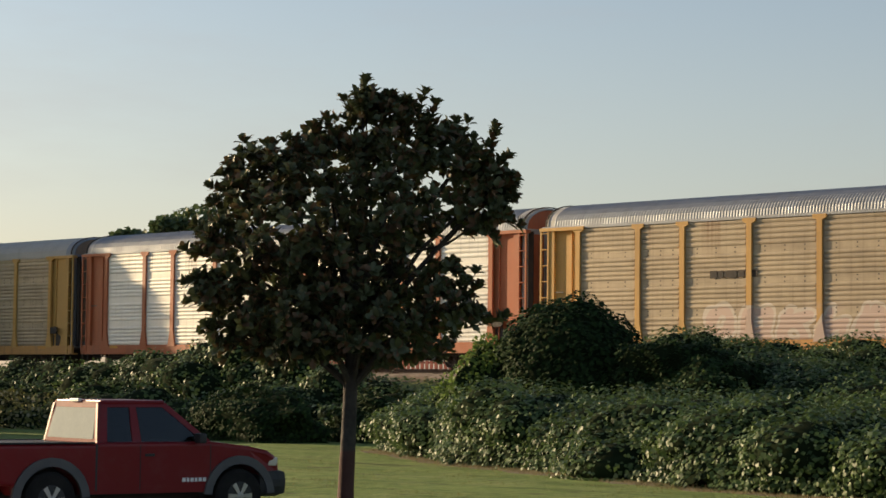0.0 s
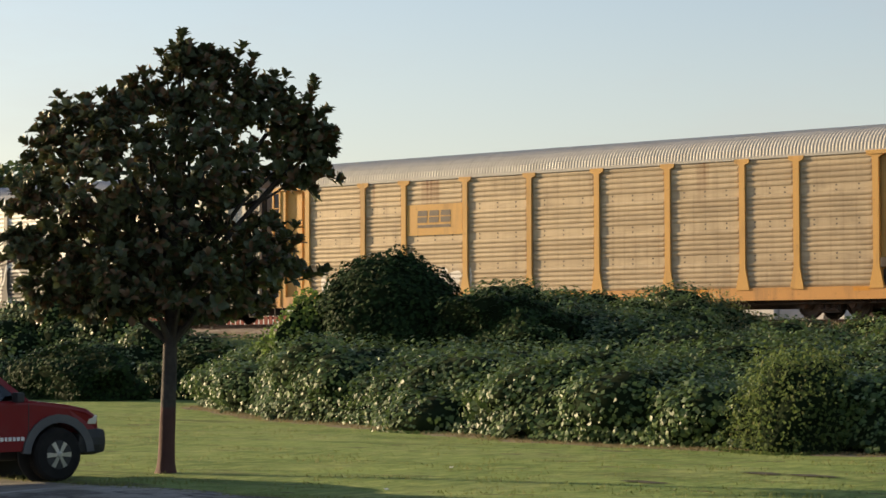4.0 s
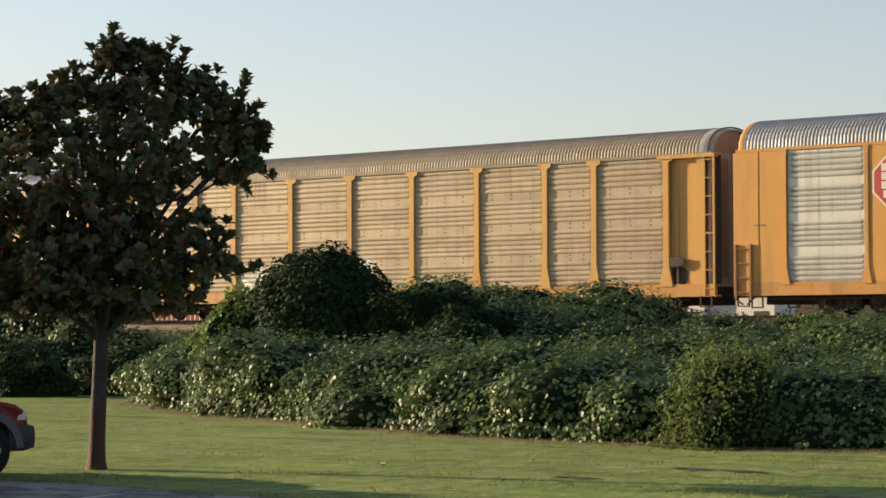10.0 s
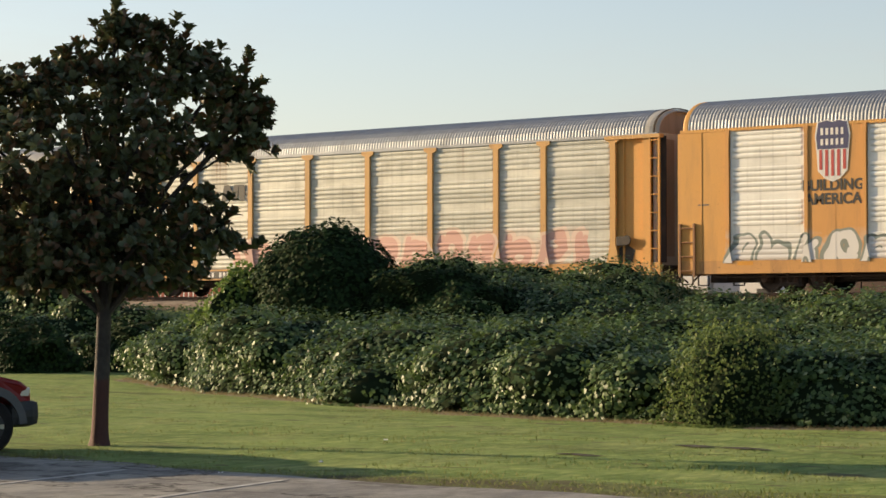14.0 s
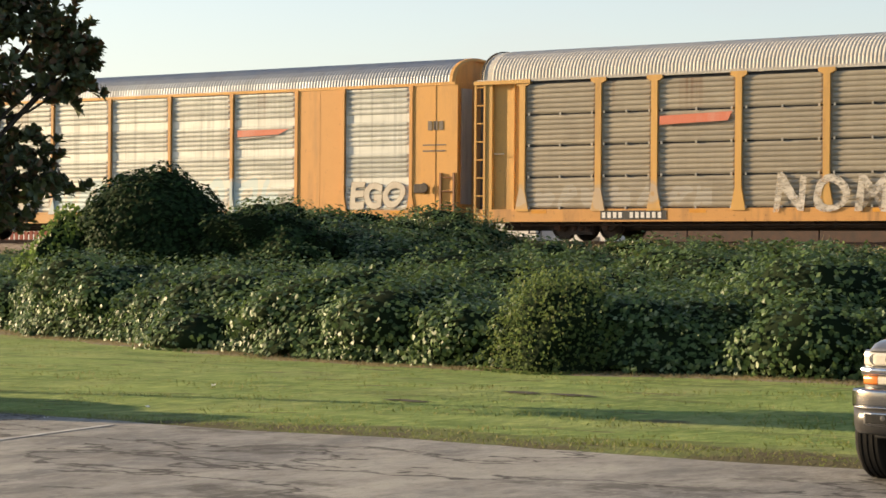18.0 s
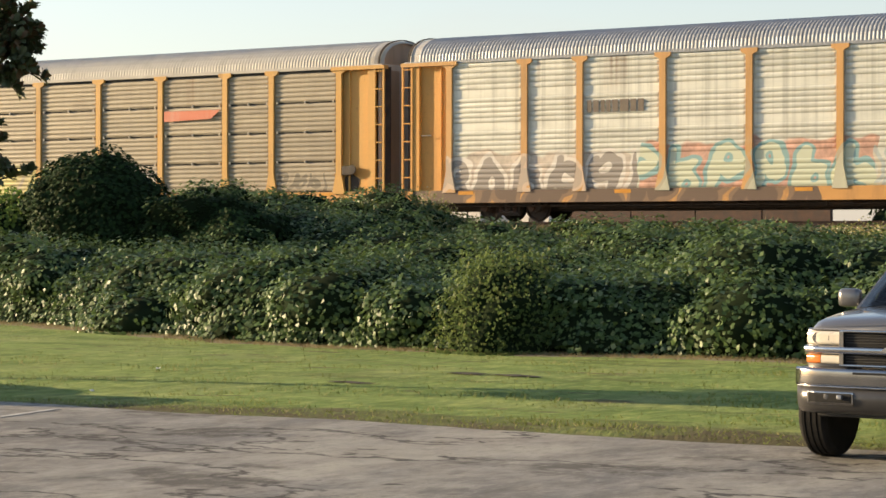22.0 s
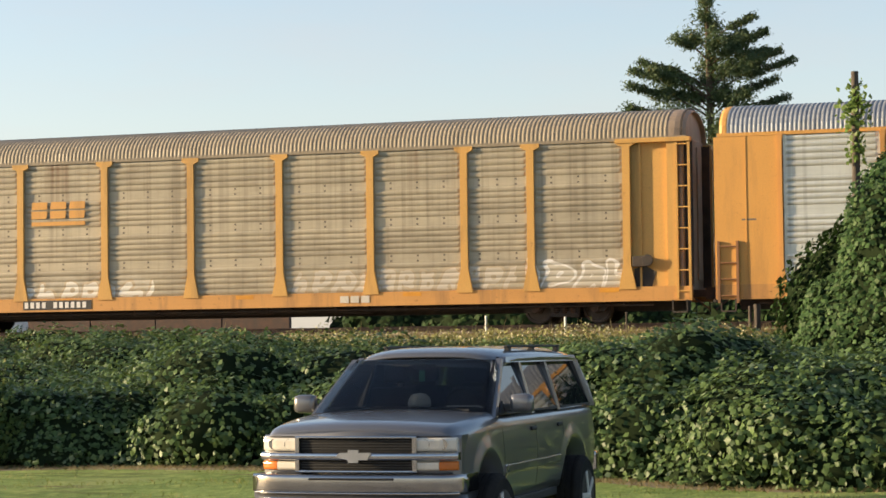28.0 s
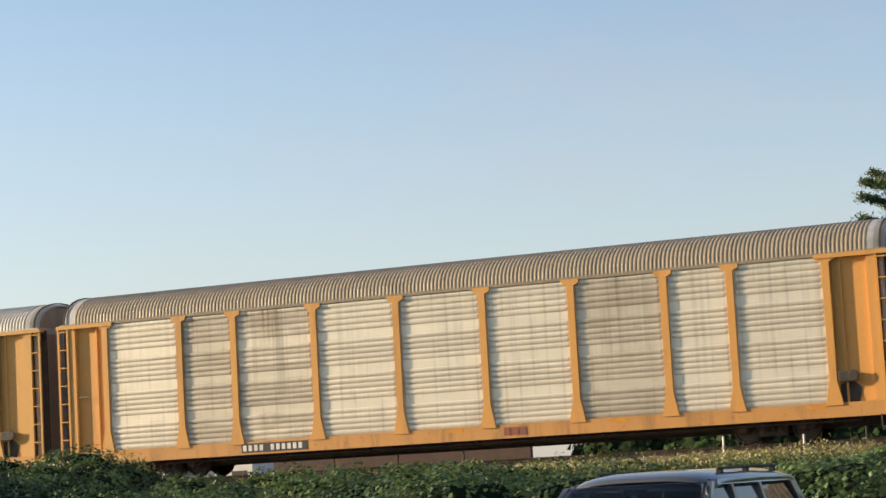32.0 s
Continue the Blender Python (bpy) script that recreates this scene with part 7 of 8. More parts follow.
# ---- small things by the track ----
def by_track():
    a = radians(-7.33)
    pole = thing("vine_clad_pole", "weathered wooden pole with vines round its top", "pole", pose(57.6 * math.tan(a), 57.6, 2.1))
    part("shaft", tapered_branch(bmesh.new(), [(0, 0, -0.5), (0.0, 0, 3.5), (0.02, 0, 6.98)], 0.125, 0.095, 12), TIMBER, pole)
    rng = np.random.default_rng(2)
    n = 300
    z = np.concatenate([rng.normal(6.2, 0.24, n // 2), rng.uniform(4.6, 6.2, n // 2)])
    ang = rng.uniform(0, 6.28, n)
    r = np.where(np.arange(n) < n // 2, rng.uniform(0.08, 0.50, n), rng.uniform(0.09, 0.26, n))
    p = np.stack([r * np.cos(ang), r * np.sin(ang), z - (r - 0.15) * rng.uniform(0, 1.8, n)], 1)
    part("vine", leaf_cloud("vine", p, np.tile((-0.3, -0.5, 0.4), (n, 1)), np.full(n, 0.17), rng, 0.7), KUDZU_BRIGHT, pole, "pale green vine leaves")
    for az, el, h, w, mat, lab in ((-16.97, 1.0, 0.75, 0.03, WHITE, "thin white marker post by the track"), (-14.9, 1.0, 0.7, 0.03, WHITE, "thin white marker post by the track"),
                                  (-13.3, 1.0, 0.8, 0.025, TIMBER, "thin grey stake by the track"), (-9.92, 0.95, 0.95, 0.09, TIMBER, "short wooden post by the track"), (-10.1, 0.95, 0.9, 0.05, TIMBER, "short wooden post by the track")):
        a = radians(az)
        d = 56.9 / math.cos(a)
        x, y = d * math.sin(a), 56.9
        solid("marker_post", rod(bmesh.new(), (0, 0, -0.2), (0, 0, h), w, n=8), mat, lab, "post", pose(x, y, ground_z(x, y)), group="posts by the track")
    # beyond the track: white vans, a long brown wall, a red fence
    for k, x in enumerate((-51.6, -48.4, -45.3)):
        van(x, 78.0 + 0.3 * k)
    wall = thing("retaining_wall", "long brown timber wall beyond the track", "wall")
    for k in range(5):
        part("wall_panel", boxed(0, 2.95, 0, 0.25, 0, 2.7, bevel=0.02), RUSTY, wall, "", pose(-48.5 + 3.0 * k, 82.5, 1.25))
    fence = thing("red_fence", "faded red picket fence beyond the track", "fence")
    part("rail", boxed(-84, -66, 71.02, 71.08, 2.2, 2.3), REDWOOD, fence)
    part("rail", boxed(-84, -66, 71.02, 71.08, 2.95, 3.05), REDWOOD, fence)
    slat = mesh_of("picket", boxed(-0.1, 0.1, -0.02, 0.02, 0, 1.5))
    for k in range(60):
        part("picket", slat, REDWOOD, fence, "", pose(-84 + 0.3 * k, 71, 1.6))


REDWOOD = surface("faded_red_wood", (0.33, 0.07, 0.05), (0.25, 0.06, 0.045), 3, 30, 0.8)


def van(x, y):
    v = thing("white_van", "white panel van parked beyond the track", "van", pose(x, y, 1.25), group="vans beyond the track")
    out = [(-1.5, 0.3), (-0.98, 0.3), (-0.93, 0.55), (-0.75, 0.7), (-0.55, 0.55), (-0.5, 0.3), (0.55, 0.3), (0.6, 0.55), (0.8, 0.7), (1.0, 0.55), (1.05, 0.3), (1.5, 0.3), (1.5, 2.5), (1.35, 2.65), (-1.35, 2.65), (-1.5, 2.5)]
    part("body", prism(bmesh.new(), out, -0.9, 0.9), WHITE, v)
    part("window", boxed(0.55, 1.25, -0.912, -0.9, 1.2, 1.7), BLACK, v)
    for wx in (-0.74, 0.8):
        for wy in (-0.85, 0.65):
            part("wheel", lathe(bmesh.new(), [(0.1, 0), (0.2, 0.0), (0.33, 0.02), (0.34, 0.1), (0.33, 0.18), (0.1, 0.2)], 18, "y"), BLACK, v, "", pose(wx, wy, 0.33))


by_track()


def lawn_litter():
    """Bare earth patches and scraps of paper on the lawn, placed by bearing and distance."""
    soil = surface("bare_soil", (0.04, 0.034, 0.022), (0.065, 0.052, 0.034), 5, 30, 0.95)
    rng = np.random.default_rng(17)
    for az, dist, w, d in ((-31.5, 31.6, 0.42, 0.22), (-30.2, 31.2, 0.5, 0.12), (-34.6, 30.0, 0.5, 0.14)):
        a = radians(az)
        x, y = dist * math.sin(a), dist * math.cos(a)
        bm = bmesh.new()
        ring = []
        for k in range(22):
            t = 2 * math.pi * k / 22
            r = 0.85 + 0.5 * noise.noise((math.cos(t) * 1.5 + az, math.sin(t) * 1.5, 0)) + 0.5 * noise.noise((math.cos(t) * 5 + az, math.sin(t) * 5, 2))
            ring.append((x + w * r * math.cos(t), y + d * r * math.sin(t) + 0.03 * rng.normal()))
        vs = [bm.verts.new((u, v, max(0.0, ground_z(u, v)) + 0.012)) for u, v in ring]
        mid = bm.verts.new((x, y, max(0.0, ground_z(x, y)) + 0.03))
        for k in range(22):
            bm.faces.new((vs[k], vs[(k + 1) % 22], mid))
        solid("bare_patch", bm, soil, "bare dark earth patch in the lawn", "earth patch", group="bare patches")
    for az, dist in ((-41.3, 29.0), (-43.9, 27.5), (-39.6, 33.5)):
        a = radians(az)
        x, y = dist * math.sin(a), dist * math.cos(a)
        solid("paper_scrap", sheet_scrap(rng), WHITE, "small white paper scrap lying on the grass", "litter", pose(x, y, ground_z(x, y) + 0.01, 10, 5, rng.uniform(0, 180)), group="litter on the lawn")


def sheet_scrap(rng):
    bm = bmesh.new()
    pts = [(-0.03, -0.02, 0), (0.03, -0.02, 0.008), (0.032, 0.02, 0.02), (0, 0.025, 0.0), (-0.03, 0.02, 0.012)]
    lo = [bm.verts.new(p) for p in pts]
    hi = [bm.verts.new((a, b, c + 0.004)) for a, b, c in pts]
    bm.faces.new(lo[::-1])
    bm.faces.new(hi)
    for k in range(5):
        bm.faces.new((lo[k], lo[(k + 1) % 5], hi[(k + 1) % 5], hi[k]))
    return bm


lawn_litter()


# ---- vehicles ----
def car_paint(name, color, metallic=0.0, rough=0.3, coat=0.9):
    m = Nodes(name)
    v = m.coord()
    dust = m.ramp(m.noise(v, 3.5, 4, 0.6), 0.5, 0.85, 0, 0.12)
    low = m.ramp(m.noise(v, 1.2, 3), 0.3, 0.7, 0.9, 1.1)
    c = m.mix(dust, color, (0.20, 0.17, 0.14))
    m.bump(m.noise(v, 60, 2), 0.02, 0.002)
    m.done(c, m.math("MULTIPLY", low, rough), metallic)
    m.b.inputs["Coat Weight"].default_value = coat
    m.b.inputs["Coat Roughness"].default_value = 0.03
    return m.mat


def glass_material(name, tint, rough=0.03):
    m = Nodes(name)
    m.done(tint, rough)
    m.b.inputs["Transmission Weight"].default_value = 1.0
    m.b.inputs["IOR"].default_value = 1.45
    return m.mat


PEWTER = car_paint("pewter_car_paint", (0.150, 0.150, 0.154), 0.5, 0.30, 0.9)
SKIRT = surface("dark_grey_bumper_skin", (0.062, 0.060, 0.060), (0.048, 0.047, 0.047), 4, 50, 0.3, 0.2, 0.03)
REDCAR = car_paint("dark_red_car_paint", (0.19, 0.010, 0.013), 0.0, 0.35, 0.08)
DULLRED = surface("dull_red_paint", (0.17, 0.012, 0.014), (0.13, 0.012, 0.013), 3, 50, 0.7)
GREYPLASTIC = surface("grey_plastic", (0.075, 0.075, 0.078), (0.10, 0.098, 0.095), 4, 60, 0.6)
TYRE = surface("tyre_rubber", (0.014, 0.0135, 0.013), (0.024, 0.022, 0.02), 5, 60, 0.95)
TYRE.node_tree.nodes["Principled BSDF"].inputs["Specular IOR Level"].default_value = 0.2
BUMPER = surface("dulled_bumper", (0.42, 0.41, 0.40), (0.34, 0.33, 0.32), 3, 50, 0.16, 1.0, 0.02)
CHROME = surface("chrome", (0.62, 0.60, 0.57), (0.55, 0.53, 0.5), 3, 50, 0.14, 1.0, 0.02)
ALLOY = surface("alloy", (0.50, 0.49, 0.48), (0.40, 0.39, 0.38), 4, 50, 0.3, 0.8, 0.03)
MESHBLACK = surface("black_mesh", (0.006, 0.006, 0.006), (0.01, 0.01, 0.01), 4, 60, 0.95)
BRIGHT = surface("machined_spokes", (0.72, 0.70, 0.68), (0.6, 0.58, 0.56), 4, 50, 0.35, 0.2, 0.03)
SATIN = surface("satin_black", (0.018, 0.018, 0.018), (0.028, 0.027, 0.026), 4, 60, 0.62)
LAMPGLASS = surface("lamp_glass", (0.72, 0.66, 0.55), (0.60, 0.55, 0.46), 6, 40, 0.12, 0.1, 0.05)
AMBER = surface("amber_glass", (0.62, 0.18, 0.03), (0.5, 0.14, 0.03), 6, 40, 0.2, 0.0, 0.05)
CABIN = surface("cabin_trim", (0.03, 0.03, 0.032), (0.05, 0.048, 0.045), 5, 40, 0.8)
TINT = glass_material("tinted_glass", (0.30, 0.33, 0.34))
TINT.node_tree.nodes["Principled BSDF"].inputs["IOR"].default_value = 1.25
DARKTINT = glass_material("dark_tinted_glass", (0.05, 0.055, 0.06))


def arch(cx, cz, r, n=9, a0=8):
    return [(cx - r * math.cos(radians(a0 + (180 - 2 * a0) * k / (n - 1))), cz + r * math.sin(radians(a0 + (180 - 2 * a0) * k / (n - 1)))) for k in range(n)]


def shell(outline, half, bevel=0.06, nose=0.0, nose_at=2.3, tail=0.0, tail_at=-2.5):
    """A car body from its side outline, with rounded flanks and a nose and tail that narrow in plan."""
    bm = prism(bmesh.new(), outline, -half, half)
    rim = [e for e in bm.edges if abs(abs(e.verts[0].co.y) - half) < 1e-4 and abs(e.verts[0].co.y - e.verts[1].co.y) < 1e-4 and max(e.verts[0].co.z, e.verts[1].co.z) > 0.5]
    bmesh.ops.bevel(bm, geom=rim, offset=bevel, segments=3, affect="EDGES", profile=0.6)
    for v in bm.verts:
        if nose and v.co.x > nose_at:
            v.co.y *= 1 - nose * ((v.co.x - nose_at) / 0.4) ** 2
        if tail and v.co.x < tail_at:
            v.co.y *= 1 - tail * ((tail_at - v.co.x) / 0.3) ** 2
    return bm


def pane_on(points, side, width, thick=0.008, proud=0.004):
    """A pane on a leaning flank: points (x, z); width(z) is the half width."""
    bm = bmesh.new()
    a = [bm.verts.new((x, side * (width(z) + proud), z)) for x, z in points]
    b = [bm.verts.new((x, side * (width(z) + proud - thick), z)) for x, z in points]
    n = len(points)
    bm.faces.new(a)
    bm.faces.new(b[::-1])
    for i in range(n):
        bm.faces.new((a[i], b[i], b[(i + 1) % n], a[(i + 1) % n]))
    bmesh.ops.recalc_face_normals(bm, faces=bm.faces)
    return bm


def sheet4(p, thick, inward):
    """A four-cornered slab: corners p, pushed by thick along inward."""
    bm = bmesh.new()
    d = Vector(inward).normalized() * thick
    a = [bm.verts.new(q) for q in p]
    b = [bm.verts.new(Vector(q) + d) for q in p]
    bm.faces.new(a)
    bm.faces.new(b[::-1])
    for i in range(len(p)):
        bm.faces.new((a[i], b[i], b[(i + 1) % len(p)], a[(i + 1) % len(p)]))
    bmesh.ops.recalc_face_normals(bm, faces=bm.faces)
    return bm


def wheel(parent, x, y, r, wide, spokes, rim_r, rim_mat, hub_mat, steer=0):
    side = -1 if y < 0 else 1
    w = part("wheel", lathe(bmesh.new(), [(rim_r, -wide / 2), (r - 0.05, -wide / 2), (r - 0.012, -wide / 2 + 0.03), (r, -wide / 2 + 0.05), *[(r - g, q * wide) for q in (-0.2, 0.0, 0.2) for g, q in ((0.0, q - 0.035), (0.014, q - 0.03), (0.014, q + 0.03), (0.0, q + 0.035))], (r, wide / 2 - 0.05), (r - 0.012, wide / 2 - 0.03), (r - 0.05, wide / 2), (rim_r, wide / 2)], 32, "y"), TYRE, parent, "black tyre", pose(x, y, r, 0, 0, steer))
    o = side * wide / 2
    part("rim", lathe(bmesh.new(), [(rim_r, o - side * 0.02), (rim_r, o + side * 0.003), (rim_r - 0.02, o + side * 0.005)], 28, "y"), hub_mat, w)
    bm = bmesh.new()
    for k in range(spokes):
        a = 2 * math.pi * k / spokes
        c, s = math.cos(a), math.sin(a)
        q = [(0.03, -0.022), (rim_r - 0.012, -0.034), (rim_r - 0.012, 0.034), (0.03, 0.022)]
        pts = [(u * c - v * s, o + side * (0.022 - 0.03 * u), u * s + v * c) for u, v in q]
        sub = sheet4(pts, 0.02, (0, -side, 0))
        me = bpy.data.meshes.new("tmp")
        sub.to_mesh(me)
        sub.free()
        bm.from_mesh(me)
        bpy.data.meshes.remove(me)
    lathe(bm, [(0.05, o), (0.05, o + side * 0.02), (0.03, o + side * 0.03)], 14, "y")
    part("spokes", bm, rim_mat, w)
    return w


def seats(car, xs, z, half):
    for x in xs:
        for y in (-half, half):
            s = part("seat", boxed(x - 0.12, x + 0.08, y - 0.24, y + 0.24, z - 0.1, z + 0.16, bevel=0.05), CABIN, car)
            part("headrest", boxed(x - 0.1, x, y - 0.13, y + 0.13, z + 0.2, z + 0.38, bevel=0.04), CABIN, s)


def bow(y):
    """How far the nose draws back at the distance y from its middle."""
    a = abs(y)
    return 0.085 * (a / 0.95) ** 2 + 0.9 * max(0.0, a - 0.78) ** 1.6


def nose_bar(y0, y1, section, n=14, shrink=0.0):
    """A bar across the nose that follows its curve in plan: section is a ring of (x, z)."""
    bm = bmesh.new()
    rings = []
    for k in range(n + 1):
        y = y0 + (y1 - y0) * k / n
        rings.append([bm.verts.new((x - bow(y), y, z)) for x, z in section])
    m = len(section)
    for p, q in zip(rings, rings[1:]):
        for i in range(m):
            bm.faces.new((p[i], q[i], q[(i + 1) % m], p[(i + 1) % m]))
    bm.faces.new(rings[0])
    bm.faces.new(rings[-1][::-1])
    bmesh.ops.recalc_face_normals(bm, faces=bm.faces)
    return bm


def round_section(x0, x1, z0, z1, r, n=4):
    """A ring of (x, z) with round front corners."""
    ring = [(x0, z0)]
    for c, a in (((x1 - r, z0 + r), -90), ((x1 - r, z1 - r), 0)):
        ring += [(c[0] + r * math.cos(radians(a + 90 * k / n)), c[1] + r * math.sin(radians(a + 90 * k / n))) for k in range(n + 1)]
    return ring + [(x0, z1)]


def loft(rings, caps=True):
    bm = bmesh.new()
    vs = [[bm.verts.new(p) for p in r] for r in rings]
    for p, q in zip(vs, vs[1:]):
        for i in range(len(p) - 1):
            bm.faces.new((p[i], q[i], q[i + 1], p[i + 1]))
    if caps:
        bm.faces.new(vs[0])
        bm.faces.new(vs[-1][::-1])
    bmesh.ops.recalc_face_normals(bm, faces=bm.faces)
    return bm


def suv_body():
    """Lower body: a flank that swells over the wheels, a round shoulder and a crowned top."""
    wheels, rings = (1.82, -1.48), []
    xs = sorted(set([-2.76, -2.74, -2.66, -2.5, -2.2, -0.6, -0.2, 0.3, 0.8, 1.1, 2.52, 2.58, 2.62, 2.64] + [round(c + 0.56 * math.cos(math.pi * k / 14), 4) for c in wheels for k in range(15)]))
    for x in xs:
        half = 0.985 - 0.05 * max(0.0, (x - 1.7) / 0.9) ** 2.4 - 0.07 * max(0.0, (-2.35 - x) / 0.4) ** 2
        top = 1.36 if x < 1.25 else 1.375 - 0.085 * ((x - 1.25) / 1.3) ** 1.7
        top -= 0.05 * max(0.0, (x - 2.50) / 0.14) ** 2 + 0.10 * max(0.0, (-2.66 - x) / 0.1) ** 2
        low = 0.55 if -1.0 < x < 1.3 else 0.62
        for c in wheels:
            if abs(x - c) < 0.56:
                low = max(low, 0.50 + math.sqrt(0.56 ** 2 - (x - c) ** 2))
        sho = 0.13
        half_ring = [(0.70, low)]
        for k in range(9):
            z = low + (top - sho - low) * k / 8
            y = half - 0.05 * ((z - 0.92) / 0.45) ** 2 * (1.3 if z < 0.92 else 1.0)
            near = min(math.hypot(x - c, z - 0.50) for c in wheels)
            y += 0.024 * max(0.0, 1 - max(0.0, near - 0.56) / 0.12)
            half_ring.append((y, z))
        y1 = half_ring[-1][0]
        for k in range(1, 6):
            a = radians(90 * k / 5)
            half_ring.append((y1 - 0.15 * (1 - math.cos(a)), top - sho + sho * math.sin(a)))
        y1 = half_ring[-1][0]
        crown = 0.035 if x > 1.25 else 0.0
        for f in (0.8, 0.55, 0.3, 0.0):
            half_ring.append((y1 * f, top + crown * (1 - f * f)))
        draw = min(1.0, max(0.0, (x - 1.6) / 0.9))
        ring = [(x - draw * bow(-y), -y, z) for y, z in half_ring] + [(x - draw * bow(y), y, z) for y, z in half_ring[-2::-1]]
        rings.append(ring)
    return loft(rings)


def seam_strip(x, s):
    """A thin dark line down the flank between two doors."""
    rings = []
    for k in range(9):
        z = 0.62 + 0.60 * k / 8
        y = 0.985 - 0.05 * ((z - 0.92) / 0.45) ** 2 * (1.3 if z < 0.92 else 1.0)
        rings.append([(x - 0.005, s * (y - 0.01), z), (x - 0.005, s * (y + 0.0015), z), (x + 0.005, s * (y + 0.0015), z), (x + 0.005, s * (y - 0.01), z)])
    return loft(rings)


def suv_roof(top):
    rings = []
    for x, dz, half in ((-2.56, -0.13, 0.75), (-2.52, -0.06, 0.78), (-2.42, -0.015, 0.79), (-2.0, 0.01, 0.795), (-1.0, 0.02, 0.80), (0.0, 0.012, 0.795), (0.3, -0.005, 0.785), (0.46, -0.035, 0.77), (0.56, -0.075, 0.755)):
        ring = []
        for k in range(17):
            u = -1 + k / 8
            ring.append((x - 0.05 * u * u * (1 if x > 0.2 else 0), half * (1.0 if abs(u) == 1 else math.copysign(1 - (1 - abs(u)) ** 1.25, u)) if u else 0.0, top + dz + 0.045 - 0.115 * abs(u) ** 4 - 0.02 * u * u))
        rings.append(ring)
    upper = loft(rings, False)
    bmesh.ops.solidify(upper, geom=upper.faces, thickness=0.02)
    return upper


def big_suv():
    car = thing("suv", "lifted pewter-grey SUV parked nose out on the lawn's edge", "car", pose(-6.86, 21.05, 0.0, 0, 0, -89.0))
    R = 0.42
    top, belt = 1.94, 1.36
    part("body", mesh_of("body", suv_body(), True), PEWTER, car, "pewter metallic body with swelling wheel arches")
    flank = lambda z: 0.935 - 0.15 * max(0.0, (z - belt) / 0.55) - 0.03 * max(0.0, (z - belt) / 0.55) ** 3
    part("roof", mesh_of("roof", suv_roof(top), True), PEWTER, car, "rounded roof")
    for s in (-1, 1):
        lo = belt - 0.03
        for pts in (((1.36, lo), (1.27, lo), (0.47, top - 0.07), (0.545, top - 0.06)), ((0.02, lo), (-0.10, lo), (-0.13, top - 0.07), (-0.05, top - 0.07)), ((-1.04, lo), (-1.17, lo), (-1.15, top - 0.07), (-1.06, top - 0.07)), ((-2.50, lo), (-2.72, lo), (-2.66, 1.55), (-2.52, top - 0.09), (-2.30, top - 0.07))):
            part("pillar", pane_on(pts, s, flank, 0.05, 0.0), PEWTER, car)
        part("roof_side", pane_on([(0.44, top - 0.10), (0.36, top - 0.045), (-2.46, top - 0.045), (-2.48, top - 0.11)], s, flank, 0.05, 0.003), PEWTER, car)
        for pts, mat, lab in ((((1.24, belt - 0.01), (0.03, belt - 0.01), (-0.04, top - 0.10), (0.20, top - 0.085), (0.44, top - 0.10)), PRIVACY, "front side window that mirrors the sky"), (((-0.11, belt - 0.01), (-1.03, belt - 0.01), (-1.05, top - 0.10), (-0.9, top - 0.085), (-0.3, top - 0.085), (-0.14, top - 0.10)), PRIVACY, "dark rear side window"), (((-1.18, belt - 0.01), (-2.49, belt - 0.01), (-2.52, belt + 0.06), (-2.36, top - 0.12), (-2.28, top - 0.09), (-1.25, top - 0.085), (-1.16, top - 0.10)), PRIVACY, "dark rear quarter window")):
            part("side_window", pane_on(pts, s, lambda z: flank(z) - 0.05 * max(0.0, (z - belt) / 0.55), 0.008, -0.006), mat, car, lab)
            part("window_seal", pane_on([pts[0], pts[1], (pts[1][0], pts[1][1] + 0.02), (pts[0][0], pts[0][1] + 0.02)], s, flank, 0.02, 0.003), SATIN, car)
        mir = boxed(0.93, 1.06, s * 1.10 - 0.115, s * 1.10 + 0.115, 1.365, 1.545, bevel=0.055)
        mirror = part("mirror", mesh_of("mirror", mir, True), PEWTER, car, "large rounded door mirror")
        part("mirror_arm", boxed(0.95, 1.04, min(s * 0.90, s * 1.02), max(s * 0.90, s * 1.02), 1.375, 1.45, bevel=0.02), SATIN, mirror)
        part("mirror_foot", pane_on([(1.20, belt), (1.0, belt), (1.0, belt + 0.12)], s, flank, 0.02, 0.006), SATIN, mirror)
        for x in (0.06, -1.0):
            part("door_handle", boxed(x - 0.02, x + 0.15, min(s * 0.965, s * 0.995), max(s * 0.965, s * 0.995), 1.165, 1.205, bevel=0.012), SATIN, car)
        for x in (1.22, 0.0, -1.10):
            part("door_seam", seam_strip(x, s), SATIN, car)
        part("side_moulding", boxed(-0.90, 1.24, min(s * 0.972, s * 1.0), max(s * 0.972, s * 1.0), 0.80, 0.88, bevel=0.012), PEWTER, car, "lower side strip")
        part("rocker", boxed(-0.9, 1.25, min(s * 0.80, s * 0.95), max(s * 0.80, s * 0.95), 0.46, 0.55, bevel=0.02), SATIN, car, "dark running board")
        rail = boxed(-2.25, -0.1, s * 0.64 - 0.02, s * 0.64 + 0.02, top + 0.045, top + 0.07, bevel=0.01)
        for x in (-2.2, -1.15, -0.22):
            box(rail, x, x + 0.1, s * 0.64 - 0.022, s * 0.64 + 0.022, top + 0.0, top + 0.05)
        part("rack_rail", rail, SATIN, car, "black roof rail")
        a, b = min(s * 0.55, s * 0.915), max(s * 0.55, s * 0.915)
        lamp = part("headlight", nose_bar(a, b, round_section(2.52, 2.685, 1.075, 1.195, 0.03), 8), LAMPGLASS, car, "clear upper headlight")
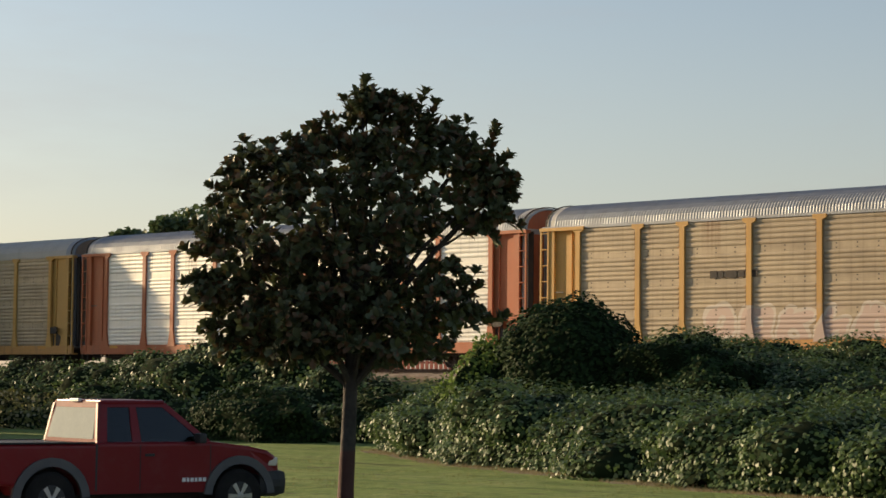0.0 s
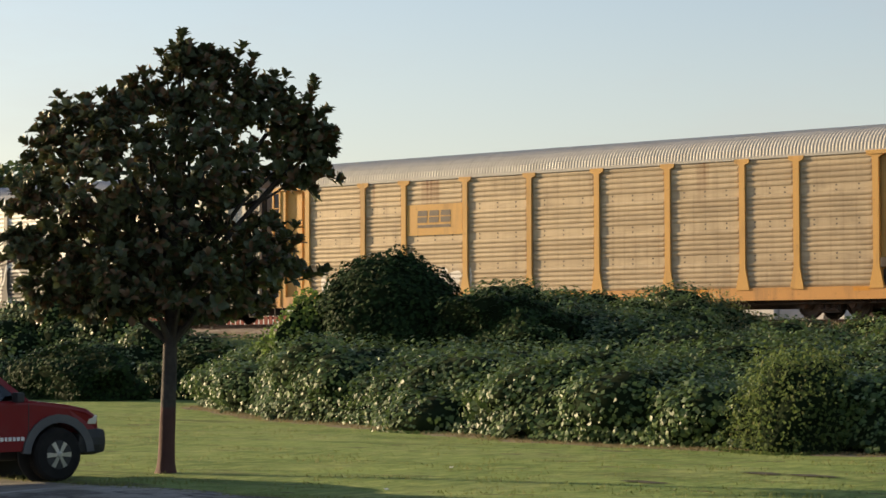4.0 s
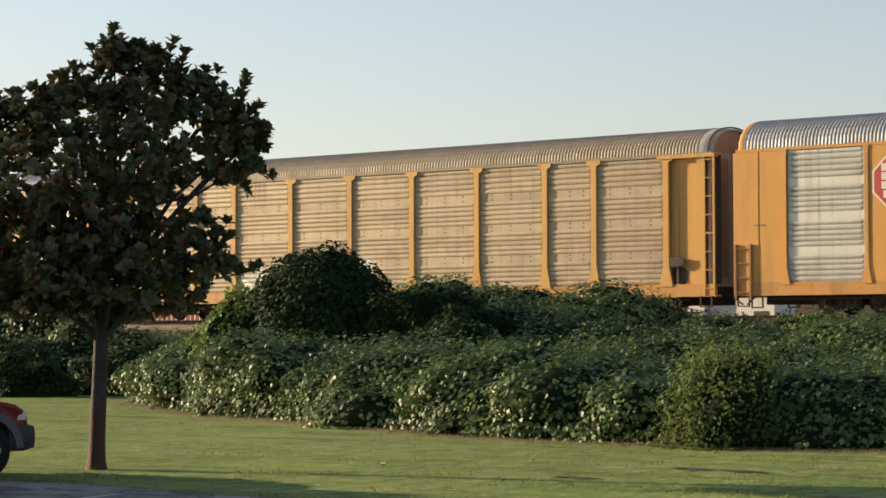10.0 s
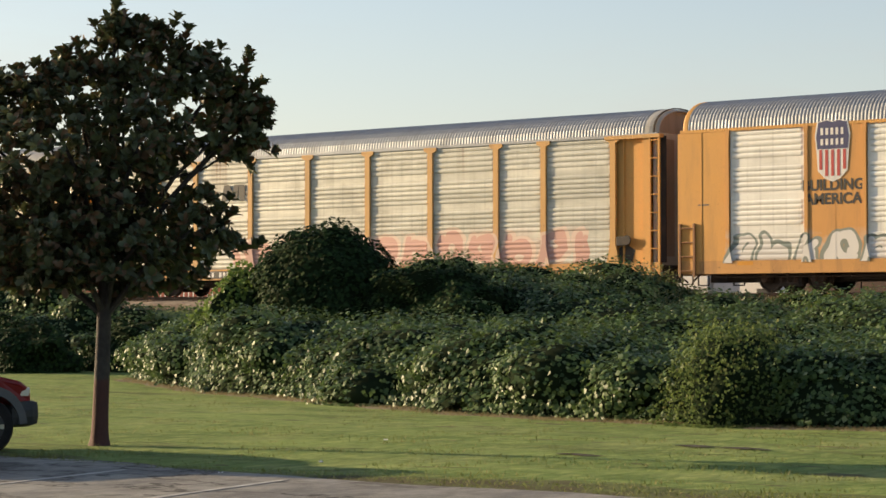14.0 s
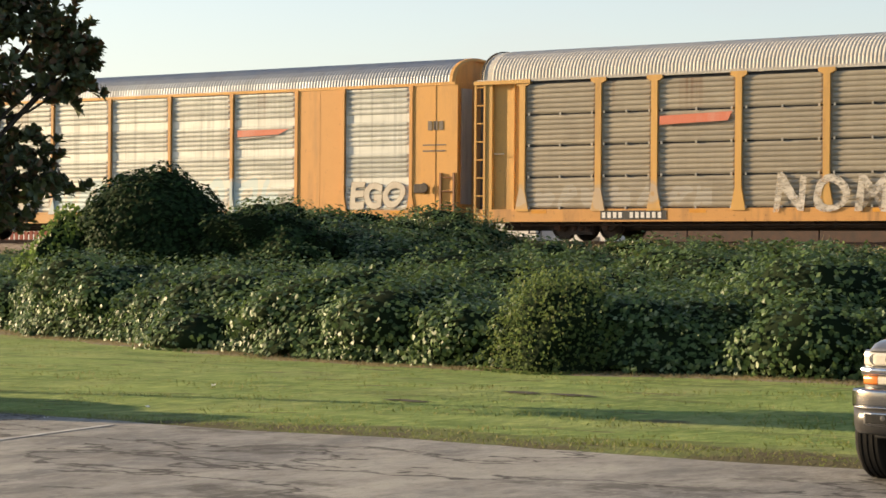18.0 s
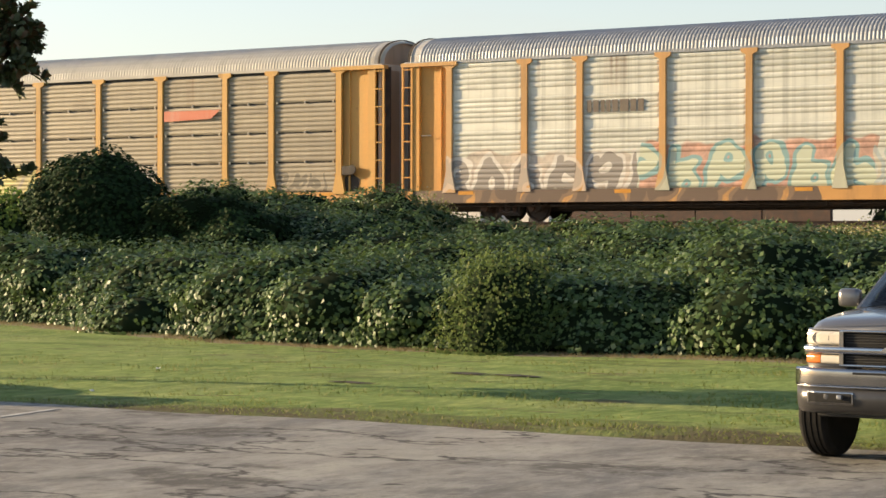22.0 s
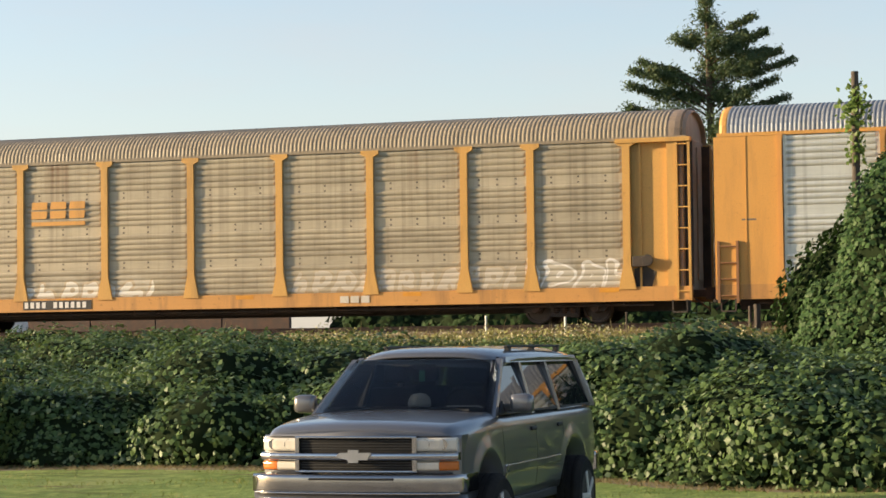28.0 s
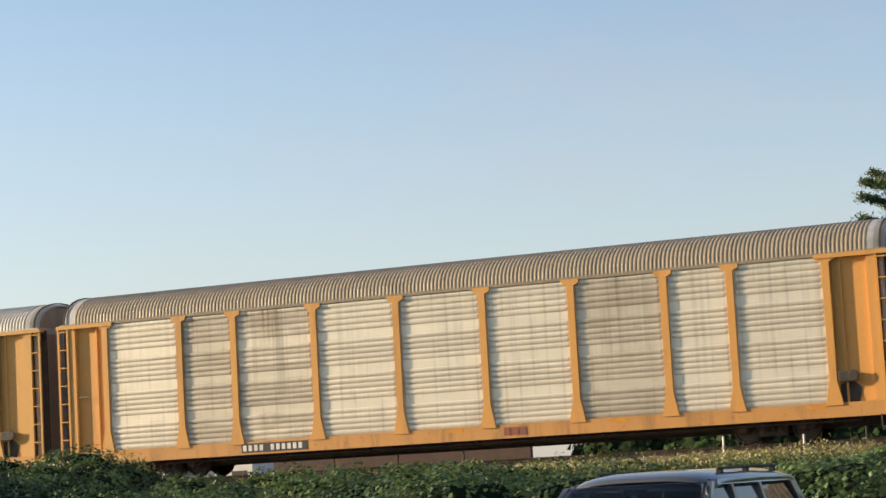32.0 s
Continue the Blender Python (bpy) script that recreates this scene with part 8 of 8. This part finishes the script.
        for y in (0.64, 0.80):
            part("reflector", lathe(bmesh.new(), [(0.02, 0.0), (0.04, 0.012), (0.05, 0.02)], 12, "x", (2.66 - bow(y), s * y, 1.135)), CHROME, lamp)
        part("lower_lamp", nose_bar(min(s * 0.57, s * 0.765), max(s * 0.57, s * 0.765), round_section(2.52, 2.68, 0.905, 0.985, 0.025), 5), LAMPGLASS, car, "clear lower lamp")
        part("turn_signal", nose_bar(min(s * 0.77, s * 0.925), max(s * 0.77, s * 0.925), round_section(2.52, 2.68, 0.905, 0.985, 0.025), 5), AMBER, car, "amber turn signal")
        part("lamp_surround", nose_bar(min(s * 0.54, s * 0.94), max(s * 0.54, s * 0.94), round_section(2.40, 2.62, 0.86, 1.215, 0.03), 8), PEWTER, car)
        well = part("fog_opening", nose_bar(min(s * 0.42, s * 0.84), max(s * 0.42, s * 0.84), round_section(2.66, 2.808, 0.555, 0.665, 0.03), 6), MESHBLACK, car, "dark bumper opening")
        part("opening_rim", nose_bar(min(s * 0.40, s * 0.86), max(s * 0.40, s * 0.86), round_section(2.66, 2.803, 0.540, 0.682, 0.035), 6), BUMPER, well, "bright rim of the opening")
        part("fog_lamp", lathe(bmesh.new(), [(0.005, 0.006), (0.022, 0.004), (0.026, 0.0)], 12, "x", (2.807 - bow(0.66), s * 0.66, 0.62)), GREYPLASTIC, well)
        part("tow_hook", boxed(2.70, 2.82, s * 0.52 - 0.025, s * 0.52 + 0.025, 0.60, 0.64, bevel=0.012), ALLOY, car)
        part("tail_lamp", boxed(-2.775, -2.68, min(s * 0.74, s * 0.86), max(s * 0.74, s * 0.86), 0.95, 1.33, bevel=0.02), RED, car)
        part("wiper", rod(bmesh.new(), (1.33, s * 0.35 + 0.32, 1.395), (1.25, s * 0.35 - 0.28, 1.425), 0.012, n=6), SATIN, car)
    # a windscreen that bows forward
    ws = []
    for f in (0.0, 0.012, 0.25, 0.5, 0.75, 0.988, 1.0):
        x, z, half = 1.35 - 0.81 * f, belt - 0.01 + (top - 0.055 - belt) * f, 0.895 - 0.14 * f
        ws.append([(x + 0.10 * (1 - (k / 6 - 1) ** 2) + 0.03 * math.sin(math.pi * f), half * (k / 6 - 1), z) for k in range(13)])
    glass = loft(ws, False)
    bmesh.ops.solidify(glass, geom=glass.faces, thickness=0.008)
    part("windscreen", mesh_of("windscreen", glass, True), TINT, car, "tinted bowed windscreen")
    part("rear_window", sheet4([(-2.71, -0.82, belt), (-2.71, 0.82, belt), (-2.55, 0.72, top - 0.10), (-2.55, -0.72, top - 0.10)], 0.01, (1, 0, 0.2)), DARKTINT, car)
    part("cowl", boxed(1.26, 1.50, -0.86, 0.86, 1.33, 1.375, bevel=0.02), SATIN, car)
    part("cabin_floor", boxed(-2.6, 1.2, -0.84, 0.84, 1.362, 1.37), CABIN, car)
    part("dashboard", boxed(0.80, 1.25, -0.82, 0.82, 1.34, 1.42, bevel=0.03), CABIN, car)
    part("steering_wheel", lathe(bmesh.new(), [(0.17, -0.012), (0.19, 0.0), (0.17, 0.012), (0.155, 0.0)], 20, "x"), SATIN, car, "", pose(0.72, 0.42, 1.44, 0, -25, 0))
    part("roof_lining", boxed(-2.4, 0.4, -0.7, 0.7, top - 0.06, top - 0.045), CABIN, car)
    part("inner_mirror", boxed(0.60, 0.63, -0.12, 0.12, 1.77, 1.83, bevel=0.01), CABIN, car)
    seats(car, (0.25, -0.75), 1.44, 0.42)
    part("bonnet_seam", nose_bar(-0.86, 0.86, round_section(2.50, 2.65, 1.20, 1.208, 0.003, 1), 12), SATIN, car)
    part("grille", nose_bar(-0.56, 0.56, round_section(2.5, 2.665, 0.89, 1.20, 0.02), 10), MESHBLACK, car, "black mesh grille")
    for k in range(12):
        z = 0.905 + 0.024 * k
        if not 0.98 < z < 1.08:
            part("grille_slat", nose_bar(-0.52, 0.52, round_section(2.65, 2.672, z - 0.004, z + 0.004, 0.002, 1), 10), SATIN, car)
    part("grille_bar", nose_bar(-0.935, 0.935, round_section(2.55, 2.715, 0.995, 1.065, 0.03), 18), CHROME, car, "broad bright bar across the grille")
    for z in (0.885, 1.19):
        part("grille_frame", nose_bar(-0.57, 0.57, round_section(2.55, 2.70, z, z + 0.022, 0.01), 12), CHROME, car)
    for y in (-0.575, 0.535):
        part("grille_frame", nose_bar(y, y + 0.04, round_section(2.55, 2.70, 0.885, 1.21, 0.015), 2), CHROME, car)
    part("bumper_line", nose_bar(-0.97, 0.97, round_section(2.6, 2.818, 0.70, 0.716, 0.006, 2), 26), CHROME, car, "bright strip along the bumper")
    part("emblem", prism(bmesh.new(), [(-0.17, 1.03), (-0.13, 1.065), (-0.05, 1.065), (-0.05, 1.09), (0.05, 1.09), (0.05, 1.065), (0.17, 1.065), (0.13, 1.0), (0.05, 1.0), (0.05, 0.975), (-0.05, 0.975), (-0.05, 1.0)], 2.715, 2.73, "x"), ALLOY, car, "pale plain emblem")
    part("bumper", mesh_of("bumper", nose_bar(-1.0, 1.0, round_section(2.35, 2.81, 0.71, 0.872, 0.03, 6), 26), True), BUMPER, car, "dull bright curved front bumper")
    part("bumper_slot", nose_bar(-0.40, 0.40, round_section(2.6, 2.815, 0.825, 0.845, 0.005, 1), 10), MESHBLACK, car)
    part("bumper_skirt", mesh_of("bumper_skirt", nose_bar(-0.985, 0.985, [(2.3, 0.47), (2.66, 0.46), (2.72, 0.475), (2.765, 0.51), (2.79, 0.57), (2.80, 0.705), (2.3, 0.705)], 26), True), SKIRT, car, "dark grey lower bumper")
    part("air_dam", nose_bar(-0.80, 0.80, round_section(2.4, 2.66, 0.43, 0.50, 0.02), 12), SATIN, car)
    part("rear_bumper", boxed(-2.88, -2.70, -0.95, 0.95, 0.58, 0.82, bevel=0.04), CHROME, car)
    part("underbody", boxed(-2.6, 2.3, -0.45, 0.45, 0.40, 0.64, bevel=0.05), SATIN, car)
    for x in (1.82, -1.48):
        part("axle", rod(bmesh.new(), (x, -0.85, 0.42), (x, 0.85, 0.42), 0.055, n=10), SATIN, car)
        for y in (-0.99, 0.99):
            s = 1 if y > 0 else -1
            part("wheel_well", prism(bmesh.new(), [(x - 0.555, 0.46), *arch(x, 0.50, 0.555, 13, 0), (x + 0.555, 0.46)], *sorted((y - s * 0.33, y - s * 0.35))), SATIN, car)
            wheel(car, x, y, R, 0.29, 5, 0.27, BRIGHT, SATIN, -3 if x > 0 else 0)
    part("differential", lathe(bmesh.new(), [(0.05, -0.16), (0.13, -0.1), (0.15, 0), (0.13, 0.1), (0.05, 0.16)], 14, "x", (1.82, 0.25, 0.42)), SATIN, car)
    part("spare_wheel", lathe(bmesh.new(), [(0.15, -0.1), (0.34, -0.1), (0.36, 0), (0.34, 0.1), (0.15, 0.1)], 20, "z", (-2.0, 0, 0.54)), TYRE, car)
    # loose things behind the windscreen
    base = car.matrix_basis
    cap = lathe(bmesh.new(), [(0.10, 0.0), (0.115, 0.03), (0.10, 0.09), (0.06, 0.125), (0.01, 0.135)], 16, "z")
    solid("cap", cap, WHITE, "pale cap lying on the SUV's dashboard", "cap", base @ pose(1.02, 0.08, 1.42))
    solid("paper", boxed(-0.06, 0.06, -0.15, 0.15, 0, 0.012), WHITE, "folded white paper on the SUV's dashboard", "paper", base @ pose(1.04, 0.52, 1.422, 0, 0, 12))
    solid("air_freshener", boxed(-0.006, 0.006, -0.03, 0.03, 0, 0.11, bevel=0.004), GREENPLASTIC, "green air freshener hanging behind the windscreen", "air freshener", base @ pose(0.615, -0.02, 1.66))


PRIVACY = surface("privacy_glass", (0.012, 0.013, 0.015), (0.016, 0.017, 0.019), 3, 40, 0.02, 0.0, 0.0)
PRIVACY.node_tree.nodes["Principled BSDF"].inputs["IOR"].default_value = 1.7
GREENPLASTIC = surface("green_plastic", (0.05, 0.35, 0.20), (0.05, 0.30, 0.18), 8, 40, 0.5)
big_suv()


def pickup():
    car = thing("pickup_truck", "dark red extended-cab pickup parked facing the lawn", "car", pose(-25.18, 19.06, 0, 0, 0, 80.7))
    half, belt, top = 0.87, 1.12, 1.72
    out = [(2.12, 0.55), (2.19, 0.72), (2.18, 0.84), (2.10, 0.95), (1.95, 1.03), (1.65, 1.09), (1.05, 1.16), (-0.76, 1.16), (-0.80, 1.14), (-2.50, 1.14), (-2.55, 0.62), (-2.05, 0.58), *arch(-1.475, 0.38, 0.47), (-0.95, 0.45), (0.98, 0.45), *arch(1.475, 0.38, 0.47), (2.0, 0.52)]
    part("body", shell(out, half, 0.06, 0.12, 1.85), REDCAR, car, "dark red body")
    flank = lambda z: 0.83 - (z - 1.14) / 0.58 * 0.15
    roof = boxed(-0.66, 0.34, -0.70, 0.70, top - 0.05, top + 0.02, bevel=0.035)
    part("roof", roof, REDCAR, car)
    for s in (-1, 1):
        for pts in (((1.08, belt), (0.95, belt), (0.27, top - 0.05), (0.36, top - 0.02)), ((-0.08, belt), (-0.22, belt), (-0.22, top - 0.05), (-0.12, top - 0.05)), ((-0.62, belt), (-0.78, belt), (-0.70, top - 0.03), (-0.56, top - 0.05))):
            part("pillar", pane_on(pts, s, flank, 0.05, 0.0), REDCAR, car)
        part("roof_side", pane_on([(0.34, top - 0.08), (0.28, top), (-0.68, top), (-0.66, top - 0.08)], s, flank, 0.05, 0.002), REDCAR, car)
        part("side_window", pane_on(((0.96, belt + 0.03), (-0.07, belt + 0.03), (-0.11, top - 0.08), (0.30, top - 0.08)), s, flank, 0.008, -0.01), DARKTINT, car, "dark front window")
        part("side_window", pane_on(((-0.23, belt + 0.03), (-0.61, belt + 0.03), (-0.57, top - 0.08), (-0.23, top - 0.08)), s, flank, 0.008, -0.01), DARKTINT, car, "dark rear side window")
        part("mirror", boxed(0.72, 0.84, s * 0.96 - 0.09, s * 0.96 + 0.09, 1.14, 1.28, bevel=0.03), SATIN, car)
        part("door_handle", boxed(-0.05, 0.10, min(s * 0.87, s * 0.89), max(s * 0.87, s * 0.89), 0.96, 1.0, bevel=0.006), SATIN, car)
        for x in (1.0, -0.12):
            part("door_seam", boxed(x - 0.006, x + 0.006, min(s * 0.865, s * 0.873), max(s * 0.865, s * 0.873), 0.5, 1.12), SATIN, car)
        part("cab_gap", boxed(-0.81, -0.78, min(s * 0.865, s * 0.873), max(s * 0.865, s * 0.873), 0.5, 1.14), SATIN, car)
        part("door_lettering", letter_bars(bmesh.new(), 0.55, 0.60, 0.655, (0.05, 0.04, 0.05, 0.04, 0.05, 0.05), s * 0.873 + (0.003 if s > 0 else 0.003), 0.02), WHITE, car, "white lettering as plain bars")
        for x in (1.475, -1.475):
            fl = bmesh.new()
            ring = arch(x, 0.38, 0.58, 13, 4)
            inn = arch(x, 0.38, 0.46, 13, 4)
            prism(fl, ring + inn[::-1], min(s * 0.84, s * 0.905), max(s * 0.84, s * 0.905))
            part("wheel_flare", fl, GREYPLASTIC, car, "grey plastic wheel flare")
        part("headlight", boxed(2.08, 2.17, min(s * 0.52, s * 0.80), max(s * 0.52, s * 0.80), 0.79, 0.93, bevel=0.03), LAMPGLASS, car)
        part("corner_lamp", boxed(1.97, 2.13, min(s * 0.78, s * 0.84), max(s * 0.78, s * 0.84), 0.80, 0.92, bevel=0.025), LAMPGLASS, car)
        part("tail_lamp", boxed(-2.575, -2.5, min(s * 0.74, s * 0.86), max(s * 0.74, s * 0.86), 0.75, 1.08, bevel=0.015), RED, car)
        part("bed_rail", boxed(-2.5, -0.82, min(s * 0.80, s * 0.875), max(s * 0.80, s * 0.875), 1.14, 1.165, bevel=0.01), SATIN, car)
    part("windscreen", sheet4([(1.07, -0.78, belt + 0.03), (1.07, 0.78, belt + 0.03), (0.34, 0.66, top - 0.03), (0.34, -0.66, top - 0.03)], 0.008, (-0.6, 0, -0.7)), TINT, car)
    part("rear_window", sheet4([(-0.775, -0.70, belt + 0.08), (-0.775, 0.70, belt + 0.08), (-0.69, 0.62, top - 0.08), (-0.69, -0.62, top - 0.08)], 0.008, (1, 0, 0.1)), REARGLASS, car, "dusty rear window with pale glare in its colour")
    part("window_frame", sheet4([(-0.77, -0.80, belt), (-0.77, 0.80, belt), (-0.77, 0.78, belt + 0.09), (-0.77, -0.78, belt + 0.09)], 0.03, (1, 0, 0)), DULLRED, car)
    part("window_frame", sheet4([(-0.695, -0.68, top - 0.09), (-0.695, 0.68, top - 0.09), (-0.68, 0.66, top), (-0.68, -0.66, top)], 0.03, (1, 0, 0)), DULLRED, car)
    for s in (-1, 1):
        part("window_frame", sheet4([(-0.772, s * 0.70, belt + 0.05), (-0.772, s * 0.825, belt + 0.02), (-0.69, s * 0.70, top - 0.03), (-0.69, s * 0.61, top - 0.06)], 0.03, (1, 0, 0)), DULLRED, car)
    part("brake_light", boxed(-0.72, -0.66, -0.13, 0.13, top - 0.01, top + 0.035, bevel=0.01), WHITE, car, "high brake light over the rear window")
    part("bed_floor", boxed(-2.45, -0.85, -0.72, 0.72, 1.142, 1.15), SATIN, car)
    seats(car, (0.1,), 1.2, 0.36)
    part("front_bumper", boxed(1.80, 2.30, -0.885, 0.885, 0.36, 0.76, bevel=0.15), SATIN, car, "grey front bumper")
    part("grille", boxed(2.14, 2.19, -0.5, 0.5, 0.78, 0.95, bevel=0.015), SATIN, car)
    part("rear_bumper", boxed(-2.72, -2.52, -0.84, 0.84, 0.48, 0.66, bevel=0.03), CHROME, car)
    part("underbody", boxed(-2.4, 2.0, -0.4, 0.4, 0.3, 0.5, bevel=0.04), SATIN, car)
    for x in (1.475, -1.475):
        for y in (-0.78, 0.78):
            part("wheel_well", lathe(bmesh.new(), [(0.05, y - 0.25 * (1 if y > 0 else -1)), (0.45, y - 0.25 * (1 if y > 0 else -1)), (0.46, y - 0.26 * (1 if y > 0 else -1))], 18, "y", (x, 0, 0.40)), SATIN, car)
            wheel(car, x, y, 0.385, 0.235, 6, 0.205, ALLOY, SATIN, 0)


REDCAR.node_tree.nodes["Principled BSDF"].inputs["Specular IOR Level"].default_value = 0.2
# opaque and pale: dust, with the glare on the window put into the colour
REARGLASS = surface("dusty_glare_glass", (0.26, 0.31, 0.315), (0.22, 0.265, 0.27), 1.5, 20, 0.7, 0.0, 0.02)
REARGLASS.node_tree.nodes["Principled BSDF"].inputs["Specular IOR Level"].default_value = 0.15
pickup()


# ---- movement ----
def motions():
    times = [0.5 * k for k in range(65)]
    for i, car in enumerate(CARS):
        walk(car, [(t, pose(train_at(t) - i * PITCH, TRACK_Y, RAIL_Z)) for t in times])
    # wheels roll while their car is before the lens; a row for each thirtieth of a second
    for i, w in WHEELS:
        seen = [k for k in range(961) if -92 < train_at(k / 30) - i * PITCH + w.location.x < -8]
        if not seen:
            continue
        steps = sorted({0, *range(max(0, seen[0] - 1), min(960, seen[-1] + 1) + 1), 960})
        base, start = w.location.copy(), train_at(steps[1] / 30)
        rows = []
        for k in steps:
            s = min(max(k, steps[1]), steps[-2])
            turn = math.degrees((train_at(s / 30) - start) / 0.42)
            rows.append((k / 30, Matrix.Translation(base) @ Euler((0, radians(turn), 0)).to_matrix().to_4x4()))
        walk(w, rows)


motions()
